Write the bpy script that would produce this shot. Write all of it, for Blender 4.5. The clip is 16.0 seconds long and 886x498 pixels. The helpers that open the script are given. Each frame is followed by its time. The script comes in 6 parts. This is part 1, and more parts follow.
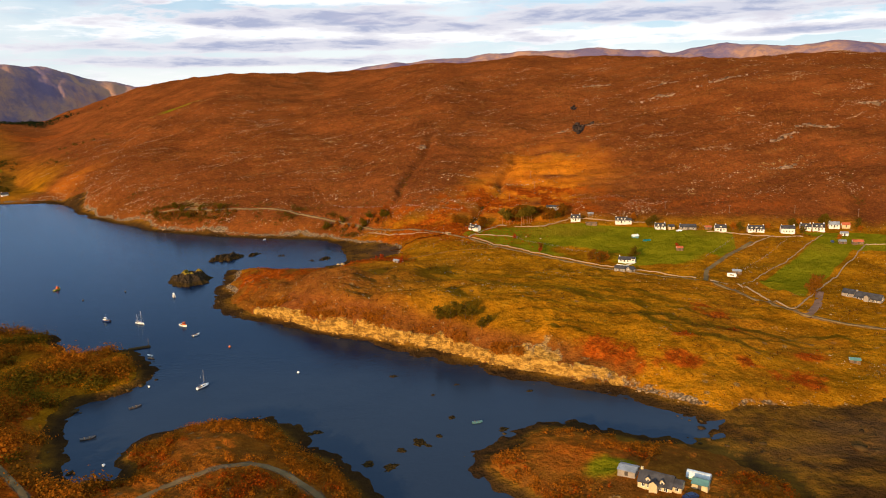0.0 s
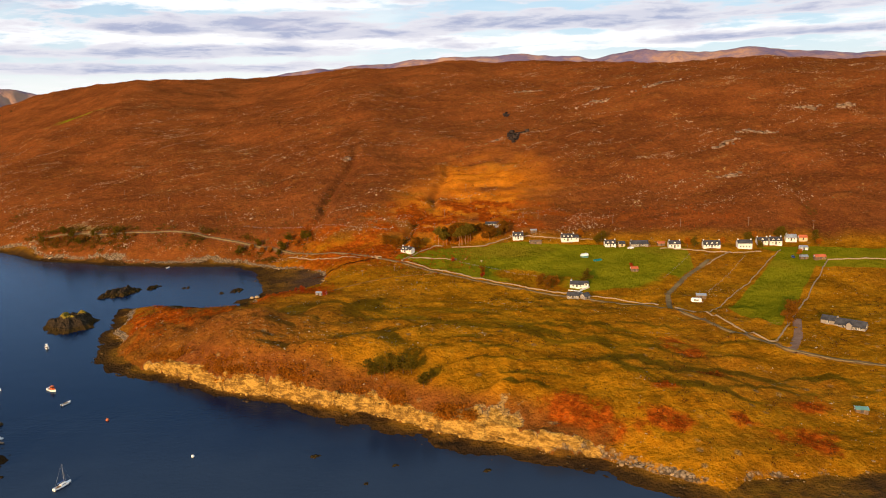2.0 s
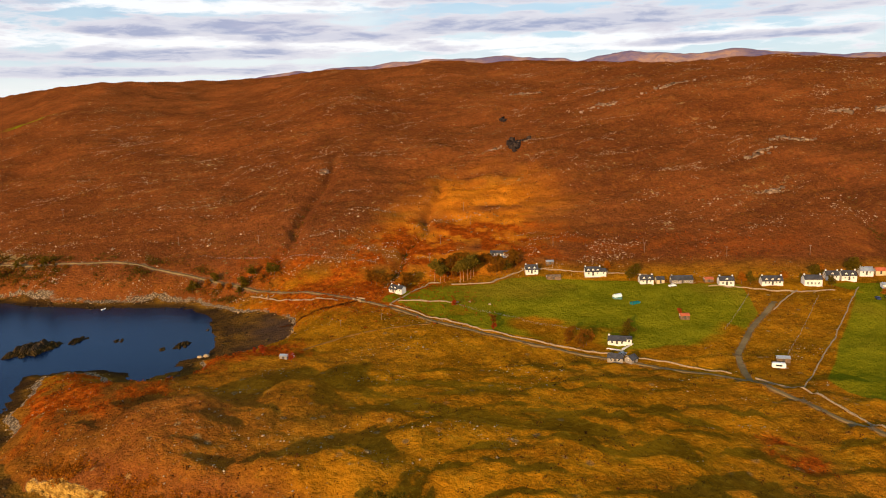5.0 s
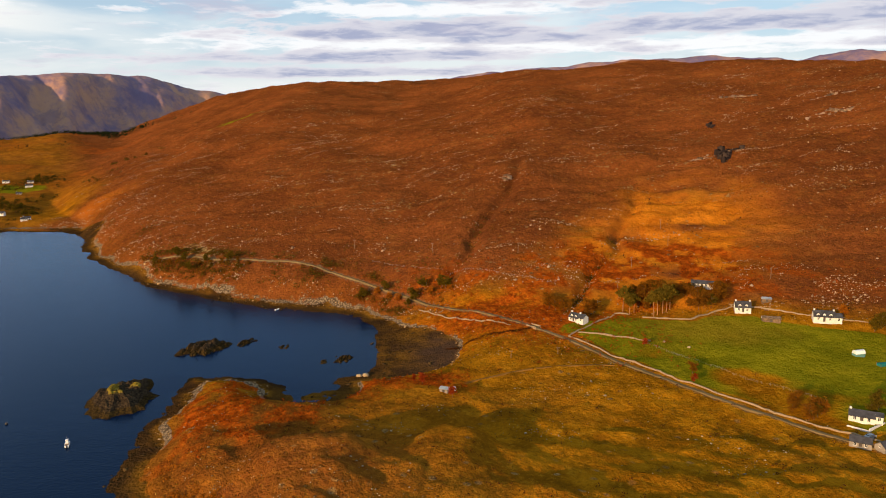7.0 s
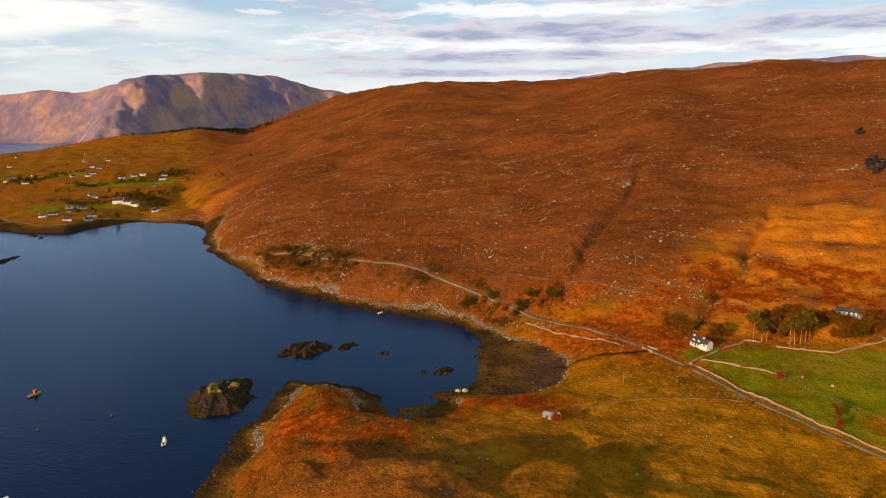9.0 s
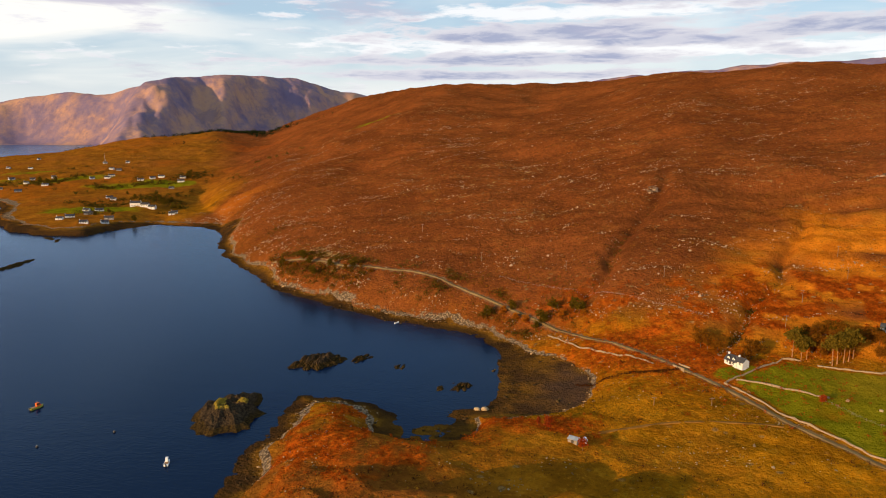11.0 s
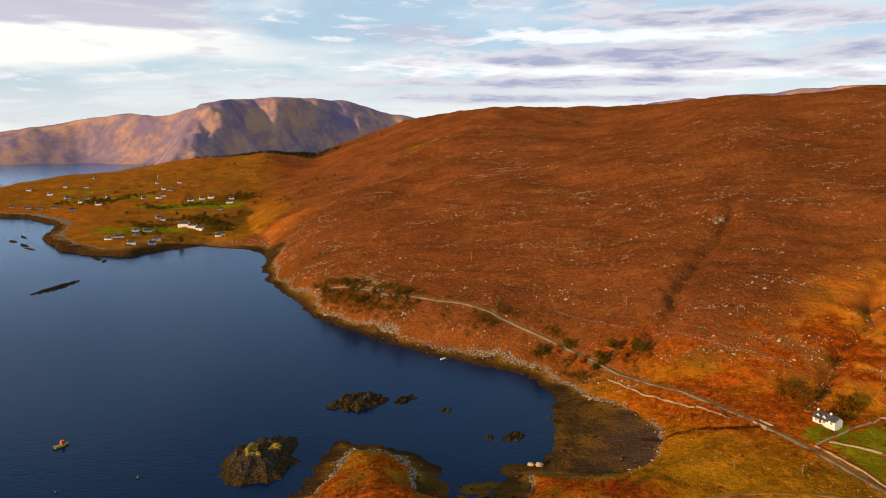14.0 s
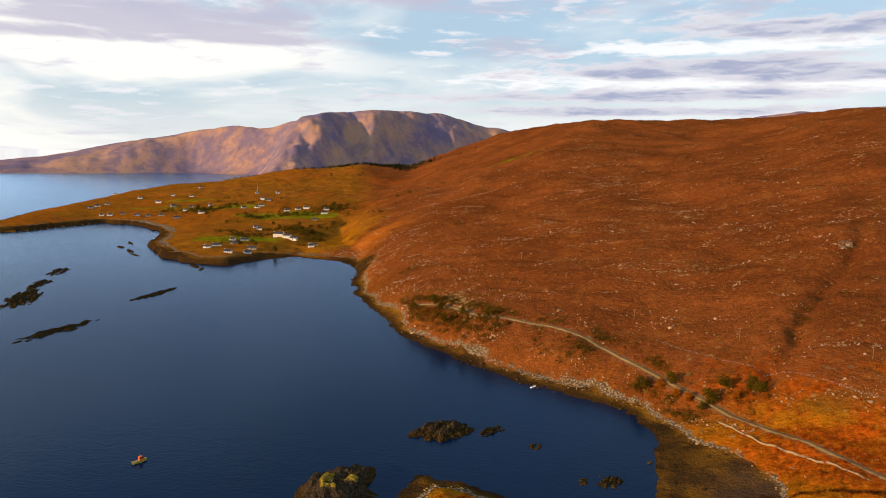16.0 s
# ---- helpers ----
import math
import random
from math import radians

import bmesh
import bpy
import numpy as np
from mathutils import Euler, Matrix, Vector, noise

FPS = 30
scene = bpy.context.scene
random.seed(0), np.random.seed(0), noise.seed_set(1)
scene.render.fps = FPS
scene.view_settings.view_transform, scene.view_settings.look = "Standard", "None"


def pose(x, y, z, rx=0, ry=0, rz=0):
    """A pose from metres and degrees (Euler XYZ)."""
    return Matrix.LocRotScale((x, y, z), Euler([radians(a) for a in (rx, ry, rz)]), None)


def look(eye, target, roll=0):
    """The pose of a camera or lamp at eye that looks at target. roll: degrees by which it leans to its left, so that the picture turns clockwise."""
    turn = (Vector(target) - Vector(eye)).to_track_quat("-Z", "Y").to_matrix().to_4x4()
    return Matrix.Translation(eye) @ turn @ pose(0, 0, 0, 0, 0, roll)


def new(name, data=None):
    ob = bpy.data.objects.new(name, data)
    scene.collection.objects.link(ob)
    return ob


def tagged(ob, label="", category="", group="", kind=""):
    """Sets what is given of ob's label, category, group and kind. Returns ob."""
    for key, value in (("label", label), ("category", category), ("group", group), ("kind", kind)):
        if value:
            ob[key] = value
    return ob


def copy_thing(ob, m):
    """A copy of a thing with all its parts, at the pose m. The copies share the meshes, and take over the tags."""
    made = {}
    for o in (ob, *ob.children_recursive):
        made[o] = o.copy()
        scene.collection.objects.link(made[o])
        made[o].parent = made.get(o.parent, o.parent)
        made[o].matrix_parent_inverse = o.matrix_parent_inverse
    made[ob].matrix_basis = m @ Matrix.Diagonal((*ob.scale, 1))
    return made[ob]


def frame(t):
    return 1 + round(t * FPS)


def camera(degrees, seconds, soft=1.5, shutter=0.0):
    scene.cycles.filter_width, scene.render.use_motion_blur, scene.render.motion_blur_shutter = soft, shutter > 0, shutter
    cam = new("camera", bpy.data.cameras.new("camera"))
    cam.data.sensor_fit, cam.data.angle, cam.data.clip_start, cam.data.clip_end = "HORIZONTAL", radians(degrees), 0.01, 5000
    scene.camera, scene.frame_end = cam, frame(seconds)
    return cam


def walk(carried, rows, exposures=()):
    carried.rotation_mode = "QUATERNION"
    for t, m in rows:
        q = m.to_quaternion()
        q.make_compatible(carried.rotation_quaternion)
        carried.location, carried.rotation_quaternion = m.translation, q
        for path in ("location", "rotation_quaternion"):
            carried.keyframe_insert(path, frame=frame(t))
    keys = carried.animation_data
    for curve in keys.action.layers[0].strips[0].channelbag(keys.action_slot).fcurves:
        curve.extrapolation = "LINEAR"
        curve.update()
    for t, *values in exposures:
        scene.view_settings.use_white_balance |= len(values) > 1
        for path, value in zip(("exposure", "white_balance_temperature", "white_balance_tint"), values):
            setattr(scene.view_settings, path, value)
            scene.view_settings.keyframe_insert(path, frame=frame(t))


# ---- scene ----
cam = camera(63.9, 16.0, soft=1.0)
PATH = [
    (0, (0.732, -0.378, 110.524), (0.705, 1.582, 110.126), -1.3),
    (0.5, (0.809, 14.29, 110.723), (0.78, 16.251, 110.329), -1.0),
    (1, (0.459, 29.284, 110.997), (0.533, 31.244, 110.608), -1.3),
    (1.5, (0.015, 43.843, 111.298), (0.149, 45.801, 110.911), -1.5),
    (2, (-0.078, 58.186, 111.58), (0.095, 60.14, 111.194), -1.7),
    (2.5, (0.031, 72.945, 111.897), (0.228, 74.898, 111.512), -1.9),
    (3, (0.202, 88.29, 112.267), (0.413, 90.242, 111.882), -1.9),
    (3.5, (0.243, 103.965, 112.567), (0.464, 105.916, 112.184), -1.8),
    (3.7, (0.26, 110.3, 112.636), (0.484, 112.251, 112.253), -1.8),
    (5.8, (0.98, 176.802, 114.282), (1.194, 178.754, 113.905), -2.0),
    (6, (1.108, 181.858, 114.359), (1.259, 183.817, 113.986), -1.9),
    (6.5, (1.56, 191.072, 114.719), (1.458, 193.035, 114.352), -1.3),
    (7, (1.824, 196.949, 114.945), (1.538, 198.894, 114.579), -0.9),
    (7.5, (1.808, 201.7, 115.052), (1.39, 203.621, 114.688), -0.7),
    (8, (1.48, 206.453, 115.195), (0.994, 208.359, 114.833), -0.5),
    (8.5, (0.826, 211.43, 115.336), (0.286, 213.322, 114.974), -0.3),
    (9, (-0.135, 216.157, 115.432), (-0.727, 218.033, 115.07), -0.2),
    (11.5, (-6.602, 234.754, 115.827), (-7.249, 236.613, 115.472), 0.0),
    (12, (-8.211, 238.339, 115.958), (-8.867, 240.195, 115.601), 0.1),
    (12.5, (-10.022, 242.042, 116.157), (-10.688, 243.894, 115.799), 0.1),
    (13, (-11.981, 245.827, 116.378), (-12.649, 247.678, 116.019), 0.1),
    (13.5, (-13.929, 249.804, 116.604), (-14.635, 251.642, 116.255), 0.2),
    (14, (-15.777, 254.004, 116.834), (-16.544, 255.827, 116.539), 0.3),
    (14.5, (-17.573, 258.185, 116.926), (-18.475, 259.951, 116.666), 0.6),
    (15, (-19.743, 262.9, 116.993), (-20.704, 264.635, 116.732), 0.7),
    (15.5, (-22.194, 267.843, 117.026), (-23.184, 269.561, 116.765), 0.8),
    (16, (-24.749, 272.984, 117.02), (-25.749, 274.697, 116.758), 0.8),
]
walk(cam, [(t, look(eye, target, roll)) for t, eye, target, roll in PATH], [(0, 0.47), (3.7, 0.44), (6.5, 0.34), (16, 0.36)])

# ---------------------------------------------------------------- world, sun
SUN_BEARING, SUN_HEIGHT = 208.0, 12.0


def build_world():
    world = bpy.data.worlds.new("sky_world")
    scene.world = world
    world.use_nodes = True
    nt = world.node_tree
    nt.nodes.clear()
    n = lambda kind: nt.nodes.new(kind)
    link = nt.links.new
    out, bg = n("ShaderNodeOutputWorld"), n("ShaderNodeBackground")
    sky = n("ShaderNodeTexSky")
    sky.sky_type, sky.sun_disc = "NISHITA", False
    sky.sun_elevation, sky.sun_rotation = radians(SUN_HEIGHT), radians(SUN_BEARING)
    sky.air_density, sky.dust_density, sky.ozone_density = 1.0, 0.6, 2.0
    coord, sep = n("ShaderNodeTexCoord"), n("ShaderNodeSeparateXYZ")
    link(coord.outputs["Generated"], sep.inputs[0])

    def maths(op, a, b=None, clamp=False):
        m = n("ShaderNodeMath")
        m.operation, m.use_clamp = op, clamp
        for k, v in enumerate((a, b)):
            if v is None:
                continue
            if isinstance(v, (int, float)):
                m.inputs[k].default_value = v
            else:
                link(v, m.inputs[k])
        return m.outputs[0]

    def mix(fac, a, b):
        m = n("ShaderNodeMix")
        m.data_type = "RGBA"
        for k, v in ((0, fac), (6, a), (7, b)):
            if isinstance(v, (int, float)):
                m.inputs[k].default_value = v
            elif isinstance(v, tuple):
                m.inputs[k].default_value = (*v, 1)
            else:
                link(v, m.inputs[k])
        return m.outputs[2]

    turn = maths("ARCTAN2", sep.outputs["X"], sep.outputs["Y"])

    def ramp(value, lo, hi, a=0.0, b=1.0):
        r = n("ShaderNodeMapRange")
        r.interpolation_type = "SMOOTHSTEP"
        for k, v in zip((1, 2, 3, 4), (lo, hi, a, b)):
            r.inputs[k].default_value = v
        link(value, r.inputs[0])
        return r.outputs[0]

    def cloud(across, up, seed, detail=8.0, rough=0.6, warp=0.5):
        """Banks of cloud lying level: long along the horizon, thin in height."""
        pos = n("ShaderNodeCombineXYZ")
        link(maths("MULTIPLY", turn, across), pos.inputs[0])
        link(maths("MULTIPLY", maths("POWER", maths("MAXIMUM", sep.outputs["Z"], 0.0), 0.8), up), pos.inputs[1])
        pos.inputs[2].default_value = seed
        tex = n("ShaderNodeTexNoise")
        tex.inputs["Scale"].default_value = 1.0
        tex.inputs["Detail"].default_value, tex.inputs["Roughness"].default_value = detail, rough
        tex.inputs["Distortion"].default_value = warp
        link(pos.outputs[0], tex.inputs["Vector"])
        return tex.outputs[0]

    def bank(bearing, rise, half_wide, half_high):
        """A level bank of cloud: 1 in its middle, falling off in an oval; a flat base."""
        across = maths("DIVIDE", maths("SUBTRACT", turn, radians(bearing)), radians(half_wide))
        up = maths("DIVIDE", maths("SUBTRACT", sep.outputs["Z"], math.sin(radians(rise))), radians(half_high))
        up = maths("MULTIPLY", up, ramp(up, -0.2, 0.2, 1.7, 1.0))
        d = maths("ADD", maths("MULTIPLY", across, across), maths("MULTIPLY", up, up))
        return maths("EXPONENT", maths("MULTIPLY", d, -1.0))

    def most(values):
        total = values[0]
        for v in values[1:]:
            total = maths("MAXIMUM", total, v)
        return total

    high = ramp(sep.outputs["Z"], 0.30, 0.50, 1.0, 0.12)
    west = ramp(turn, radians(-28), radians(-48))
    billow, wisp, soft_noise = cloud(13.0, 58.0, 1.4, 9.0, 0.58, 0.2), cloud(6.0, 28.0, 7.7, 7.0, 0.58, 0.4), cloud(3.0, 9.0, 3.1, 5.0, 0.5)
    base = n("ShaderNodeVectorMath")
    base.operation = "SCALE"
    base.inputs["Scale"].default_value = 0.14
    link(sky.outputs[0], base.inputs[0])
    # clear pale blue, whiter towards the horizon and in the west
    col = mix(0.6, base.outputs[0], (0.80, 1.05, 1.30))
    col = mix(maths("MULTIPLY", ramp(sep.outputs["Z"], 0.11, 0.0), 0.75), col, (1.20, 1.20, 1.18))
    col = mix(maths("MULTIPLY", maths("MULTIPLY", ramp(soft_noise, 0.40, 0.62), high), ramp(west, 0, 1, 0.40, 0.95)), col, (1.42, 1.38, 1.30))
    # bright white cloud behind the banks
    white = most([bank(-1, 5.0, 11, 0.8), bank(12, 4.9, 10, 0.7), bank(-14, 5.6, 15, 1.3), bank(22, 4.6, 14, 0.9), bank(-9, 8.0, 14, 0.8)])
    white = ramp(maths("ADD", maths("MULTIPLY", white, 0.34), billow), 0.55, 0.72)
    col = mix(maths("MULTIPLY", maths("MULTIPLY", white, high), 0.85), col, (1.36, 1.35, 1.36))
    # broken grey banks over the hills in the north, a soft one high in the west
    north = most([bank(-15, 3.4, 15, 0.5), bank(-13, 4.6, 14, 0.65), bank(-10, 6.4, 12, 0.9), bank(-3, 5.8, 9, 0.6), bank(17, 6.3, 17, 1.0), bank(-5, 9.0, 10, 0.85), bank(24, 8.4, 20, 1.2), bank(30, 4.5, 8, 0.4)])
    lumps = maths("ADD", maths("MULTIPLY", north, 0.36), maths("ADD", maths("MULTIPLY", billow, 0.72), maths("MULTIPLY", wisp, 0.28)))
    grey = maths("MULTIPLY", ramp(lumps, 0.54, 0.68), high)
    body = mix(ramp(cloud(16.0, 80.0, 5.2, 7.0, 0.6), 0.40, 0.62), (0.50, 0.55, 0.78), (0.86, 0.86, 0.99))
    body = mix(ramp(lumps, 0.84, 0.62), body, (1.02, 1.00, 1.08))
    col = mix(maths("MULTIPLY", grey, 0.95), col, body)
    mauve = most([bank(-53, 9.3, 13, 1.7), bank(-60, 8.0, 9, 0.8), bank(-44, 8.4, 8, 0.7), bank(-55, 13, 30, 2.5)])
    mauve = ramp(maths("ADD", maths("MULTIPLY", mauve, 0.40), wisp), 0.55, 0.82)
    col = mix(maths("MULTIPLY", maths("MULTIPLY", mauve, high), 0.85), col, (0.74, 0.71, 0.88))
    link(col, bg.inputs[0])
    bg.inputs[1].default_value = SKY_STRENGTH
    link(bg.outputs[0], out.inputs[0])


SKY_STRENGTH = 0.60
build_world()
sun_data = bpy.data.lights.new("sun", "SUN")
sun_data.energy, sun_data.angle, sun_data.color = 5.0, radians(0.6), (1.0, 0.64, 0.30)
sun = new("sun", sun_data)
_b, _e = radians(SUN_BEARING), radians(SUN_HEIGHT)
sun.matrix_world = look((math.sin(_b) * math.cos(_e) * 900, math.cos(_b) * math.cos(_e) * 900, math.sin(_e) * 900), (0, 0, 0))

# ---------------------------------------------------------------- lie of the land
# LAND BEGIN
COAST_MAIN = [
    (60, -1500), (45, 60), (30, 140), (20, 184), (11, 191), (5, 205), (5, 212), (14, 216), (19, 224), (31, 232), (43, 232), (54, 227),
    (65, 219), (81, 222), (88, 229), (83, 237), (74, 246), (64, 255), (44, 266), (23, 277), (7, 291), (-16, 309), (-44, 326), (-68, 340),
    (-96, 359), (-122, 376), (-130, 388), (-136, 402), (-146, 428), (-154, 457)]
COAST_LAGOON = [
    (-156, 482), (-139, 487), (-124, 485), (-109, 475), (-100, 465), (-94, 476), (-93, 493), (-81, 497), (-76, 506), (-78, 517),
    (-87, 552), (-93, 568), (-112, 591), (-135, 598), (-166, 602), (-203, 616), (-237, 634), (-278, 653), (-328, 695), (-386, 746),
    (-431, 797), (-462, 850), (-514, 884), (-574, 878), (-590, 840)]
COAST_VILLAGE = [
    (-589, 791), (-629, 781), (-687, 791), (-778, 840), (-860, 925), (-908, 962), (-1021, 1002), (-1086, 987), (-1082, 909), (-1068, 858),
    (-1085, 815), (-1160, 845), (-1330, 1015), (-1480, 1205), (-1620, 1390), (-1690, 1590), (-1730, 1850), (-2300, 2500), (-2780, 3000), (-3200, 2950),
    (-3420, 2500), (-3600, 2150), (-3900, 1750), (-4300, 1500), (-5600, 1400), (-6500, 6500), (6500, 6500), (6500, -2500)]
COAST_NEAR = [
    (-900, -1500), (-900, 250), (-600, 330), (-234, 350), (-198, 342), (-180, 318), (-150, 320), (-131, 291), (-129, 274), (-136, 265),
    (-145, 256), (-139, 234), (-123, 205), (-113, 197), (-107, 200), (-110, 210), (-106, 225), (-96, 236), (-83, 240), (-67, 240),
    (-55, 232), (-44, 218), (-35, 206), (-26, 195), (-19, 185), (-10, 160), (-5, 60), (-20, -1500)]
# foot of the long hill, from east to west
HILL_FOOT = [
    (1500, 150), (800, 330), (420, 455), (250, 505), (100, 550), (0, 565), (-60, 582), (-130, 606), (-200, 624), (-278, 662), (-330, 704),
    (-386, 754), (-431, 806), (-470, 862), (-530, 925), (-660, 1062), (-950, 1450), (-1260, 1850), (-1900, 2700)]
# crests far behind, as bearing and height over the level in degrees
FAR_CREST = [
    (-75, -1.5), (-62, -0.98), (-60, -0.69), (-55, 0.41), (-51, 1.19), (-46, 2.16), (-43, 2.45), (-38.6, 3.2), (-35, 3.44), (-30.6, 3.2),
    (-27.5, 2.42), (-25, 1.9), (-20, 1.6), (-12, 2.2), (-6.8, 3.1), (-1.9, 3.5), (4.7, 3.90), (11.8, 4.05), (17.6, 3.6), (21.6, 4.0),
    (25.4, 3.55), (29, 3.75), (33.5, 3.3), (36, 3.0), (45, 3.2), (60, 2.5), (90, 2.0), (180, 1.0)]


def hash2(i, j, s):
    h = (i * 374761393 + j * 668265263 + s * 974711) & 0xFFFFFFFF
    h = ((h ^ (h >> 13)) * 1274126177) & 0xFFFFFFFF
    h = ((h ^ (h >> 16)) * 2246822519) & 0xFFFFFFFF
    return (h ^ (h >> 15)) / 4294967295.0


def vnoise(x, y, s):
    i, j = np.floor(x).astype(np.int64), np.floor(y).astype(np.int64)
    u, v = x - i, y - j
    u, v = u * u * u * (u * (u * 6 - 15) + 10), v * v * v * (v * (v * 6 - 15) + 10)
    a, b, c, d = hash2(i, j, s), hash2(i + 1, j, s), hash2(i, j + 1, s), hash2(i + 1, j + 1, s)
    return (a + (b - a) * u) * (1 - v) + (c + (d - c) * u) * v - 0.5


def fbm(x, y, s, octaves=4, gain=0.5):
    """Fractal noise, about -0.5 to 0.5."""
    total, amp = np.zeros_like(x), 1.0
    for k in range(octaves):
        total = total + amp * vnoise(x, y, s + 17 * k)
        x, y, amp = 1.93 * x + 0.52 * y + 5.2, 1.93 * y - 0.52 * x + 1.7, amp * gain
    return total


def line_distance(x, y, line, closed=False):
    """Distance from a line, and which side: positive inside a closed one, to the right of an open one."""
    best, side = np.full(x.shape, 1e18), np.zeros(x.shape)
    pts = list(line) + ([line[0]] if closed else [])
    inside = np.zeros(x.shape, bool)
    for (ax, ay), (bx, by) in zip(pts[:-1], pts[1:]):
        ex, ey = bx - ax, by - ay
        px, py = x - ax, y - ay
        t = np.clip((px * ex + py * ey) / (ex * ex + ey * ey), 0, 1)
        d = (px - t * ex) ** 2 + (py - t * ey) ** 2
        near = d < best
        best = np.where(near, d, best)
        side = np.where(near, ey * px - ex * py, side)
        if closed and ay != by:
            inside ^= ((ay > y) != (by > y)) & (x < ax + (y - ay) * ex / (by - ay))
    best = np.sqrt(best)
    return np.where(inside, best, -best) if closed else np.where(side > 0, best, -best)


def smooth(lo, hi, v):
    t = np.clip((v - lo) / (hi - lo), 0, 1)
    return t * t * (3 - 2 * t)


def bump(x, y, cx, cy, rx, ry, turn=0.0):
    c, s = math.cos(radians(turn)), math.sin(radians(turn))
    u, v = (c * (x - cx) + s * (y - cy)) / rx, (-s * (x - cx) + c * (y - cy)) / ry
    return np.exp(-(u * u + v * v))


def skirt(x, y):
    """Extra metres of weedy foreshore round the headland."""
    return (1 - 0.8 * bump(x, y, -56, 334, 34, 16, -30)) * 4.0 * np.clip(1.4 * bump(x, y, -55, 335, 100, 32, -36) + 0.3 * bump(x, y, -145, 415, 32, 48, 10), 0, 1)


def shore(x, y):
    """Metres inland of the water's edge, with a ragged edge."""
    wob = 5.0 * fbm(x / 22, y / 22, 5, 3) + 1.6 * fbm(x / 4, y / 4, 8, 2)
    main = line_distance(x, y, COAST_MAIN + COAST_LAGOON + COAST_VILLAGE, True)
    near = line_distance(x, y, COAST_NEAR, True)
    return np.maximum(main + skirt(x, y) * smooth(-25, -8, main), near) + wob


# crest of the spur behind the village: metres along it and height
SPUR = [(-450, 4), (-200, 12), (0, 27), (83, 35), (185, 43), (290, 61), (390, 76), (480, 83), (560, 86), (760, 85), (1100, 56)]
TIDE_FLAT = [(72, 224), (79, 212), (87, 196), (95, 180), (101, 160), (106, 100), (90, -900), (520, -900), (420, 100), (340, 232), (250, 244), (170, 244), (140, 239), (105, 242), (92, 236)]


KNOLLS = [  # x, y, height, half length, half width, turn
    (-12, 340, 3.0, 62, 40, 8), (60, 352, 4.0, 52, 34, -14), (-75, 350, 4, 40, 24, -25), (30, 318, 1.5, 30, 20, -12), (100, 290, 3.2, 40, 22, -6),
    (-100, 430, 2.5, 40, 36, 60), (10, 400, 2, 70, 24, -6), (95, 398, 2, 45, 15, -20), (-45, 375, 4.2, 34, 27, 10), (185, 372, 1.6, 40, 20, -20)]


# rocky steps of the headland: x, y, half length, drop, turn; each rises gently from the south and falls off steeply to the north
SCARPS = [
    (-66, 388, 18, 6.5, -4), (-26, 409, 11, 5.0, -6), (-19, 342, 23, 5.0, -4), (35, 314, 11, 1.9, 6), (44, 293, 13, 2.2, -8), (10, 358, 7, 1.4, 0),
    (36, 392, 12, 1.2, 4), (74, 394, 22, 1.5, -6), (100, 361, 12, 1.2, -18), (124, 368, 13, 1.5, -30), (146, 391, 10, 1.2, -30), (112, 285, 16, 1.9, -16),
    (137, 305, 16, 2.0, -22), (163, 302, 13, 1.6, -20), (84, 332, 9, 1.5, 0), (-88, 400, 16, 1.8, -30), (20, 330, 9, 1.3, 10), (60, 350, 12, 1.4, -5)]


def scarps(x, y):
    """The steps, the large ones by place and a sowing of small ledges."""
    z = np.zeros_like(x)
    ledges = list(SCARPS)
    for k in range(150):
        a, b, c, d = (hash2(np.array([k]), np.array([q]), 900)[0] for q in range(4))
        ledges.append((-105 + 290 * a, 292 + 138 * b, 4 + 8 * c, 0.5 + 0.9 * d * d, -40 * c * d + 12 * a))
    for cx, cy, w, h, turn in ledges:
        near = np.nonzero((np.abs(x - cx) < 2.2 * w + 30) & (np.abs(y - cy) < 60))
        if not len(near[0]):
            continue
        c, s = math.cos(radians(turn)), math.sin(radians(turn))
        u, v = c * (x[near] - cx) + s * (y[near] - cy), -s * (x[near] - cx) + c * (y[near] - cy)
        v = v + 0.22 * w * vnoise(u / (0.5 * w), u * 0 + cx, 903) + 0.8 * vnoise(u / 2.5, v / 2.5, 904)
        run = 6.0 * h + 4
        z[near] += h * np.exp(-(u / w) ** 4) * (smooth(-run, 0, v) * (1 - smooth(0, 0.9 * h + 0.8, v)) - 0.35 * smooth(0, 1.5 * h, v) * smooth(7 * h + 8, 2 * h, v))
    return z


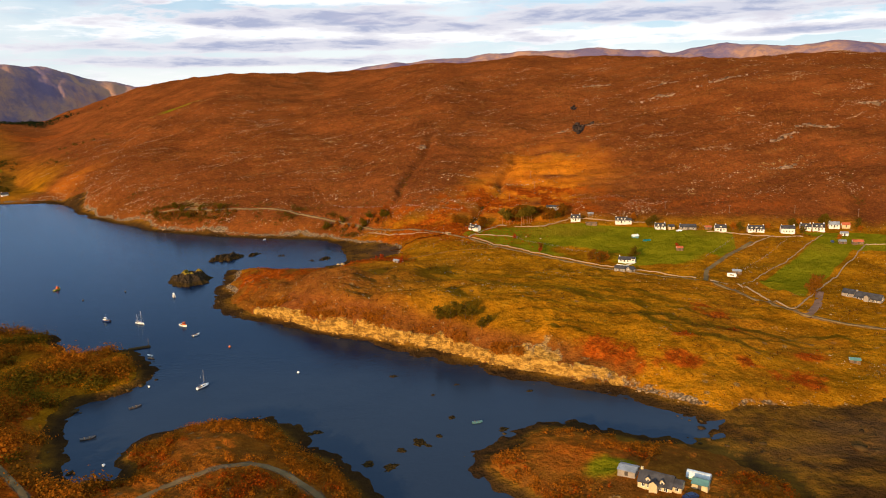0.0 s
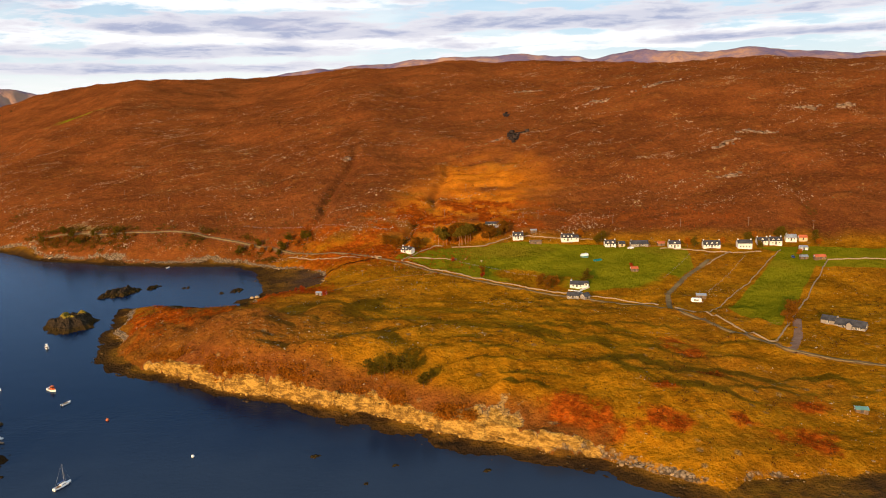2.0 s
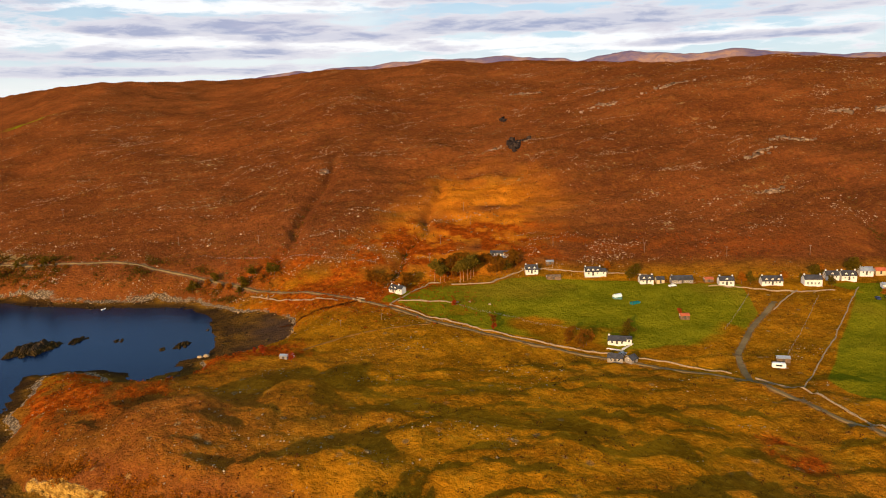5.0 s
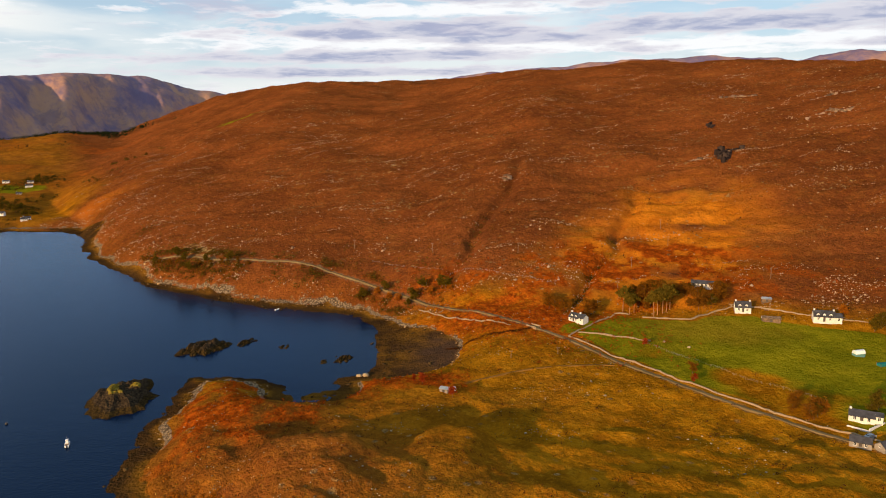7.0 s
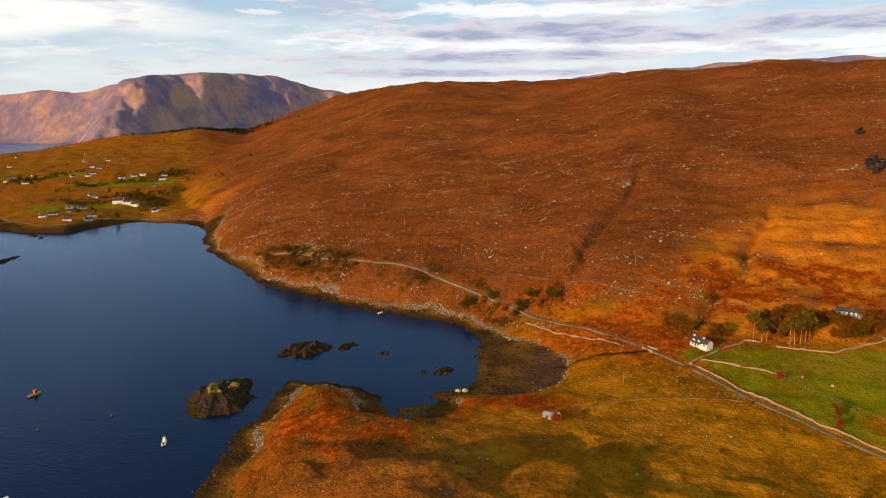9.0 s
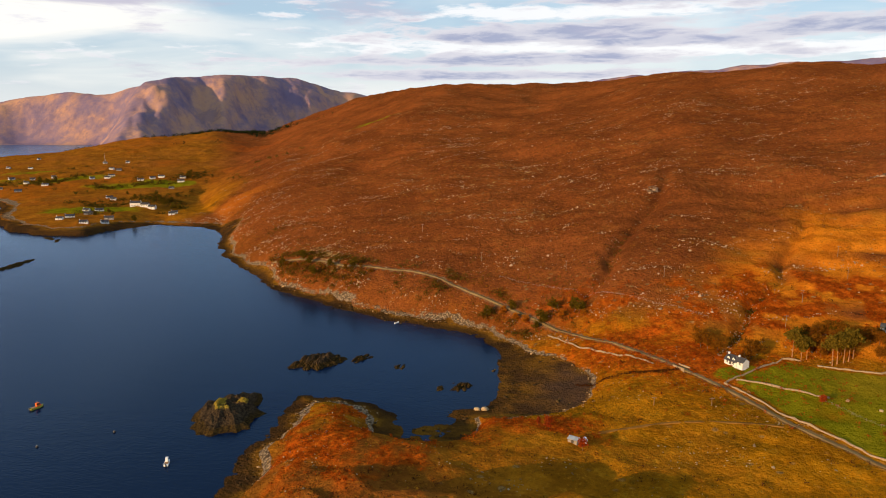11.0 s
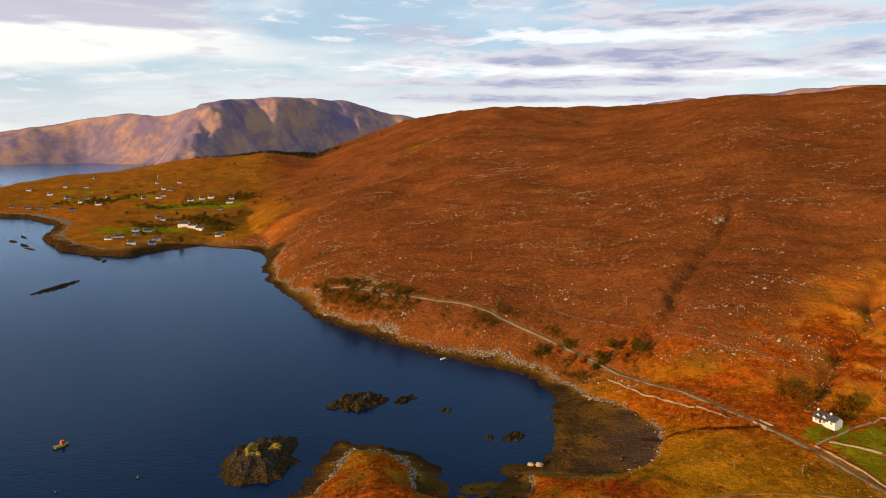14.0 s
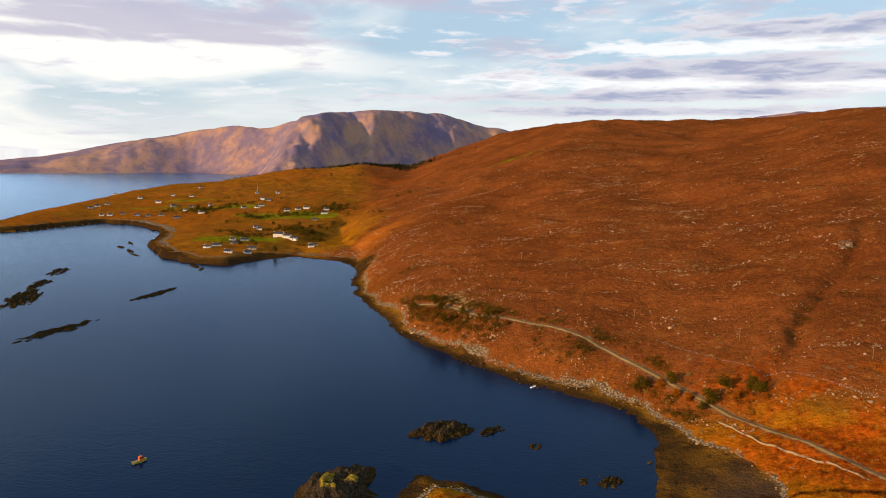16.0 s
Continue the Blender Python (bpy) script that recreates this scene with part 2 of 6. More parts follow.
def height(x, y):
    """Height of the ground over the water, with the masks of its cover."""
    sd = shore(x, y)
    flat = np.maximum(1.15 * bump(x, y, -52, 528, 34, 40), 1.3 * bump(x, y, 168, 214, 80, 30, 4) * smooth(66, 100, x + 0.6 * (y - 215)))
    flat = np.clip(np.maximum(flat, 0.9 * bump(x, y, -88, 462, 16, 18)), 0, 1)
    face = np.clip(1.6 * bump(x, y, -34, 324, 62, 24, -34) + 0.55 * bump(x, y, -96, 360, 26, 14, -30) + 1.7 * bump(x, y, 28, 286, 44, 18, -26), 0, 1)
    face = face * (0.95 + 0.45 * fbm(x / 14, y / 14, 33, 3))
    outside = -line_distance(x, y, TIDE_FLAT, True) - 9 * fbm(x / 18, y / 18, 27, 3)
    mud = smooth(3, -5, outside)
    flat = np.maximum(flat, mud)
    width = 7.0 - 1.5 * np.clip(face, 0, 1) + 3.5 * fbm(x / 30, y / 30, 21, 2) + 34.0 * flat * (1 - mud)
    width = width + skirt(x, y) + 2 * smooth(-70, -110, x) * smooth(560, 600, y) + 8 * bump(x, y, -760, 900, 300, 170, 0) + 10 * bump(x, y, -540, 870, 110, 70, 0)
    width = np.maximum(width - 5.5 * np.clip(1.3 * bump(x, y, -55, 336, 34, 18, -30), 0, 1) - 2.0 * bump(x, y, 0, 304, 30, 14, -28), 1.2)
    tide = np.minimum(sd - width, outside)
    inland = np.maximum(tide, 0)
    tidal = np.clip(sd / width, 0, 1)
    z = np.where(sd < 0, np.maximum(0.09 * sd, -5.0), 1.1 * tidal ** 1.3)
    # rock face along the water on the south side of the headland
    rise = 4.5 * (1 - np.exp(-inland / 9.0))
    edge = inland + 1.4 * fbm(x / 5, y / 5, 44, 3)
    edge = edge + 3.0 * fbm(x / 15, y / 15, 45, 2)
    brow = np.clip(1.5 * bump(x, y, -30, 342, 98, 56, -36) + 1.4 * bump(x, y, 38, 306, 52, 44, -26), 0, 1)
    lift = np.maximum(face, brow * smooth(2, 11, inland))
    cliff = lift * (4.2 * smooth(0.0, 2.0, edge) + 1.8 * smooth(3.0, 16, edge)) * smooth(0.0, 1.3, inland)
    cliff = cliff + face * smooth(-1, 1.5, edge) * smooth(6, 2, edge) * (0.9 * fbm(x / 3.0, y / 3.0, 46, 3) + 1.6 * fbm(x / 9, y / 9, 47, 2))
    low = smooth(0, 40, inland)
    base = rise + cliff + low * (1.5 + np.clip(y - 395, 0, 160) * 0.016 * smooth(-140, -40, x))
    for cx, cy, h, rx, ry, turn in KNOLLS:
        base = base + smooth(0, 14, inland) * h * bump(x, y, cx, cy, rx, ry, turn)
    base = base - 3.6 * bump(x, y, 165, 288, 60, 46) * smooth(0, 25, inland)
    # long hill
    d = line_distance(x, y, HILL_FOOT)
    base = base + 8.0 * smooth(-120, 10, d) * smooth(-100, 0, x) * (y > 300)
    d = np.where(y > -200, d, -300)
    d = d + 14 * fbm(x / 70, y / 70, 61, 2)
    up = np.maximum(d, 0)
    west = smooth(-200, -520, x)
    slope = 0.232 + 0.04 * smooth(150, 450, x) + 0.14 * west + 0.04 * smooth(-560, -900, x)
    ridge = 182.0 + 8 * smooth(-20, -330, x) - 24 * smooth(-740, -920, x) + 17 * np.exp(-((x + 140) / 170) ** 2) - 25 * smooth(120, 420, x) - 60 * smooth(-800, -1250, x) + 8 * fbm(x / 260, y / 260, 71, 3)
    raw = slope * up + 7.5 * (1 - np.exp(-up / 16.0)) * smooth(60, -60, x)
    soft = 16.0
    hill = -soft * np.log(np.exp(-np.minimum(raw, 900) / soft) + np.exp(-ridge / soft)) - 0.12 * np.maximum(up - 1000, 0)
    hill = np.maximum(hill, 0)
    rough = smooth(10, 90, up)
    folds = (11 * fbm(x / 120 + 0.4 * y / 120, y / 150, 81, 3) + 2.6 * fbm((0.92 * x + 0.39 * y) / 42, (0.92 * y - 0.39 * x) / 15, 83, 4)) * smooth(30, 200, up)
    ledges = np.abs(fbm(x / 60 - y / 160, y / 22, 91, 4)) * 5.0 * rough
    gully = np.zeros_like(x)
    for (gx0, gy0, gx1, gy1, deep, wide) in ((-56, 585, -20, 790, 4.5, 4.2), (13, 545, 66, 710, 4.2, 3.4), (300, 500, 352, 640, 4, 8), (-140, 640, -60, 860, 3, 14)):
        u = np.clip((y - gy0) / (gy1 - gy0), 0, 1)
        cx = gx0 + (gx1 - gx0) * u + 7 * fbm(y / 30, x * 0, 101, 2)
        gully = gully + deep * np.exp(-((x - cx) / wide) ** 2) * smooth(gy0 - 25, gy0 + 5, y) * smooth(gy1 + 60, gy1 - 20, y)
    hill = hill + folds - ledges - gully * smooth(0, 20, up)
    # village slope and the saddle behind it
    v = smooth(-520, -640, x + 0.35 * (y - 900)) * smooth(700, 800, y) * smooth(2600, 2100, y)
    along, off = 0.692 * (x + 1490) + 0.722 * (y - 1310), 0.722 * (x + 1490) - 0.692 * (y - 1310)
    spur = np.array(SPUR)
    crown = np.interp(along, spur[:, 0], spur[:, 1])
    back = crown * (1 - 0.8 * smooth(0, 330, -off))
    front = 9 + (np.maximum(crown, 9) - 9) * np.clip(1 - off / 760, 0, 1) ** 1.25
    village = np.where(off < 0, back, np.minimum(front, np.maximum(crown, 9)))
    village = village + 9 * fbm(x / 120, y / 120, 111, 4) * smooth(20, 160, inland) + 2.5 * fbm(x / 25, y / 25, 113, 3)
    village = v * village * (1 - np.exp(-inland / 45)) - 60 * (1 - v)
    land = base * (1 - 0.8 * v) + hill
    land = 7 * np.logaddexp(land / 7, village / 7)
    z = z + np.where(sd > 0, land, 0)
    # relief of the low ground
    z = z - 0.45 * mud * smooth(0, 6, sd)
    grain = smooth(2, 20, inland)
    strata = np.abs(fbm(x / 30 + y / 60, y / 15, 121, 4) + 0.35 * fbm(x / 45, y / 30, 123, 2))
    z = z + grain * ((1 - rough) * (1.6 * fbm(x / 34, y / 22, 131, 3) + scarps(x, y) * smooth(6, 16, inland) - (0.35 + 0.5 * smooth(-0.02, 0.16, fbm(x / 48, y / 30, 125, 2))) * (np.minimum(strata, 0.34) - 0.2) * smooth(440, 400, y)) + 0.7 * fbm(x / 5, y / 4, 141, 3))
    z = z + (0.5 * fbm(x / 3.2, y / 3.2, 151, 2) + 0.5 * flat * fbm(x / 9, y / 5, 152, 3)) * smooth(-2, 3, sd)
    # far mountains
    r, bearing = np.hypot(x, y - 200), np.degrees(np.arctan2(x, y - 200))
    table = np.array(FAR_CREST)
    turned = bearing + 1.6 * fbm(bearing / 4.0, r / 700, 163, 4)
    recede = smooth(-18, -26, bearing)
    rim = 4720 - 270 * smooth(-26, -20, bearing) - 1180 * smooth(-49.5, -43.5, turned) * recede + 1150 * np.clip((turned + 43.5) / 17, 0, 1) * recede
    crest = 115 + rim * np.tan(np.radians(np.interp(bearing, table[:, 0], table[:, 1])))
    crest = crest + 12 * fbm(bearing / 1.6, bearing * 0, 161, 4)
    shape = smooth(rim - 1000 + 480 * smooth(-46, -42, bearing) * smooth(-18, -27, bearing), rim, r + 150 * fbm(bearing / 2.2, r / 300, 171, 5))
    far = smooth(0, 260, sd) * np.maximum(crest, 0) * shape ** (0.8 + 0.35 * smooth(-44, -48, bearing))
    keep = 1 - smooth(2300, 3300, r) * 0.75
    z = np.where((r > 2300) & (sd > 0), np.maximum(z * keep, far + (60 * fbm(x / 260, y / 260, 181, 5) - 24 * np.abs(fbm(bearing / 1.5, r / 500, 183, 5))) * 2 * shape * (1 - shape) * smooth(0, 260, sd)), z)
    return z, dict(sd=sd, width=width, inland=inland, tide=tide, up=up, face=face, flat=flat, far=shape, strata=strata, gully=gully, ledges=ledges, village=v)
# LAND END


def ground_z(x, y):
    z, _ = height(np.array([float(x)]), np.array([float(y)]))
    return float(z[0])


# ---------------------------------------------------------------- materials
def node_tools(name):
    mat = bpy.data.materials.new(name)
    mat.use_nodes = True
    nt = mat.node_tree
    return mat, nt, nt.nodes["Principled BSDF"]


class Nodes:
    """Short hand for building a node tree."""

    def __init__(self, name):
        self.mat, self.nt, self.bsdf = node_tools(name)
        self.link = self.nt.links.new

    def add(self, kind):
        return self.nt.nodes.new(kind)

    def put(self, socket, value):
        if isinstance(value, (int, float)):
            socket.default_value = value
        elif isinstance(value, tuple):
            socket.default_value = (*value, 1) if len(value) == 3 and socket.type == "RGBA" else value
        else:
            self.link(value, socket)

    def place(self, scale=(1, 1, 1)):
        geo, m = self.add("ShaderNodeNewGeometry"), self.add("ShaderNodeMapping")
        m.inputs["Scale"].default_value = scale
        self.link(geo.outputs["Position"], m.inputs[0])
        return m.outputs[0]

    def noise(self, size, detail=5.0, rough=0.55, where=None, warp=0.0):
        t = self.add("ShaderNodeTexNoise")
        t.inputs["Scale"].default_value = 1.0 / size
        t.inputs["Detail"].default_value, t.inputs["Roughness"].default_value = detail, rough
        t.inputs["Distortion"].default_value = warp
        self.link(where or self.place(), t.inputs["Vector"])
        return t.outputs[0]

    def cells(self, size, where=None, feature="F1"):
        t = self.add("ShaderNodeTexVoronoi")
        t.feature = feature
        t.inputs["Scale"].default_value = 1.0 / size
        self.link(where or self.place(), t.inputs["Vector"])
        return t

    def step(self, value, lo, hi):
        r = self.add("ShaderNodeMapRange")
        r.interpolation_type = "SMOOTHSTEP"
        r.inputs[1].default_value, r.inputs[2].default_value = lo, hi
        self.put(r.inputs[0], value)
        return r.outputs[0]

    def maths(self, op, a, b=0.0):
        m = self.add("ShaderNodeMath")
        m.operation = op
        self.put(m.inputs[0], a), self.put(m.inputs[1], b)
        return m.outputs[0]

    def mix(self, fac, a, b):
        m = self.add("ShaderNodeMix")
        m.data_type = "RGBA"
        self.put(m.inputs[0], fac), self.put(m.inputs[6], a), self.put(m.inputs[7], b)
        return m.outputs[2]

    def attribute(self, name):
        a = self.add("ShaderNodeAttribute")
        a.attribute_name = name
        return a

    def finish(self, color, rough, relief=None, strength=0.5, distance=0.3):
        self.put(self.bsdf.inputs["Base Color"], color)
        self.put(self.bsdf.inputs["Roughness"], rough)
        self.bsdf.inputs["Specular IOR Level"].default_value = 0.25 if rough < 0.8 else 0.0
        if relief is not None:
            b = self.add("ShaderNodeBump")
            b.inputs["Strength"].default_value, b.inputs["Distance"].default_value = strength, distance
            self.put(b.inputs["Height"], relief)
            self.link(b.outputs[0], self.bsdf.inputs["Normal"])
        return self.mat


def ground_material():
    k = Nodes("ground_cover")
    one, two = k.attribute("cover_a"), k.attribute("cover_b")
    a, b = k.add("ShaderNodeSeparateColor"), k.add("ShaderNodeSeparateColor")
    k.link(one.outputs["Color"], a.inputs[0])
    k.link(two.outputs["Color"], b.inputs[0])
    weed, green, bracken, rock = a.outputs[0], a.outputs[1], a.outputs[2], one.outputs["Alpha"]
    shingle, low, path, wet = b.outputs[0], b.outputs[1], b.outputs[2], two.outputs["Alpha"]
    big, mid, fine, tiny = k.noise(95, 6, 0.6), k.noise(17, 6, 0.62), k.noise(3.4, 5, 0.65), k.noise(0.9, 3, 0.7)
    streak = k.noise(30, 6, 0.65, k.place((0.35, 1.0, 1.6)), 0.8)
    # moor of the hill: rust brown with darker heather
    moor = k.mix(k.step(big, 0.36, 0.66), (0.128, 0.0355, 0.0105), (0.208, 0.059, 0.0150))
    moor = k.mix(k.maths("MULTIPLY", k.step(streak, 0.52, 0.66), 0.36), moor, (0.085, 0.025, 0.010))
    moor = k.mix(k.maths("MULTIPLY", k.step(mid, 0.54, 0.70), 0.45), moor, (0.245, 0.092, 0.020))
    mottle = k.noise(5.5, 7, 0.72)
    moor = k.mix(k.maths("MULTIPLY", k.step(mottle, 0.51, 0.62), 0.26), moor, (0.080, 0.026, 0.007))
    moor = k.mix(k.maths("MULTIPLY", k.step(mottle, 0.46, 0.36), 0.28), moor, (0.290, 0.092, 0.014))
    moor = k.mix(k.maths("MULTIPLY", k.step(fine, 0.53, 0.62), 0.34), moor, (0.070, 0.021, 0.008))
    moor = k.mix(k.maths("MULTIPLY", k.step(fine, 0.45, 0.36), 0.34), moor, (0.300, 0.100, 0.020))
    # rough grass of the low ground: straw gold, olive
    lea = k.mix(k.step(mid, 0.38, 0.64), (0.215, 0.082, 0.003), (0.400, 0.158, 0.005))
    lea = k.mix(k.maths("MULTIPLY", k.step(streak, 0.52, 0.68), 0.45), lea, (0.130, 0.070, 0.005))
    lea = k.mix(k.maths("MULTIPLY", k.step(big, 0.50, 0.64), 0.4), lea, (0.220, 0.075, 0.009))
    lea = k.mix(k.maths("MULTIPLY", k.step(mottle, 0.52, 0.62), 0.34), lea, (0.110, 0.054, 0.005))
    lea = k.mix(k.maths("MULTIPLY", k.step(mottle, 0.45, 0.36), 0.4), lea, (0.430, 0.205, 0.012))
    col = k.mix(low, moor, lea)
    # sunlit glow of the slope above the pines, painted as golden dead grass
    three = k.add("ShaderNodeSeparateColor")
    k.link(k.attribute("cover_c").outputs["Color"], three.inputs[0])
    sunlit_straw = k.mix(k.step(mid, 0.38, 0.64), (0.460, 0.128, 0.007), (0.720, 0.222, 0.011))
    sunlit_straw = k.mix(k.maths("MULTIPLY", k.step(streak, 0.54, 0.66), 0.5), sunlit_straw, (0.330, 0.175, 0.012))
    col = k.mix(k.maths("MULTIPLY", three.outputs[0], 0.9), col, sunlit_straw)
    fern = k.mix(k.step(fine, 0.38, 0.66), (0.215, 0.042, 0.004), (0.430, 0.084, 0.006))
    col = k.mix(k.step(k.maths("ADD", bracken, k.maths("MULTIPLY", k.maths("SUBTRACT", mid, 0.5), 0.8)), 0.18, 0.80), col, fern)
    turf = k.mix(k.step(mid, 0.36, 0.66), (0.132, 0.122, 0.004), (0.195, 0.168, 0.006))
    turf = k.mix(k.maths("MULTIPLY", k.step(big, 0.50, 0.66), 0.5), turf, (0.235, 0.140, 0.010))
    col = k.mix(k.step(k.maths("ADD", green, k.maths("MULTIPLY", k.maths("SUBTRACT", mid, 0.5), 0.5)), 0.35, 0.60), col, turf)
    # tufts and hollows
    tuft = k.noise(1.7, 4, 0.7, k.place((1.0, 1.0, 1.6)))
    wild = k.step(green, 0.5, 0.2)
    col = k.mix(k.maths("MULTIPLY", k.step(tuft, 0.53, 0.66), k.maths("ADD", 0.08, k.maths("MULTIPLY", wild, 0.28))), col, (0.070, 0.029, 0.004))
    col = k.mix(k.maths("MULTIPLY", k.step(tuft, 0.46, 0.33), k.maths("ADD", 0.05, k.maths("MULTIPLY", wild, 0.35))), col, k.mix(low, (0.310, 0.105, 0.012), (0.500, 0.225, 0.014)))
    # far mountains: heather and bleached grass, with bluish distance haze put into the colour
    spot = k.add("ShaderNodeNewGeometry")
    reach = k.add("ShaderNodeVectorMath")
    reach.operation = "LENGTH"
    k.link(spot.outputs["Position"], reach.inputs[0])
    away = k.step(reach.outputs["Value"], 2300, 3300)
    hazy_heath = k.mix(k.step(k.noise(300, 9, 0.72), 0.40, 0.62), (0.165, 0.142, 0.235), (0.460, 0.270, 0.185))
    hazy_heath = k.mix(k.maths("MULTIPLY", k.step(k.noise(90, 8, 0.75, k.place((1, 1, 0.4))), 0.50, 0.60), 0.5), hazy_heath, (0.130, 0.112, 0.185))
    col = k.mix(k.maths("MULTIPLY", away, 0.85), col, hazy_heath)
    # bare stones and crags, pale with lichen
    stone = k.mix(k.step(fine, 0.36, 0.66), (0.150, 0.086, 0.028), (0.400, 0.240, 0.080))
    cracks = k.cells(2.3, k.place((1.0, 1.0, 2.4)), "DISTANCE_TO_EDGE").outputs[0]
    stone = k.mix(k.step(cracks, 0.09, 0.0), stone, (0.085, 0.060, 0.036))
    ledge = k.noise(2.2, 5, 0.65, k.place((0.6, 0.6, 2.2)))
    golden = k.mix(k.step(ledge, 0.36, 0.60), (0.230, 0.112, 0.018), (0.560, 0.310, 0.060))
    golden = k.mix(k.maths("MULTIPLY", k.step(k.noise(4.5, 6, 0.7, k.place((1, 1, 1.6))), 0.51, 0.60), 0.75), golden, (0.130, 0.062, 0.014))
    golden = k.mix(k.maths("MULTIPLY", k.step(cracks, 0.06, 0.0), 0.5), golden, (0.110, 0.060, 0.018))
    beds = k.noise(0.9, 3, 0.6, k.place((0.12, 0.12, 1.3)))
    golden = k.mix(k.maths("MULTIPLY", k.step(beds, 0.55, 0.66), 0.6), golden, (0.130, 0.070, 0.020))
    stone = k.mix(k.step(rock, 0.62, 0.80), stone, golden)
    scatter = k.cells(7.5)
    speck = k.maths("MULTIPLY", k.step(scatter.outputs["Distance"], 0.20, 0.10), k.step(k.noise(60, 4), 0.47, 0.60))
    bare = k.maths("MAXIMUM", k.step(k.maths("ADD", rock, k.maths("MULTIPLY", k.maths("SUBTRACT", fine, 0.5), 1.1)), 0.45, 0.62), k.maths("MULTIPLY", speck, k.maths("MULTIPLY", k.step(green, 0.3, 0.0), 0.8)))
    col = k.mix(bare, col, stone)
    pebble = k.cells(1.1)
    beach = k.mix(k.step(pebble.outputs["Distance"], 0.15, 0.75), (0.300, 0.220, 0.140), (0.080, 0.055, 0.032))
    col = k.mix(k.step(k.maths("ADD", shingle, k.maths("MULTIPLY", k.maths("SUBTRACT", fine, 0.5), 1.2)), 0.40, 0.60), col, beach)
    # tidal weed, dark brown to gold
    wrack = k.mix(k.step(mid, 0.40, 0.62), (0.052, 0.025, 0.007), (0.170, 0.076, 0.009))
    wrack = k.mix(k.maths("MULTIPLY", k.step(fine, 0.52, 0.66), 0.45), wrack, (0.040, 0.022, 0.009))
    wrack = k.mix(k.maths("MULTIPLY", k.step(k.noise(24, 6, 0.65, k.place((0.5, 1.0, 1.0))), 0.50, 0.62), 0.75), wrack, (0.230, 0.105, 0.010))
    wrack = k.mix(k.maths("MULTIPLY", three.outputs[1], 0.82), wrack, (0.034, 0.019, 0.009))
    col = k.mix(k.step(k.maths("ADD", weed, k.maths("MULTIPLY", k.maths("SUBTRACT", fine, 0.5), 0.7)), 0.40, 0.60), col, wrack)
    mud = k.mix(mid, (0.046, 0.027, 0.018), (0.085, 0.046, 0.024))
    col = k.mix(wet, col, mud)
    col = k.mix(path, col, k.mix(fine, (0.110, 0.076, 0.042), (0.180, 0.130, 0.075)))
    relief = k.maths("ADD", k.maths("MULTIPLY", fine, 1.0), k.maths("ADD", k.maths("MULTIPLY", tiny, 0.35), k.maths("MULTIPLY", mid, 1.6)))
    relief = k.maths("ADD", relief, k.maths("MULTIPLY", tuft, 0.9))
    return k.finish(col, 0.95, relief, 0.95, 1.4)


def water_material():
    k = Nodes("loch_water")
    ripple = k.noise(2.1, 3, 0.6, k.place((1.0, 1.6, 1.0)), 0.5)
    chop = k.noise(11, 4, 0.55, k.place((1.0, 1.5, 1.0)), 0.3)
    swell = k.noise(120, 4, 0.5, k.place((1.0, 0.5, 1.0)))
    b = k.add("ShaderNodeBump")
    b.inputs["Strength"].default_value, b.inputs["Distance"].default_value = 0.22, 0.35
    k.put(b.inputs["Height"], k.maths("ADD", ripple, k.maths("MULTIPLY", chop, 1.2)))
    deep, gloss, both, edge = k.add("ShaderNodeBsdfDiffuse"), k.add("ShaderNodeBsdfGlossy"), k.add("ShaderNodeMixShader"), k.add("ShaderNodeFresnel")
    # the inlet to the south is shallow and silty
    geo, sep = k.add("ShaderNodeNewGeometry"), k.add("ShaderNodeSeparateXYZ")
    k.link(geo.outputs["Position"], sep.inputs[0])
    shoal = k.step(k.maths("ADD", sep.outputs["Y"], k.maths("MULTIPLY", k.maths("SUBTRACT", k.noise(60, 4), 0.5), 90)), 345, 225)
    open_sea = k.mix(k.step(swell, 0.4, 0.65), (0.0014, 0.0068, 0.026), (0.002, 0.0092, 0.034))
    k.put(deep.inputs["Color"], k.mix(shoal, open_sea, (0.024, 0.036, 0.058)))
    gloss.inputs["Roughness"].default_value = 0.16
    k.put(gloss.inputs["Color"], (0.50, 0.72, 1.0))
    edge.inputs["IOR"].default_value = 1.33
    k.link(b.outputs[0], gloss.inputs["Normal"])
    k.link(b.outputs[0], edge.inputs["Normal"])
    k.link(k.maths("ADD", k.maths("MULTIPLY", edge.outputs[0], 0.40), k.maths("MULTIPLY", k.maths("POWER", edge.outputs[0], 2.0), 1.15)), both.inputs[0])
    k.link(deep.outputs[0], both.inputs[1])
    k.link(gloss.outputs[0], both.inputs[2])
    k.link(both.outputs[0], k.nt.nodes["Material Output"].inputs["Surface"])
    return k.mat


GROUND, WATER = ground_material(), water_material()

# ---------------------------------------------------------------- ground and water
ROAD = [(-300, 690), (-225, 662), (-176, 651), (-147, 643), (-123, 624), (-96, 608), (-78, 594), (-59, 579), (-42, 566), (-26, 549), (-11, 535), (0, 526), (11, 515.5), (26, 501), (34, 491), (55, 472.5), (71, 457), (93, 440.5), (113, 425), (129, 411), (145, 395), (157, 362), (172, 330), (215, 300), (300, 270)]
FARM_ROAD = [(145, 395), (156, 425), (178, 452), (205, 478)]
NEAR_TRACK = [(-112, 158), (-95, 168), (-86, 177), (-81, 183), (-74.5, 188), (-67, 191.5), (-62, 194), (-56, 193.7), (-48.8, 189.8), (-41.6, 183), (-36.8, 178.6), (-33, 165)]
WEST_TRACK = [(-150, 206), (-139, 198), (-128.6, 188), (-120, 180), (-112, 158)]
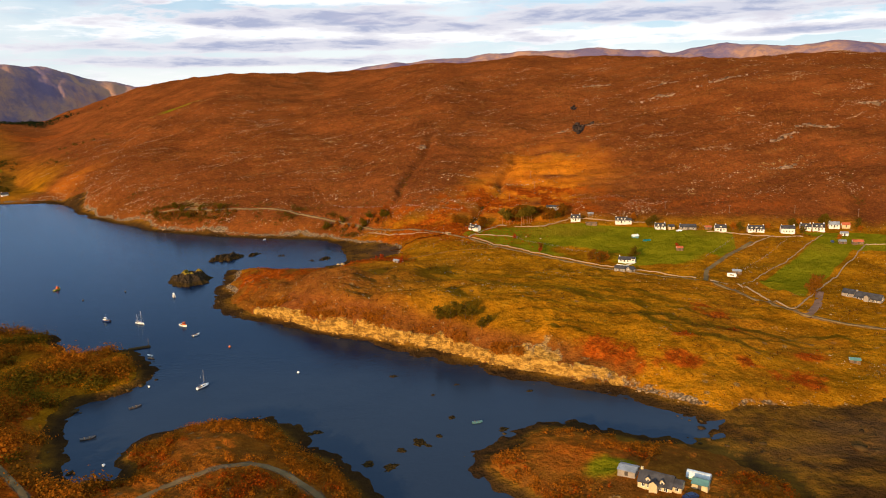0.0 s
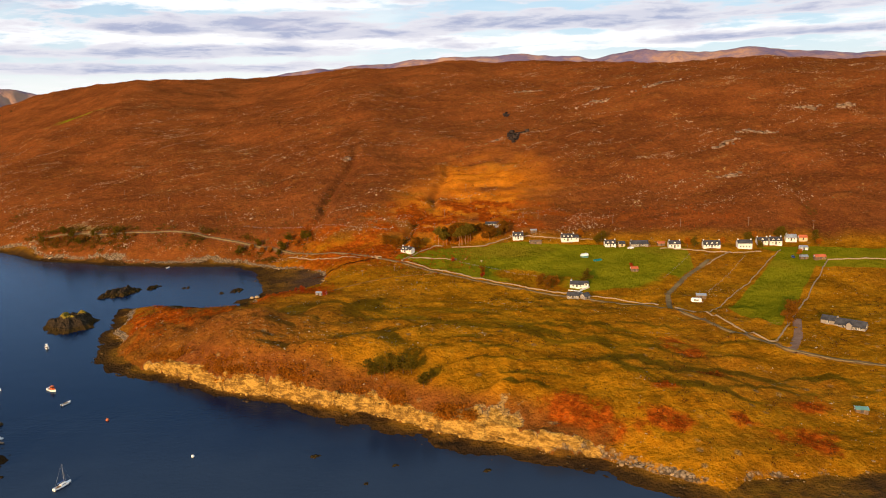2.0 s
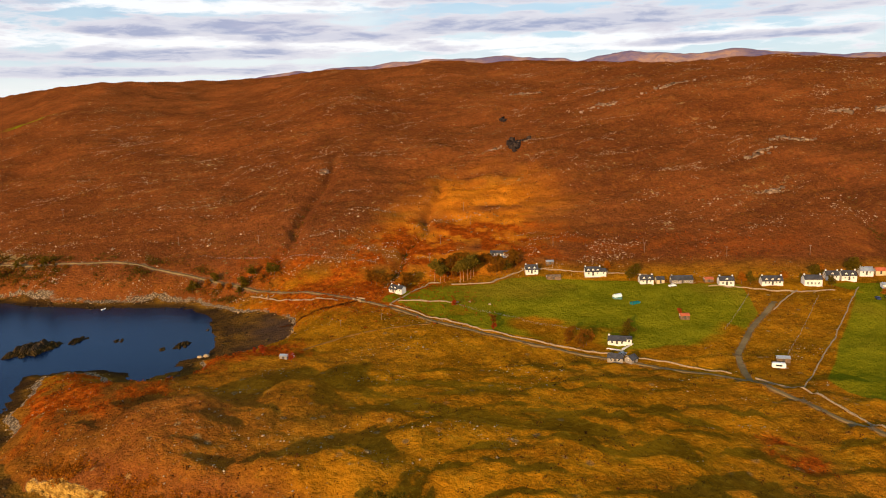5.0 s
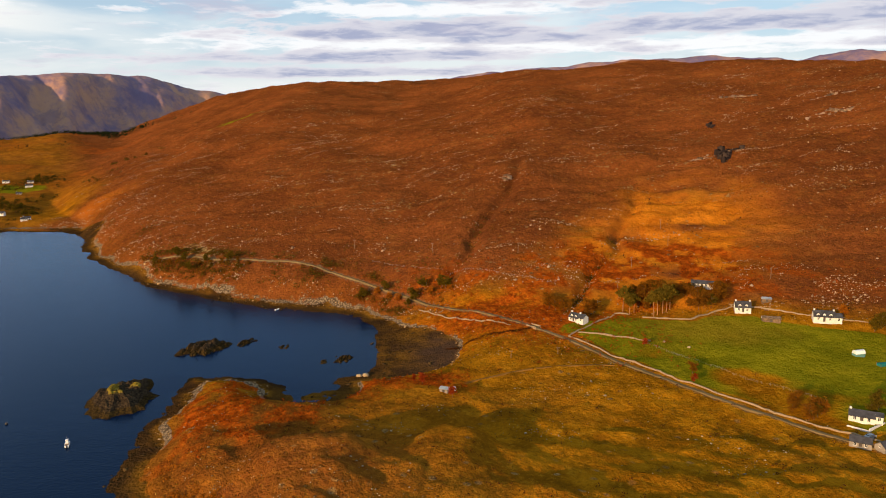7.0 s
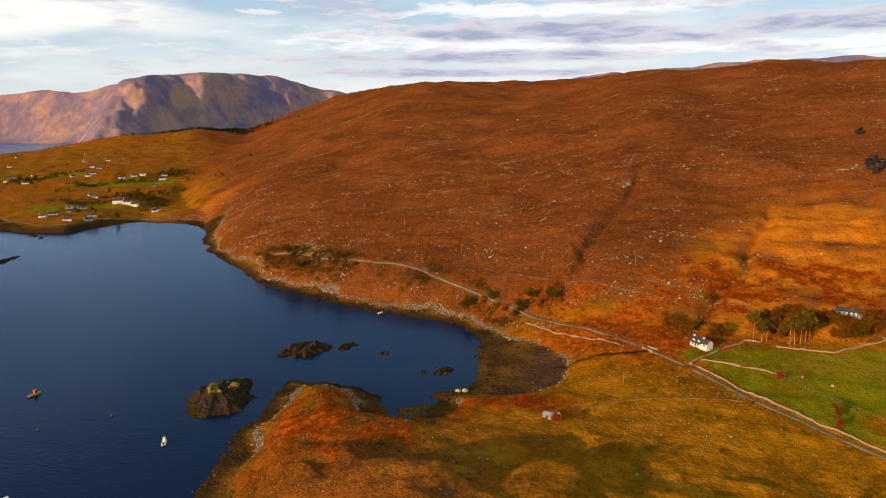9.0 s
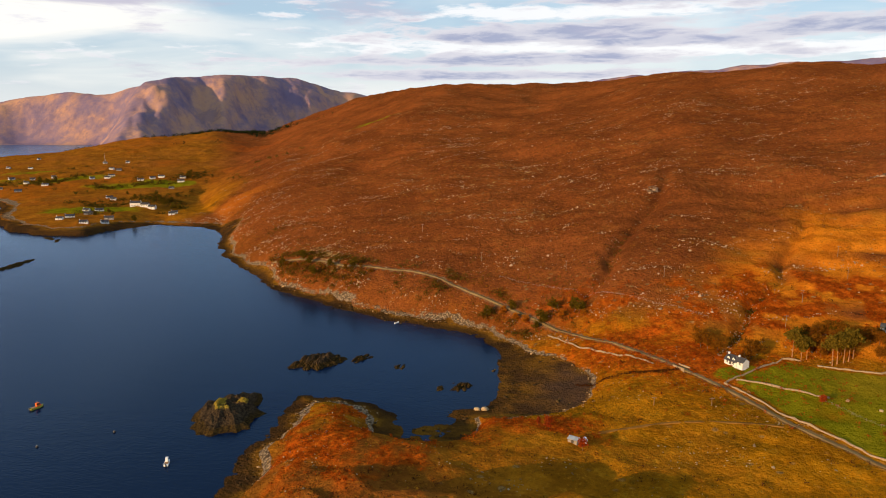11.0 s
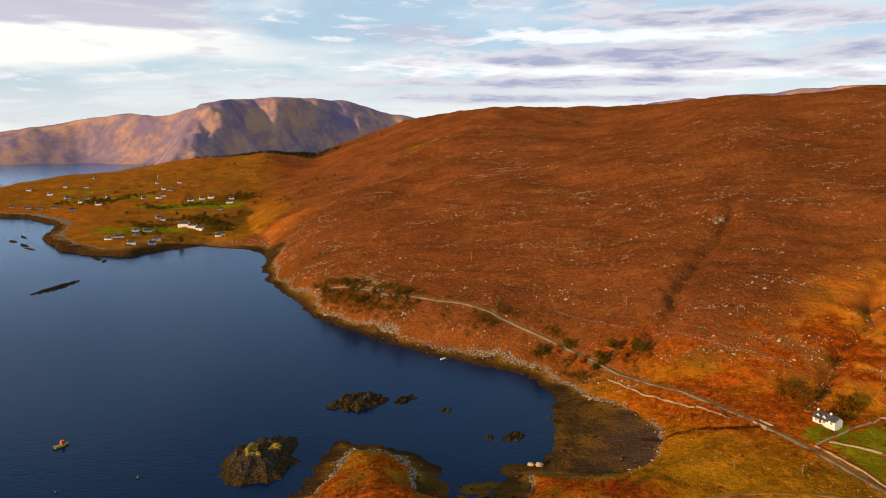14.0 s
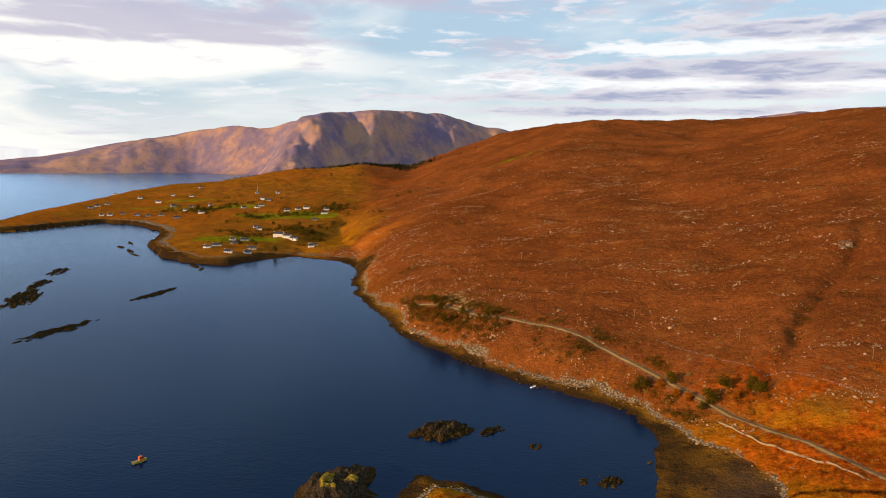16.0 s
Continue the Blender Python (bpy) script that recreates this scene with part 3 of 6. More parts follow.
FIELDS = [
    [(18, 520), (28, 506), (57, 477), (88, 450), (112, 434), (146, 404), (158, 430), (190, 468), (200, 505), (150, 524), (104, 545), (84, 546), (71, 538), (48, 542), (38, 545)],
    [(172, 388), (252, 482), (270, 466), (184, 362)],
    [(250, 500), (262, 452), (330, 430), (340, 470)]]


def cover(x, y, z, m):
    """Masks of the ground's cover: weed, turf, bracken, rock; shingle, low ground, path, mud."""
    sd, width, inland, up, tide = m["sd"], m["width"], m["inland"], m["up"], m["tide"]
    weed = smooth(-9, -2, sd) * (1 - smooth(-1.5, 1.5, tide))
    weed = weed * smooth(2000, 1700, np.abs(x))
    green = np.zeros_like(x)
    for poly in FIELDS:
        green = np.maximum(green, smooth(-4, 3, line_distance(x, y, poly, True)))
    green = green * (0.66 + 0.3 * smooth(470, 520, y) - 0.5 * smooth(465, 430, y) * smooth(70, 110, x) * smooth(165, 150, x) + 0.4 * smooth(168, 178, x) + 0.8 * fbm(x / 45, y / 30, 201, 2))
    green = np.maximum(green, 1.0 * bump(x, y, -800, 1120, 95, 36, 32) + 0.85 * bump(x, y, -690, 900, 70, 40, 30) + 0.7 * bump(x, y, -960, 1130, 120, 36, 30) + 0.6 * bump(x, y, -1090, 1180, 90, 26, 40) + 0.55 * bump(x, y, -1110, 1080, 80, 18, 35) + 0.7 * bump(x, y, 46, 192, 11, 9) + 1.1 * bump(x, y, 18, 530, 11, 6, 40)) * (1 - smooth(0, 12, up) * smooth(-400, -500, x))
    green = np.maximum(green, 0.62 * bump(x, y, -490, 1310, 70, 40, 14))
    bracken = 0.85 * bump(x, y, -112, 440, 46, 42, 40) + 0.75 * bump(x, y, -55, 474, 30, 10, -20) + 0.9 * bump(x, y, 60, 280, 9, 8) + 0.9 * bump(x, y, 74, 271, 9, 7) + 1.0 * bump(x, y, 90, 268, 9, 8) + 0.9 * bump(x, y, 132, 257, 12, 7) + 0.7 * bump(x, y, 119, 272, 6, 10) + 0.8 * bump(x, y, 127, 340, 8, 13) + 0.7 * bump(x, y, 98, 291, 7, 6) + 0.6 * bump(x, y, 124, 309, 8, 6) + 0.7 * bump(x, y, 147, 281, 8, 7)
    # bracken above the pines is deepened too, for the painted sunlit glow
    bracken = bracken + 0.42 * bump(x, y, 60, 610, 80, 60, 10) + 0.45 * bump(x, y, 62, 606, 46, 42, -10) + 0.25 * bump(x, y, -40, 605, 70, 26, -16)
    bracken = bracken * np.clip(0.85 + 2.2 * fbm(x / 9, y / 9, 228, 3), 0.0, 1.6)
    bracken = bracken + 0.34 * smooth(2, 8, inland) * smooth(-8, -20, x) * smooth(262, 240, y) + 0.45 * bump(x, y, 45, 202, 40, 18) + 0.4 * smooth(2, 8, inland) * smooth(-100, -125, x) * smooth(360, 340, y) + 0.35 * bump(x, y, 240, 560, 130, 40, -14) + 0.3 * bump(x, y, -520, 960, 60, 70)
    bracken = bracken + m["village"] * (0.08 + 0.28 * smooth(-0.06, 0.18, fbm(x / 130, y / 90, 227, 3))) + 0.3 * bump(x, y, 134, 256, 22, 9, 30)
    bracken = bracken + 0.25 * bump(x, y, 10, 505, 90, 45, -20) + 0.6 * bump(x, y, -20, 548, 70, 26, -20) + 0.14 * smooth(50, 20, up) * smooth(570, 600, y) * smooth(-20, -70, x) * smooth(-540, -480, x)
    rock = smooth(0.42, 0.62, m["face"]) * smooth(-0.8, 0.4, tide) * smooth(3.9, 2.7, inland + 2.4 * fbm(x / 6, y / 6, 225, 2))
    crag = smooth(0.30, 0.42, np.abs(fbm(x / 70 - y / 150, y / 26, 91, 4)) + 0.25 * fbm(x / 160, y / 120, 211, 2)) * smooth(40, 130, up)
    rock = np.maximum(rock, 0.42 * crag)
    rock = np.maximum(rock, np.clip(1.1 * bump(x, y, 37, 284, 22, 7, -22) * (0.75 + 1.2 * fbm(x / 7, y / 5, 226, 3)), 0, 1))
    rock = np.maximum(rock, 0.36 * smooth(0.28, 0.42, m["strata"]) * smooth(5, 15, inland) * smooth(400, 370, y) * smooth(-130, -60, x))
    rock = np.maximum(rock, 0.56 * bump(x, y, -250, 680, 70, 14, -42) + 0.5 * bump(x, y, 200, 600, 120, 40, 0) * (0.5 + fbm(x / 20, y / 20, 223, 2)))
    shingle = smooth(-3.0, -0.5, tide) * smooth(4.5, 2.0, tide) * (0.62 + 0.8 * fbm(x / 40, y / 40, 221, 2) + 0.5 * bump(x, y, -126, 415, 34, 62))
    shingle = shingle * np.clip(smooth(40, -40, x) * smooth(400, 430, y) + 0.62 * smooth(30, 60, x) * smooth(160, 135, x) * smooth(310, 280, y) * smooth(236, 246, y), 0, 1) * smooth(1700, 1400, np.abs(x))
    shingle = np.maximum(shingle, 0.8 * smooth(-14, -4, tide) * smooth(5, 1, tide) * np.clip(1.4 * bump(x, y, -940, 990, 130, 45, -15) + 0.8 * bump(x, y, -560, 892, 80, 30, -20) + 0.9 * bump(x, y, -760, 850, 120, 40, -40), 0, 1))
    weed = weed * (1 - 0.75 * np.clip(1.4 * bump(x, y, -940, 990, 130, 45, -15) + 0.8 * bump(x, y, -560, 892, 80, 30, -20) + 0.7 * bump(x, y, -760, 850, 120, 40, -40), 0, 1) * smooth(1.0, 5.0, sd))
    lowland = np.clip(1 - smooth(0, 1, up / (30 + 60 * smooth(-400, -560, x))), 0, 1) * (1 - m["far"]) * (1 - 0.48 * m["village"] - 0.62 * smooth(236, 224, y)) * (1 - 0.75 * smooth(0.35, 0.6, m["face"]) * smooth(15, 8, inland)) * (1 - 0.6 * bump(x, y, -110, 425, 55, 50, 30)) * (1 - 0.75 * bump(x, y, -75, 378, 58, 44, -20)) * (1 - 0.9 * smooth(560, 595, y) * smooth(-30, -80, x) * smooth(-580, -530, x))
    path = np.zeros_like(x)
    for line, half in ((ROAD, 1.2), (FARM_ROAD, 1.2), (NEAR_TRACK, 1.4), (WEST_TRACK, 1.3)):
        path = np.maximum(path, 1 - smooth(half * 0.7, half * 1.25, np.abs(line_distance(x, y, line))))
    wet = np.clip(1.3 * bump(x, y, -46, 522, 22, 30) * (0.75 + fbm(x / 14, y / 14, 231, 2)) + 1.0 * bump(x, y, 150, 218, 50, 16, 8) * (0.65 + fbm(x / 16, y / 9, 233, 2)), 0, 1) * smooth(1.0, -1.0, tide)
    # painted sunlit glow above the pines, with a small orange patch out west
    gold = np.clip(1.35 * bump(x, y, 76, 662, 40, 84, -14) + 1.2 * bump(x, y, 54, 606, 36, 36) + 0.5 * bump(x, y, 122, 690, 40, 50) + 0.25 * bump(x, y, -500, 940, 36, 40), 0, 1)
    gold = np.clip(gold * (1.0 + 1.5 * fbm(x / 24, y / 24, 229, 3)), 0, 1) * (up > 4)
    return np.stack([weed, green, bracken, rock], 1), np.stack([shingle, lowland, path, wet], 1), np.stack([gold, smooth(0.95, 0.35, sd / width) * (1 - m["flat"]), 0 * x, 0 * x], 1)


def build_ground():
    """One sheet on rings round the middle of the flight, out to the far mountains."""
    bearings = np.radians(np.concatenate([np.arange(-180, -76, 2.0), np.arange(-76, 56, 0.17), np.arange(56, 180, 2.0)]))
    radii = np.concatenate([np.linspace(1, 92, 26), np.geomspace(95, 1700, 500), np.geomspace(1700, 5800, 170)[1:]])
    rr, bb = np.meshgrid(radii, bearings, indexing="ij")
    x, y = (rr * np.sin(bb)).ravel(), (100 + rr * np.cos(bb)).ravel()
    z, masks = height(x, y)
    ca, cb, cc = cover(x, y, z, masks)
    rows, cols = rr.shape
    idx = np.arange(rows * cols).reshape(rows, cols)
    nxt = np.roll(idx, -1, axis=1)
    quads = np.stack([idx[:-1], nxt[:-1], nxt[1:], idx[1:]], -1).reshape(-1, 4)[:, ::-1]
    me = bpy.data.meshes.new("ground")
    me.vertices.add(rows * cols)
    me.vertices.foreach_set("co", np.stack([x, y, z], 1).astype(np.float32).ravel())
    me.loops.add(quads.size)
    me.loops.foreach_set("vertex_index", quads.astype(np.int32).ravel())
    me.polygons.add(len(quads))
    me.polygons.foreach_set("loop_start", np.arange(0, quads.size, 4, dtype=np.int32))
    me.polygons.foreach_set("use_smooth", np.ones(len(quads), bool))
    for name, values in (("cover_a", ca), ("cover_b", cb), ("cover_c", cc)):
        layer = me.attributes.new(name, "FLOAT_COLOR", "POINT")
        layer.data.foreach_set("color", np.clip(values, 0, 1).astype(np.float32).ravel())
    me.update(calc_edges=True)
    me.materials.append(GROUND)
    return tagged(new("ground", me), "rust-brown moorland hills, rough grass and weedy shore", "ground", kind="structure")


def sheet(name, size, z, mat):
    me = bpy.data.meshes.new(name)
    n = 24
    g = np.linspace(-size, size, n + 1)
    xx, yy = np.meshgrid(g, g)
    verts = np.stack([xx.ravel(), yy.ravel() + 1000, np.full(xx.size, z)], 1)
    faces = [(j * (n + 1) + i, j * (n + 1) + i + 1, (j + 1) * (n + 1) + i + 1, (j + 1) * (n + 1) + i) for j in range(n) for i in range(n)]
    me.from_pydata(verts.tolist(), [], faces)
    me.materials.append(mat)
    return new(name, me)


build_ground()
tagged(sheet("water", 6000, 0.0, WATER), "dark blue rippled water of a sea loch", "water", kind="structure")

# ---------------------------------------------------------------- shared helpers
def heights(pts):
    a = np.array(pts, float)
    return height(a[:, 0].copy(), a[:, 1].copy())[0]


def mesh_of(name, verts, faces, mat, smooth_faces=False):
    me = bpy.data.meshes.new(name)
    me.from_pydata([tuple(map(float, v)) for v in verts], [], faces)
    me.materials.append(mat)
    if smooth_faces:
        me.polygons.foreach_set("use_smooth", np.ones(len(me.polygons), bool))
    me.update()
    return me


def part(name, bm, material, parent, label=""):
    """A bmesh or a mesh as one object under a thing or a part."""
    if isinstance(bm, bpy.types.Mesh):
        me = bm
    else:
        me = bpy.data.meshes.new(name)
        bm.to_mesh(me)
        bm.free()
        me.materials.append(material)
    ob = new(name, me)
    ob.parent = parent
    return tagged(ob, label)


def thing(name, x, y, z, turn, label, category, group=""):
    ob = new(name)
    ob.empty_display_size = 0.5
    ob.matrix_world = pose(x, y, z, 0, 0, turn)
    return tagged(ob, label, category, group)


def add_box(bm, x0, x1, y0, y1, z0, z1, bevel=0.0):
    vs = [bm.verts.new(p) for p in ((x0, y0, z0), (x1, y0, z0), (x1, y1, z0), (x0, y1, z0), (x0, y0, z1), (x1, y0, z1), (x1, y1, z1), (x0, y1, z1))]
    for f in ((0, 3, 2, 1), (4, 5, 6, 7), (0, 1, 5, 4), (1, 2, 6, 5), (2, 3, 7, 6), (3, 0, 4, 7)):
        bm.faces.new([vs[k] for k in f])
    return bm


def box_bm(*a):
    return add_box(bmesh.new(), *a)


def add_tube(bm, a, b, ra, rb, sides=6):
    a, b = Vector(a), Vector(b)
    turn = (b - a).to_track_quat("Z", "Y").to_matrix()
    rings = []
    for p, r in ((a, ra), (b, rb)):
        rings.append([bm.verts.new(p + turn @ Vector((r * math.cos(2 * math.pi * k / sides), r * math.sin(2 * math.pi * k / sides), 0))) for k in range(sides)])
    for k in range(sides):
        bm.faces.new((rings[0][k], rings[0][(k + 1) % sides], rings[1][(k + 1) % sides], rings[1][k]))
    bm.faces.new(rings[0][::-1])
    bm.faces.new(rings[1])
    return bm


def plain(name, color, rough=0.8, size=0.6, spread=0.25, metal=0.0, relief=0.2):
    """A worn plain surface: its colour with two scales of variation."""
    k = Nodes(name)
    a, b = k.noise(size * 6, 4), k.noise(size, 4, 0.6)
    dark, light = tuple(c * (1 - spread) for c in color), tuple(min(1, c * (1 + spread)) for c in color)
    col = k.mix(k.step(a, 0.35, 0.65), dark, light)
    col = k.mix(k.maths("MULTIPLY", k.step(b, 0.52, 0.7), 0.35), col, tuple(c * 0.55 for c in color))
    mat = k.finish(col, rough, b, relief, 0.05)
    k.bsdf.inputs["Metallic"].default_value = metal
    return mat


def leafy(name, dark, light, size=1.2):
    k = Nodes(name)
    geo = k.add("ShaderNodeNewGeometry")
    info = k.add("ShaderNodeObjectInfo")
    mixv = k.maths("ADD", k.maths("MULTIPLY", geo.outputs["Random Per Island"], 0.65), k.maths("MULTIPLY", info.outputs["Random"], 0.35))
    col = k.mix(mixv, dark, light)
    col = k.mix(k.step(k.noise(size, 3), 0.45, 0.7), col, tuple(0.6 * (a + b) / 2 for a, b in zip(dark, light)))
    mat = k.finish(col, 0.9)
    thin, both = k.add("ShaderNodeBsdfTranslucent"), k.add("ShaderNodeMixShader")
    k.put(thin.inputs["Color"], col)
    both.inputs[0].default_value = 0.45
    k.link(k.bsdf.outputs[0], both.inputs[1])
    k.link(thin.outputs[0], both.inputs[2])
    k.link(both.outputs[0], k.nt.nodes["Material Output"].inputs["Surface"])
    return mat


def stone_material(name, dark, light, island=True):
    k = Nodes(name)
    geo = k.add("ShaderNodeNewGeometry")
    fine = k.noise(0.5, 5, 0.65)
    col = k.mix(geo.outputs["Random Per Island"], dark, light)
    col = k.mix(k.maths("MULTIPLY", k.step(fine, 0.5, 0.66), 0.6), col, tuple(0.5 * c for c in dark))
    return k.finish(col, 0.92, fine, 0.5, 0.15)


HARL = plain("white_harling", (0.62, 0.60, 0.57), 0.9, 0.5, 0.06)
CREAM = plain("cream_render", (0.50, 0.40, 0.24), 0.9, 0.5, 0.10)
GREYWALL = plain("grey_render", (0.25, 0.22, 0.19), 0.9, 0.5, 0.12)
SLATE = plain("slate_roof", (0.055, 0.055, 0.062), 0.8, 0.35, 0.25)
GREENROOF = plain("green_sheet_roof", (0.10, 0.22, 0.20), 0.5, 0.5, 0.15)
REDROOF = plain("red_sheet_roof", (0.42, 0.10, 0.035), 0.6, 0.5, 0.2)
TIN = plain("grey_tin", (0.34, 0.35, 0.36), 0.45, 0.5, 0.2, 0.5)
PALESHEET = plain("pale_plastic_sheet", (0.62, 0.66, 0.64), 0.35, 0.6, 0.10)
TIMBER = plain("weathered_timber", (0.16, 0.11, 0.07), 0.85, 0.2, 0.3)
GLASS = plain("window_glass", (0.02, 0.025, 0.03), 0.08, 0.5, 0.2, 0.0, 0.0)
FRAME = plain("white_frame", (0.7, 0.7, 0.68), 0.5, 0.3, 0.05)
DOOR = plain("dark_door", (0.06, 0.05, 0.045), 0.5, 0.3, 0.15)
GELCOAT = plain("white_gelcoat", (0.78, 0.78, 0.76), 0.3, 0.8, 0.05, 0.0, 0.02)
NAVY = plain("navy_hull_paint", (0.015, 0.03, 0.10), 0.35, 0.8, 0.1, 0.0, 0.02)
ORANGE = plain("orange_paint", (0.62, 0.12, 0.02), 0.45, 0.6, 0.15, 0.0, 0.02)
YELLOW = plain("ochre_paint", (0.36, 0.32, 0.03), 0.5, 0.6, 0.15, 0.0, 0.02)
TEAK = plain("teak_deck", (0.26, 0.15, 0.07), 0.6, 0.2, 0.2)
ALLOY = plain("alloy_spar", (0.62, 0.62, 0.62), 0.35, 0.5, 0.05, 0.8, 0.0)
SAILBAG = plain("blue_sail_cover", (0.03, 0.07, 0.22), 0.8, 0.3, 0.15)
ROADMAT = plain("worn_tarmac", (0.170, 0.118, 0.055), 0.9, 1.5, 0.2, 0.0, 0.3)
DRYSTONE = stone_material("field_stone", (0.17, 0.120, 0.070), (0.40, 0.29, 0.175))
BOULDER = stone_material("lichened_stone", (0.15, 0.105, 0.062), (0.46, 0.340, 0.200))
HILLSTONE = stone_material("hill_stone", (0.20, 0.125, 0.070), (0.50, 0.340, 0.205))
SHINGLE = stone_material("beach_stone", (0.19, 0.118, 0.055), (0.46, 0.300, 0.145))
WRACKROCK = stone_material("weedy_rock", (0.030, 0.019, 0.009), (0.100, 0.060, 0.022))
BARK = plain("bark", (0.13, 0.085, 0.055), 0.95, 0.3, 0.3)
PINEBARK = plain("pine_bark", (0.30, 0.15, 0.07), 0.95, 0.3, 0.25)
PINE = leafy("pine_needles", (0.120, 0.084, 0.010), (0.235, 0.152, 0.016))
OLIVE = leafy("olive_leaves", (0.080, 0.056, 0.006), (0.165, 0.105, 0.009))
RUSTLEAF = leafy("rust_leaves", (0.300, 0.098, 0.007), (0.430, 0.140, 0.010))
BROWNLEAF = leafy("brown_leaves", (0.165, 0.066, 0.006), (0.260, 0.100, 0.009))
REDLEAF = leafy("red_leaves", (0.22, 0.03, 0.008), (0.45, 0.075, 0.012))
HEATHER = leafy("heather", (0.052, 0.019, 0.007), (0.125, 0.040, 0.010))
BRACKEN = leafy("bracken", (0.230, 0.043, 0.004), (0.420, 0.082, 0.006))
DARKWOOD = leafy("dark_wood_leaves", (0.062, 0.043, 0.007), (0.130, 0.080, 0.010))
CONIFER = leafy("conifer_needles", (0.018, 0.022, 0.008), (0.045, 0.048, 0.014))
TUSSOCK = leafy("tussock_grass", (0.090, 0.052, 0.006), (0.320, 0.180, 0.016))
POLE = plain("pole_wood", (0.20, 0.14, 0.09), 0.9, 0.3, 0.2)


# ---------------------------------------------------------------- road and walls
def strip(name, line, half, mat, lift, label, category, kind="structure", step=3.0):
    pts = []
    for (ax, ay), (bx, by) in zip(line[:-1], line[1:]):
        n = max(1, int(math.hypot(bx - ax, by - ay) / step))
        pts += [(ax + (bx - ax) * k / n, ay + (by - ay) * k / n) for k in range(n)]
    pts.append(line[-1])
    a = np.array(pts, float)
    for _ in range(3):
        a[1:-1] = (a[:-2] + 2 * a[1:-1] + a[2:]) / 4
    d = np.gradient(a, axis=0)
    d /= np.linalg.norm(d, axis=1)[:, None]
    nrm = np.stack([-d[:, 1], d[:, 0]], 1)
    cols = [a + nrm * half * s for s in (-1.25, -1, -0.5, 0, 0.5, 1, 1.25)]
    zc = np.max([height(c[:, 0].copy(), c[:, 1].copy())[0] for c in cols[1:-1]], axis=0)
    for _ in range(4):
        zc[1:-1] = (zc[:-2] + 2 * zc[1:-1] + zc[2:]) / 4
    verts, faces, n = [], [], len(a)
    for c, drop in zip(cols, (-0.9, 0, 0.04, 0.06, 0.04, 0, -0.9)):
        verts += [(p[0], p[1], z + lift + drop) for p, z in zip(c, zc)]
    for k in range(6):
        faces += [(k * n + i, k * n + i + 1, (k + 1) * n + i + 1, (k + 1) * n + i) for i in range(n - 1)]
    return tagged(new(name, mesh_of(name, verts, faces, mat)), label, category, kind=kind)


strip("road", ROAD, 0.78, ROADMAT, 0.16, "narrow grey single-track road along the shore", "road")
strip("farm_road", FARM_ROAD, 1.15, ROADMAT, 0.16, "grey farm lane between rough fields", "road")
GRAVEL = plain("pale_gravel", (0.175, 0.118, 0.056), 0.95, 1.2, 0.2, 0.0, 0.3)
strip("gravel_track", NEAR_TRACK, 0.95, GRAVEL, 0.16, "pale gravel track through bracken", "track")
strip("gravel_track", WEST_TRACK, 0.95, GRAVEL, 0.16, "pale gravel track through scrub wood", "track")
strip("footpath", [(-30, 467.4), (-19.5, 473.6), (-8.7, 481), (4.8, 484.6), (20.6, 488.3), (31, 489)], 0.6, plain("worn_turf", (0.190, 0.092, 0.020), 0.95, 0.8, 0.3), 0.1, "worn path across rough grass", "path")
strip("house_drive", [(172, 332), (185, 348), (195, 366)], 1.7, plain("pink_gravel", (0.19, 0.115, 0.080), 0.95, 1.0, 0.2), 0.14, "pinkish gravel drive beside a stone dyke", "track")


def ico_template(seed, subdiv=1):
    bm = bmesh.new()
    bmesh.ops.create_icosphere(bm, subdivisions=subdiv, radius=1.0)
    rng = random.Random(seed)
    v = np.array([list(p.co) for p in bm.verts]) * np.array([[rng.uniform(0.72, 1.15)] for _ in bm.verts])
    f = np.array([[p.index for p in q.verts] for q in bm.faces])
    bm.free()
    return v, f


STONES = [ico_template(s) for s in range(5)]


def scatter(name, centres, sizes, mat, label, category, flat=0.6, templates=STONES, kind="stuff", seed=1, tilt=0.3, sink=0.25):
    """Many small pieces joined into one mesh, each turned and shaped its own way."""
    rng = np.random.default_rng(seed)
    centres, sizes = np.asarray(centres, float), np.asarray(sizes, float)
    verts, faces, base = [], [], 0
    which = rng.integers(0, len(templates), len(centres))
    for t, (v, f) in enumerate(templates):
        c, s = centres[which == t], sizes[which == t]
        if not len(c):
            continue
        a = rng.uniform(0, 2 * math.pi, len(c))
        stretch = rng.uniform(0.7, 1.35, (len(c), 3)) * np.array([1, 1, flat])
        local = v[None] * stretch[:, None] * s[:, None, None]
        ca, sa = np.cos(a)[:, None], np.sin(a)[:, None]
        x, y = local[..., 0] * ca - local[..., 1] * sa, local[..., 0] * sa + local[..., 1] * ca
        z = local[..., 2] + x * rng.uniform(-tilt, tilt, (len(c), 1))
        world = np.stack([x + c[:, None, 0], y + c[:, None, 1], z + c[:, None, 2] + (s * flat * (0.5 - sink))[:, None]], -1)
        verts.append(world.reshape(-1, 3))
        faces.append((f[None] + (base + np.arange(len(c)) * len(v))[:, None, None]).reshape(-1, f.shape[1]))
        base += len(c) * len(v)
    verts, faces = np.concatenate(verts), np.concatenate(faces)
    me = bpy.data.meshes.new(name)
    me.vertices.add(len(verts))
    me.vertices.foreach_set("co", verts.astype(np.float32).ravel())
    n = faces.shape[1]
    me.loops.add(faces.size)
    me.loops.foreach_set("vertex_index", faces.astype(np.int32).ravel())
    me.polygons.add(len(faces))
    me.polygons.foreach_set("loop_start", np.arange(0, faces.size, n, dtype=np.int32))
    me.update(calc_edges=True)
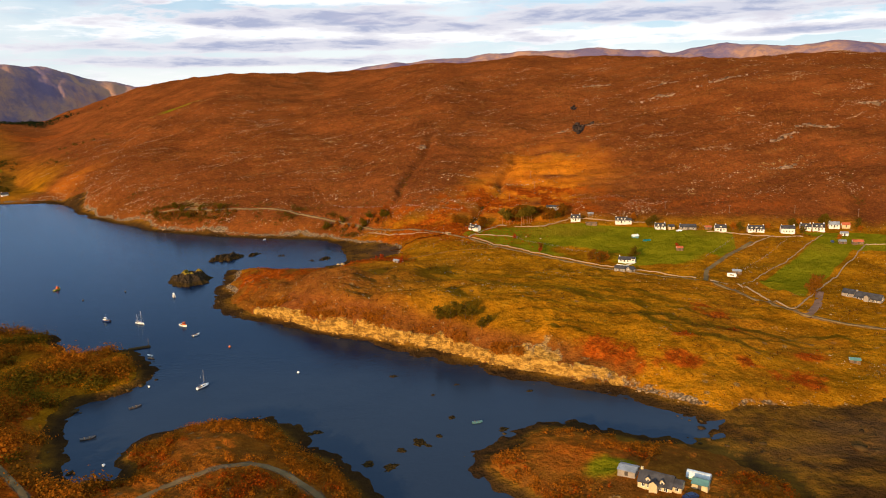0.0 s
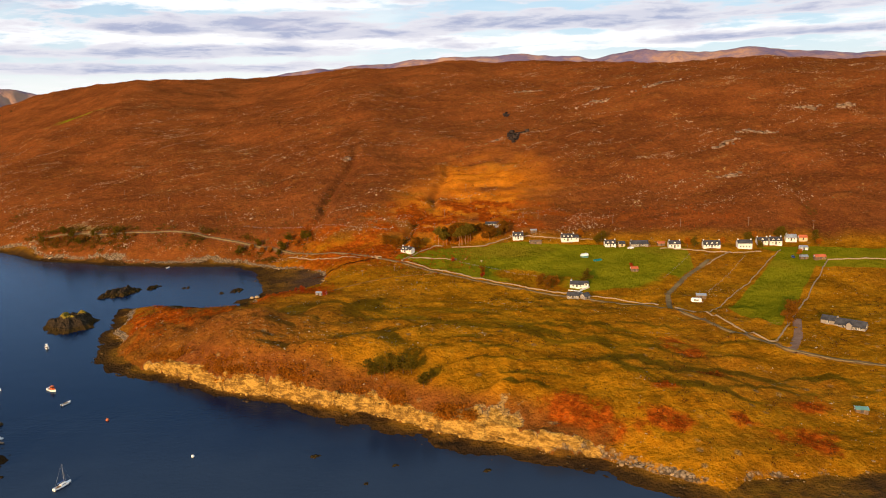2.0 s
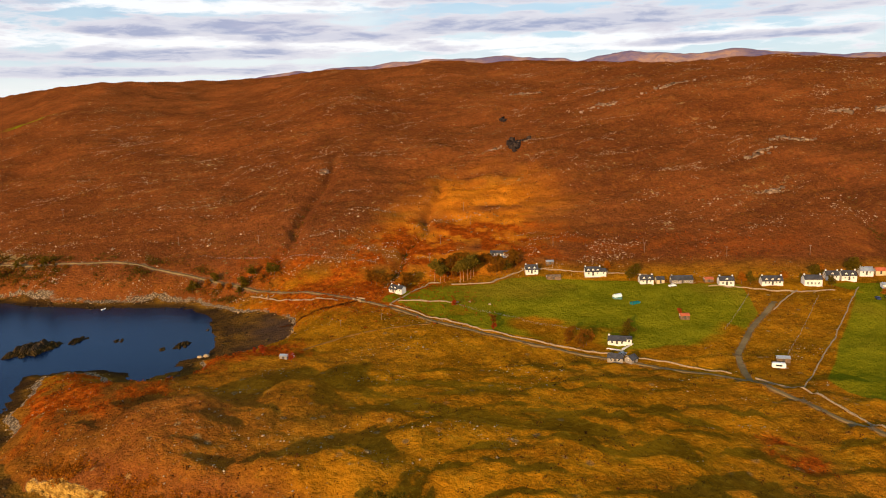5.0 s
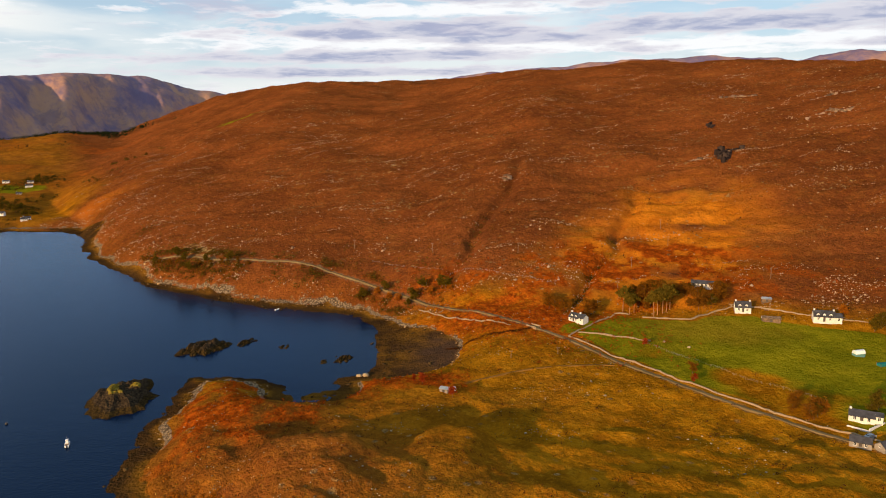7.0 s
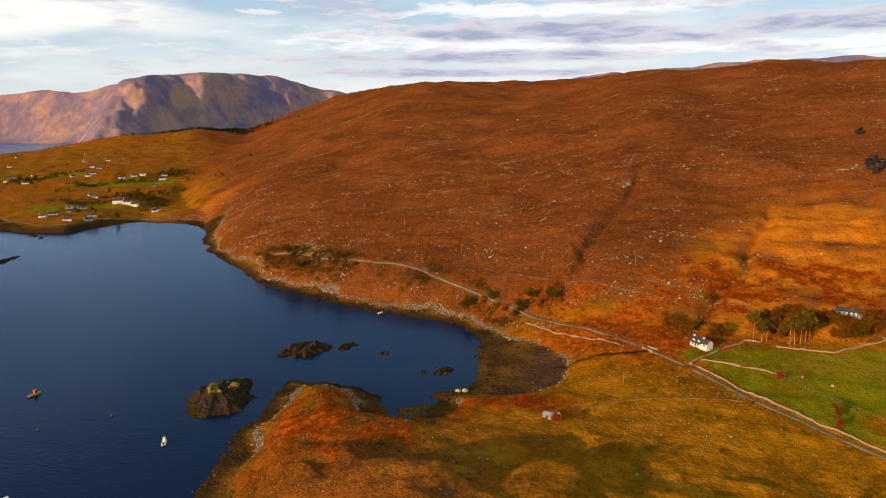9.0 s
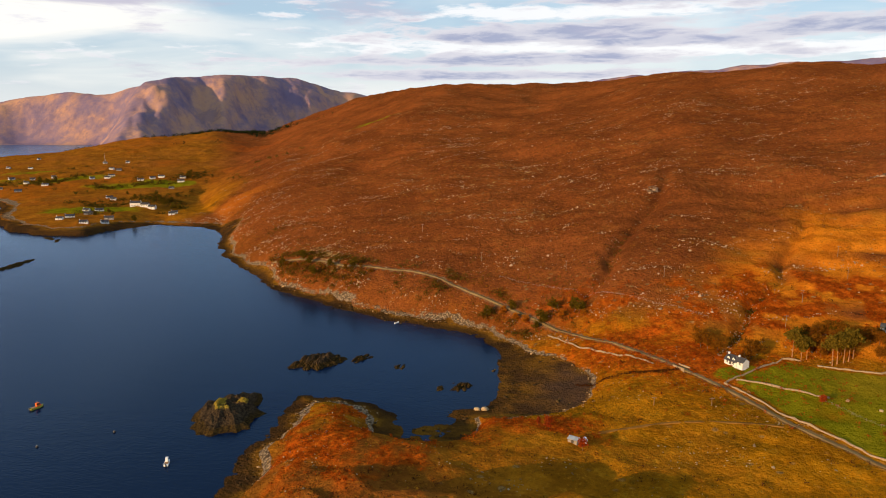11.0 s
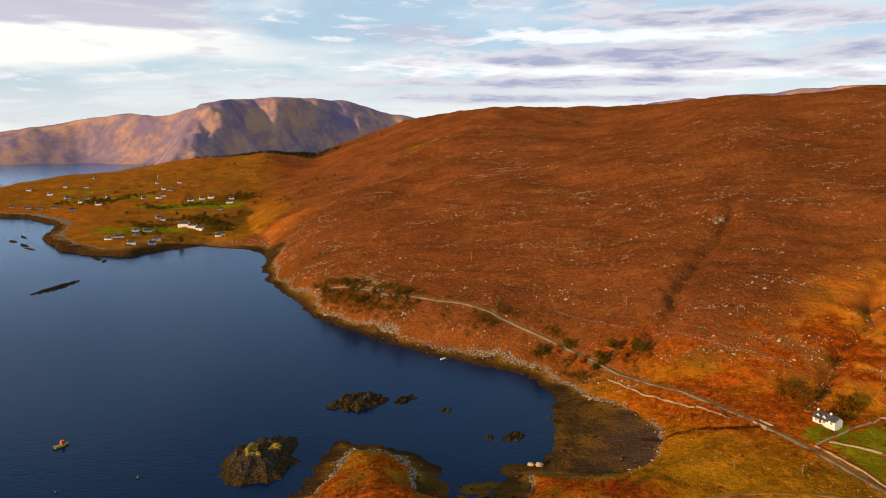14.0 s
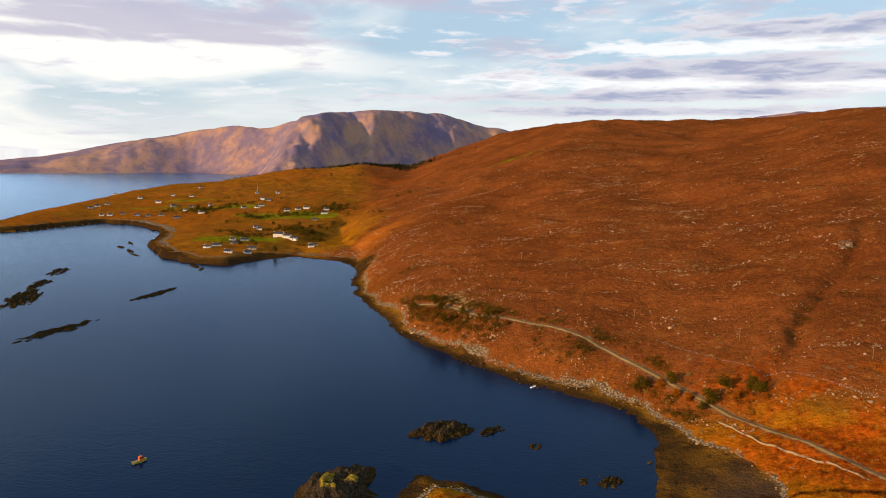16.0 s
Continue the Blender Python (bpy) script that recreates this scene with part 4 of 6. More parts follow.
    me.materials.append(mat)
    return tagged(new(name, me), label, category, kind=kind)


def dyke(line, label="low dry-stone field dyke of pale stones", high=0.62):
    """A field wall: a battered core with rough cope stones of its own on top."""
    pts = []
    for (ax, ay), (bx, by) in zip(line[:-1], line[1:]):
        n = max(1, int(math.hypot(bx - ax, by - ay) / 2.0))
        pts += [(ax + (bx - ax) * k / n, ay + (by - ay) * k / n) for k in range(n)]
    pts.append(line[-1])
    a = np.array(pts, float)
    a += np.stack([fbm(a[:, 0] / 9, a[:, 1] / 9, 301, 2), fbm(a[:, 0] / 9, a[:, 1] / 9, 302, 2)], 1) * 0.5
    z = heights(a)
    d = np.gradient(a, axis=0)
    d /= np.linalg.norm(d, axis=1)[:, None]
    nrm = np.stack([-d[:, 1], d[:, 0]], 1)
    top = high * (0.9 + 0.35 * fbm(a[:, 0] / 4, a[:, 1] / 4, 303, 2))
    verts, n = [], len(a)
    for off, frac in ((-0.34, -0.6), (-0.2, 1.0), (0.2, 1.0), (0.34, -0.6)):
        verts += [(p[0] + q[0] * off, p[1] + q[1] * off, h + (t if frac > 0 else -0.6)) for p, q, h, t in zip(a, nrm, z, top)]
    faces = []
    for k in range(3):
        faces += [(k * n + i + n, k * n + i + 1 + n, k * n + i + 1, k * n + i) for i in range(n - 1)]
    faces += [(0, n, 2 * n, 3 * n), (4 * n - 1, 3 * n - 1, 2 * n - 1, n - 1)]
    owner = thing("stone_dyke", a[0, 0], a[0, 1], z[0], 0, label, "stone wall", "field dykes")
    shift = np.array([a[0, 0], a[0, 1], z[0]])
    part("core", mesh_of("core", np.array(verts) - shift, faces, DRYSTONE), None, owner)
    rng = np.random.default_rng(int(abs(a[0, 0]) * 7) + 3)
    k = rng.integers(0, n, n * 2)
    c = np.stack([a[k, 0] + rng.uniform(-0.35, 0.35, n * 2), a[k, 1] + rng.uniform(-0.35, 0.35, n * 2), z[k] + top[k] - 0.15], 1) - shift
    cope = scatter("cope_stones", c, rng.uniform(0.13, 0.26, n * 2), DRYSTONE, "", "", 0.7)
    cope.parent = owner
    return owner


ROAD_DYKE = [(12.7, 518), (26, 505.5), (36.5, 494), (56, 476.5), (72.5, 461), (87, 449), (97, 443), (119, 428.5), (135, 415.5), (143, 406)]
for line in (ROAD_DYKE, [(149, 398), (160, 382), (166, 350), (171, 341)], [(170, 341), (192, 366), (222, 402), (250, 435), (273, 462)],
             [(13.5, 519.5), (25.4, 534.4), (36.7, 547.8), (43.3, 548.4)], [(49.3, 545), (71, 541), (83, 550), (94, 555.5)], [(17.3, 522), (34.2, 519), (49.3, 515)], [(185, 508), (219, 491), (245, 488)], [(-68, 578), (-44, 556), (-15, 531)], [(273, 462), (330, 452), (400, 430)],
             [(200, 470), (226, 492)]):
    dyke(line)
dyke([(159, 385), (205, 432), (258, 488)], "tumbled low dyke half lost in grass", 0.3)
dyke([(93, 558), (120, 548), (160, 532)], "low turf-grown dyke below the hill", 0.45)


# ---------------------------------------------------------------- houses
def window_mesh(w, h):
    bm = bmesh.new()
    t = 0.09
    for x0, x1, z0, z1 in ((-w / 2, w / 2, -h / 2, -h / 2 + t), (-w / 2, w / 2, h / 2 - t, h / 2), (-w / 2, -w / 2 + t, -h / 2 + t, h / 2 - t), (w / 2 - t, w / 2, -h / 2 + t, h / 2 - t), (-0.04, 0.04, -h / 2 + t, h / 2 - t)):
        add_box(bm, x0, x1, -0.07, 0.03, z0, z1)
    me = bpy.data.meshes.new("window_frame")
    bm.to_mesh(me)
    bm.free()
    me.materials.append(FRAME)
    pane = bpy.data.meshes.new("pane")
    bm = box_bm(-w / 2 + t, w / 2 - t, -0.035, 0.02, -h / 2 + t, h / 2 - t)
    bm.to_mesh(pane)
    bm.free()
    pane.materials.append(GLASS)
    return me, pane


WINDOWS = {}


def add_window(owner, x, y, z, turn, w=1.0, h=1.3):
    if (w, h) not in WINDOWS:
        WINDOWS[w, h] = window_mesh(w, h)
    fr, pn = WINDOWS[w, h]
    ob = part("window", fr, None, owner)
    ob.matrix_basis = pose(x, y, z, 0, 0, turn)
    part("pane", pn, None, ob, "dark glass pane")


def gable_block(bm, x0, x1, y0, y1, h, rise, along="x"):
    """Walls up to the eaves with the two gables."""
    if along == "x":
        ym = (y0 + y1) / 2
        v = [bm.verts.new(p) for p in ((x0, y0, -1), (x1, y0, -1), (x1, y1, -1), (x0, y1, -1), (x0, y0, h), (x1, y0, h), (x1, y1, h), (x0, y1, h), (x0, ym, h + rise), (x1, ym, h + rise))]
        for f in ((0, 1, 5, 4), (2, 3, 7, 6), (1, 2, 6, 9, 5), (3, 0, 4, 8, 7), (4, 5, 9, 8), (6, 7, 8, 9), (0, 3, 2, 1)):
            bm.faces.new([v[k] for k in f])
    else:
        xm = (x0 + x1) / 2
        v = [bm.verts.new(p) for p in ((x0, y0, -1), (x1, y0, -1), (x1, y1, -1), (x0, y1, -1), (x0, y0, h), (x1, y0, h), (x1, y1, h), (x0, y1, h), (xm, y0, h + rise), (xm, y1, h + rise))]
        for f in ((0, 1, 5, 8, 4), (2, 3, 7, 9, 6), (1, 2, 6, 5), (3, 0, 4, 7), (4, 8, 9, 7), (5, 6, 9, 8), (0, 3, 2, 1)):
            bm.faces.new([v[k] for k in f])
    return bm


def roof_slabs(bm, x0, x1, y0, y1, h, rise, over=0.3, thick=0.16, along="x"):
    """Two roof slopes with an overhang, as slabs."""
    def slab(a, b, c, d):
        n = (b - a).cross(d - a).normalized() * thick
        lo, hi = [bm.verts.new(p) for p in (a, b, c, d)], [bm.verts.new(p + n) for p in (a, b, c, d)]
        bm.faces.new(hi)
        bm.faces.new(lo[::-1])
        for k in range(4):
            bm.faces.new((lo[k], lo[(k + 1) % 4], hi[(k + 1) % 4], hi[k]))
    if along == "x":
        ym, half = (y0 + y1) / 2, (y1 - y0) / 2
        drop = over * rise / half
        e = 0.02
        slab(Vector((x0 - 0.15, y0 - over, h - drop + e)), Vector((x1 + 0.15, y0 - over, h - drop + e)), Vector((x1 + 0.15, ym, h + rise + e)), Vector((x0 - 0.15, ym, h + rise + e)))
        slab(Vector((x1 + 0.15, y1 + over, h - drop + e)), Vector((x0 - 0.15, y1 + over, h - drop + e)), Vector((x0 - 0.15, ym, h + rise + e)), Vector((x1 + 0.15, ym, h + rise + e)))
    else:
        xm, half = (x0 + x1) / 2, (x1 - x0) / 2
        drop = over * rise / half
        slab(Vector((x0 - over, y1, h - drop + 0.02)), Vector((x0 - over, y0 - 0.12, h - drop + 0.02)), Vector((xm, y0 - 0.12, h + rise + 0.02)), Vector((xm, y1, h + rise + 0.02)))
        slab(Vector((x1 + over, y0 - 0.12, h - drop + 0.02)), Vector((x1 + over, y1, h - drop + 0.02)), Vector((xm, y1, h + rise + 0.02)), Vector((xm, y0 - 0.12, h + rise + 0.02)))
    return bm


def house(x, y, turn, length, width, h, rise, walls, roofing, label, chimneys=2, dormers=0, bays=3, porch=False, annex=None, group="", name="house", category="house", far=False):
    """A gabled house. Its front faces -y before it is turned."""
    h, rise = (h, rise) if far else (0.86 * h, 0.88 * rise)
    c, s = math.cos(radians(turn)), math.sin(radians(turn))
    lx, ly = length / 2, width / 2
    sill = min(1.35, h - 0.72)
    ring = [(x + c * u - s * v, y + s * u + c * v) for u, v in ((-lx, -ly), (lx, -ly), (lx, ly), (-lx, ly), (0, 0))]
    zz = heights(ring)
    z0 = float(0.5 * (zz.max() + zz.mean()))
    own = thing(name, x, y, z0, turn, label, category, group)
    part("wall", gable_block(bmesh.new(), -lx, lx, -ly, ly, h, rise), walls, own)
    roof = part("roof", roof_slabs(bmesh.new(), -lx, lx, -ly, ly, h, rise), roofing, own)
    for k in range(chimneys):
        cx = (-lx + 0.45) if k == 0 else (lx - 0.45)
        part("chimney", box_bm(cx - 0.34, cx + 0.34, -0.28, 0.28, h + rise - 0.6, h + rise + 0.75), walls, roof)
    mid = (bays - 1) / 2
    for k in range(bays):
        px = (k - mid) * (length - 1.6) / max(bays, 1)
        if k == int(mid) and bays % 2:
            part("door", box_bm(px - 0.5, px + 0.5, -ly - 0.05, -ly + 0.05, 0.0, min(2.05, h - 0.08)), DOOR, own)
        else:
            add_window(own, px, -ly - 0.02, sill, 0)
        if not far and k != int(mid):
            add_window(own, px, ly + 0.02, sill, 180)
        if h > 4:
            add_window(own, px, -ly - 0.02, 3.7, 0)
    if not far:
        add_window(own, lx + 0.02, 0.0, h + 0.1, 90, 0.8, 1.0)
        add_window(own, -lx - 0.02, 0.0, h + 0.1, -90, 0.8, 1.0)
    for k in range(dormers):
        px = (k - (dormers - 1) / 2) * length / (dormers + 0.4)
        d = part("dormer", gable_block(bmesh.new(), px - 0.62, px + 0.62, -ly + 0.35, -0.4, h + 1.0, 0.6, "y"), walls, own)
        for v in d.data.vertices:
            if v.co.z < 0:
                v.co.z = h - 0.2
        part("dormer_roof", roof_slabs(bmesh.new(), px - 0.62, px + 0.62, -ly + 0.35, -0.4, h + 1.0, 0.6, 0.2, 0.1, "y"), roofing, d)
        add_window(own, px, -ly + 0.32, h + 0.62, 0, 0.8, 0.8)
    if porch:
        p = part("porch", gable_block(bmesh.new(), -1.1, 1.1, -ly - 1.7, -ly, 2.2, 0.9, "y"), walls, own)
        part("porch_roof", roof_slabs(bmesh.new(), -1.1, 1.1, -ly - 1.7, -ly, 2.2, 0.9, 0.2, 0.1, "y"), roofing, p)
    if annex:
        side, al, aw, ah, ar = annex
        a0, a1 = (lx, lx + al) if side > 0 else (-lx - al, -lx)
        p = part("annex", gable_block(bmesh.new(), a0, a1, -aw / 2, aw / 2, ah, ar), walls, own)
        part("annex_roof", roof_slabs(bmesh.new(), a0 + (0.16 if side > 0 else 0), a1 - (0.16 if side < 0 else 0), -aw / 2, aw / 2, ah, ar), roofing, p)
        add_window(own, (a0 + a1) / 2, -aw / 2 - 0.02, 1.35, 0)
    return own


# the near croft, with its sheds
house(56.0, 180.0, -30, 9.2, 5.4, 1.7, 2.6, CREAM, SLATE, "cream one-and-a-half-storey croft house with slate roof and dormers", 1, 2, 5, True, (1, 2.4, 3.8, 1.9, 1.2))
house(49.8, 187.0, -30, 5.0, 4.0, 1.8, 0.6, GREYWALL, TIN, "low grey shed with a flat-pitched tin roof", 0, 0, 1, name="shed", category="shed")
house(67.6, 178.6, -30, 4.2, 3.4, 2.0, 0.8, CREAM, GREENROOF, "small cream shed with green-grey sheet roof", 0, 0, 1, name="shed", category="shed")


def polytunnel(x, y, turn, length, width):
    own = thing("polytunnel", x, y, ground_z(x, y), turn, "white plastic polytunnel with green base sheeting", "polytunnel")
    bm, n = bmesh.new(), 10
    rows = []
    for px in np.linspace(-length / 2, length / 2, 7):
        rows.append([bm.verts.new((px, -width / 2 * math.cos(math.pi * k / n), 1.1 + 1.5 * math.sin(math.pi * k / n))) for k in range(n + 1)])
    for a, b in zip(rows[:-1], rows[1:]):
        for k in range(n):
            bm.faces.new((a[k], b[k], b[k + 1], a[k + 1]))
    bm.faces.new(rows[0])
    bm.faces.new(rows[-1][::-1])
    part("cover", bm, PALESHEET, own)
    part("base", box_bm(-length / 2 + 0.05, length / 2 - 0.05, -width / 2 + 0.06, width / 2 - 0.06, -0.4, 1.12), GREENROOF, own, "green side sheeting")
    for px in np.linspace(-length / 2, length / 2, 5):
        bm = bmesh.new()
        for k in range(n):
            a, b = math.pi * k / n, math.pi * (k + 1) / n
            add_tube(bm, (px, -(width / 2 + 0.03) * math.cos(a), 1.1 + 1.53 * math.sin(a)), (px, -(width / 2 + 0.03) * math.cos(b), 1.1 + 1.53 * math.sin(b)), 0.03, 0.03, 4)
        part("hoop", bm, ALLOY, own)
    return own


polytunnel(68.8, 183.6, -30, 6.4, 3.4)
polytunnel(132.0, 503.0, 20, 4.4, 2.6)


def small_car(x, y, turn, paint, label):
    own = thing("car", x, y, ground_z(x, y) + 0.05, turn, label, "car")
    bm = bmesh.new()
    prof = [(-2.1, 0.35), (-2.1, 0.85), (-1.5, 0.95), (-0.9, 1.42), (0.9, 1.45), (1.5, 0.98), (2.1, 0.88), (2.1, 0.35)]
    sides = [[bm.verts.new((px, sy * (0.82 if pz < 1.2 else 0.66), pz)) for px, pz in prof] for sy in (-1, 1)]
    bm.faces.new(sides[0])
    bm.faces.new(sides[1][::-1])
    for k in range(len(prof)):
        bm.faces.new((sides[0][k], sides[1][k], sides[1][(k + 1) % 8], sides[0][(k + 1) % 8]))
    part("body", bm, paint, own)
    part("windscreen", box_bm(-1.25, 1.25, -0.72, 0.72, 1.0, 1.34), GLASS, own)
    for wx in (-1.3, 1.3):
        for wy in (-0.78, 0.78):
            part("wheel", add_tube(bmesh.new(), (wx, wy - 0.1, 0.32), (wx, wy + 0.1, 0.32), 0.32, 0.32, 12), DOOR, own)
    return own


small_car(63.0, 173.0, 20, NAVY, "dark blue parked car beside the croft house")
small_car(166, 511, 10, GELCOAT, "white parked car by the white houses")
small_car(109.5, 436, 30, TIN, "grey parked car beside the road")
small_car(256, 471, 70, NAVY, "dark blue parked car near garden sheds")

# houses at the foot of the hill
house(17.0, 537.5, -42, 6.0, 4.4, 1.9, 2.2, HARL, SLATE, "white harled cottage with slate roof beside the burn", 2, 2, 3, False, (1, 2.8, 4.0, 2.2, 1.4))
house(84.0, 578.0, -18, 11.2, 4.6, 2.2, 1.4, HARL, SLATE, "long low white byre with dark roof above the pines", 0, 0, 5, name="byre", category="farm building")
house(97.5, 551.0, -6, 7.3, 5.2, 2.7, 2.8, HARL, SLATE, "white two-gabled cottage with dormers on the green slope", 2, 2, 3)
house(108.0, 541.0, -8, 8.2, 3.4, 1.8, 0.8, TIMBER, TIMBER, "dark timber barn with flat-pitched roof on the field", 0, 0, 1, name="barn", category="barn")
house(111.0, 560.0, -4, 4.3, 2.9, 1.8, 0.7, TIMBER, TIN, "small dark shed with tin roof", 0, 0, 1, name="shed", category="shed")
house(130.5, 539.0, -10, 9.0, 5.2, 2.7, 2.6, HARL, SLATE, "white harled croft house with three dormers", 2, 3, 3, False, (1, 3.0, 4.6, 2.2, 1.4))
house(155.0, 521.0, -8, 7.4, 5.2, 2.5, 2.4, HARL, SLATE, "white harled cottage in the row under the hill", 2, 2, 3)
house(163.5, 522.0, -8, 4.3, 4.3, 2.2, 1.5, CREAM, SLATE, "small cream outhouse beside a white cottage", 0, 0, 1, name="outhouse", category="outhouse")
house(174.5, 518.5, -10, 11.6, 5.3, 2.2, 2.1, GREYWALL, SLATE, "long grey bungalow with dark slate roof", 1, 0, 5)
house(188.5, 515.0, -10, 4.7, 3.4, 2.0, 0.8, TIMBER, REDROOF, "brown shed with rusty roof beside the houses", 0, 0, 1, name="shed", category="shed")
house(194.5, 507.5, -12, 7.7, 5.2, 2.9, 2.2, HARL, SLATE, "white harled house with grey slate roof", 2, 1, 3)
house(218.0, 503.0, -12, 10.8, 5.3, 2.5, 2.6, HARL, SLATE, "white harled house with three dormers by the lane", 2, 3, 5)
house(238.5, 498.5, -14, 9.0, 5.5, 4.0, 2.1, HARL, SLATE, "tall white two-storey house with slate roof", 2, 0, 4)
house(254.5, 505.5, -14, 6.9, 4.8, 2.5, 2.2, HARL, SLATE, "white cottage with slate roof among trees", 2, 1, 3)
house(262.5, 503.0, -16, 7.7, 5.2, 2.9, 2.6, HARL, SLATE, "white harled house with two dormers", 2, 2, 3)
house(275.0, 506.0, -16, 6.9, 4.6, 2.5, 2.1, HARL, TIN, "white cottage with grey roof by tall bushes", 1, 0, 3)
house(283.0, 505.0, -16, 5.2, 3.8, 2.2, 1.4, CREAM, REDROOF, "small cream shed with red sheet roof", 0, 0, 1, name="shed", category="shed")
house(271.0, 484.5, -16, 4.7, 3.3, 2.0, 1.0, HARL, TIN, "small white outbuilding on the grass", 0, 0, 1, name="outhouse", category="outhouse")
house(269.0, 464.0, -10, 6.5, 3.4, 2.0, 1.0, TIMBER, REDROOF, "shed with bright rust-red sheet roof by the dyke", 0, 0, 1, name="shed", category="shed")
house(260.5, 467.0, -10, 4.3, 3.1, 1.9, 0.9, TIMBER, TIN, "weathered grey shed with tin roof", 0, 0, 1, name="shed", category="shed")
house(153.5, 470.0, -6, 4.3, 2.9, 1.8, 0.9, TIMBER, REDROOF, "small rusty-roofed hut in the rough field", 0, 0, 1, name="shed", category="shed")
# pair of buildings at the roadside
house(112.0, 449.0, -22, 8.0, 5.6, 1.75, 1.6, HARL, SLATE, "white roadside house with low dark slate roof", 1, 0, 3, False, (1, 2.4, 4.0, 2.2, 0.8))
house(104.6, 431.0, -24, 6.4, 4.0, 1.7, 1.5, GREYWALL, SLATE, "grey roadside building with pale roof lights", 0, 0, 3, name="outhouse", category="outhouse")
house(110.4, 428.0, 32, 4.2, 3.6, 1.8, 1.7, GREYWALL, SLATE, "small grey gabled workshop beside the road", 0, 0, 1, name="workshop", category="workshop")
# long low house beyond the dyke, and the green-roofed hut
# white walls of the long house coloured grey for their shaded side
house(214.0, 354.0, -48, 12.5, 5.6, 1.3, 2.6, GREYWALL, SLATE, "long low house with blue-grey slate roof, white walls greyed for shade", 1, 0, 6, True, (-1, 6.0, 5.0, 2.2, 1.6))
house(163.5, 275.5, -20, 4.0, 2.6, 1.3, 0.6, TIMBER, GREENROOF, "small hut with pale green sheet roof on the moor", 0, 0, 1, name="hut", category="hut")
house(-36.5, 456.5, -18, 3.4, 2.4, 1.5, 0.5, GREYWALL, TIN, "small grey boat shed with tin roof at the shore", 0, 0, 1, name="boat_shed", category="shed")


def caravan(x, y, turn):
    own = thing("caravan", x, y, ground_z(x, y), turn, "white touring caravan parked on rough ground", "caravan")
    bm = box_bm(-2.6, 2.6, -1.05, 1.05, 0.55, 2.5)
    bmesh.ops.bevel(bm, geom=list(bm.edges), offset=0.25, segments=2, affect="EDGES")
    part("body", bm, GELCOAT, own)
    part("window", box_bm(-1.2, 1.2, -1.08, -1.02, 1.35, 2.0), GLASS, own)
    part("wheel", add_tube(bmesh.new(), (0, -1.1, 0.32), (0, -0.85, 0.32), 0.32, 0.32, 12), DOOR, own)
    part("wheel", add_tube(bmesh.new(), (0, 0.85, 0.32), (0, 1.1, 0.32), 0.32, 0.32, 12), DOOR, own)
    part("drawbar", box_bm(2.6, 3.6, -0.08, 0.08, 0.45, 0.6), TIN, own)


caravan(165.4, 409.5, -25)
house(170.0, 414.0, -20, 5.0, 3.0, 1.8, 0.7, TIMBER, TIN, "collapsed dark shed among scrap by the lane", 0, 0, 1, name="shed", category="shed")

# the hotel and the scattered houses of the far village
house(-656, 941, 22, 13, 6.0, 4.0, 2.4, HARL, SLATE, "long white two-storey hotel with slate roof by the cove", 2, 0, 6, far=True, name="hotel", category="hotel")
house(-644, 943, 16, 10, 5.6, 3.0, 2.0, HARL, SLATE, "white wing of the shore hotel with slate roof", 1, 0, 4, far=True, name="hotel", category="hotel")
house(-634, 944, 12, 9, 5.2, 2.5, 1.9, HARL, SLATE, "low white end building of the shore hotel", 1, 0, 3, far=True, name="hotel", category="hotel")
VILLAGE = [(-1196, 1041), (-1212, 1065), (-1218, 1089), (-1480, 1290), (-1239, 1174), (-1109, 1003), (-1100, 1012), (-1088, 1028), (-1057, 1032), (-1037, 1038),
           (-1066, 1113), (-1008, 1090), (-1034, 1125), (-1158, 1231), (-1207, 1226), (-1007, 1143), (-953, 1076), (-1279, 1358), (-1044, 1294), (-1002, 1306),
           (-960, 1222), (-943, 1220), (-900, 1158), (-893, 1142), (-915, 1132), (-829, 1144), (-815, 1155), (-806, 1165), (-762, 1157), (-753, 999),
           (-736, 988), (-664, 833), (-663, 846), (-620, 823), (-657, 867), (-677, 884), (-664, 890), (-610, 842), (-620, 859), (-594, 936),
           (-588, 924), (-1137, 1137), (-1016, 1048), (-956, 1030), (-741, 1109), (-780, 1184)]
rng_v = random.Random(11)
for k, (vx, vy) in enumerate(VILLAGE):
    size = rng_v.uniform(6.5, 10.0)
    grey = rng_v.random() < 0.12
    house(vx, vy, rng_v.uniform(5, 65), size, rng_v.uniform(4.2, 5.0), rng_v.choice((1.5, 1.7, 2.1)), 1.7, GREYWALL if grey else HARL, SLATE,
          "grey far village house with slate roof" if grey else "white far village house with slate roof", 1, 0, 3, far=True, group="village houses")

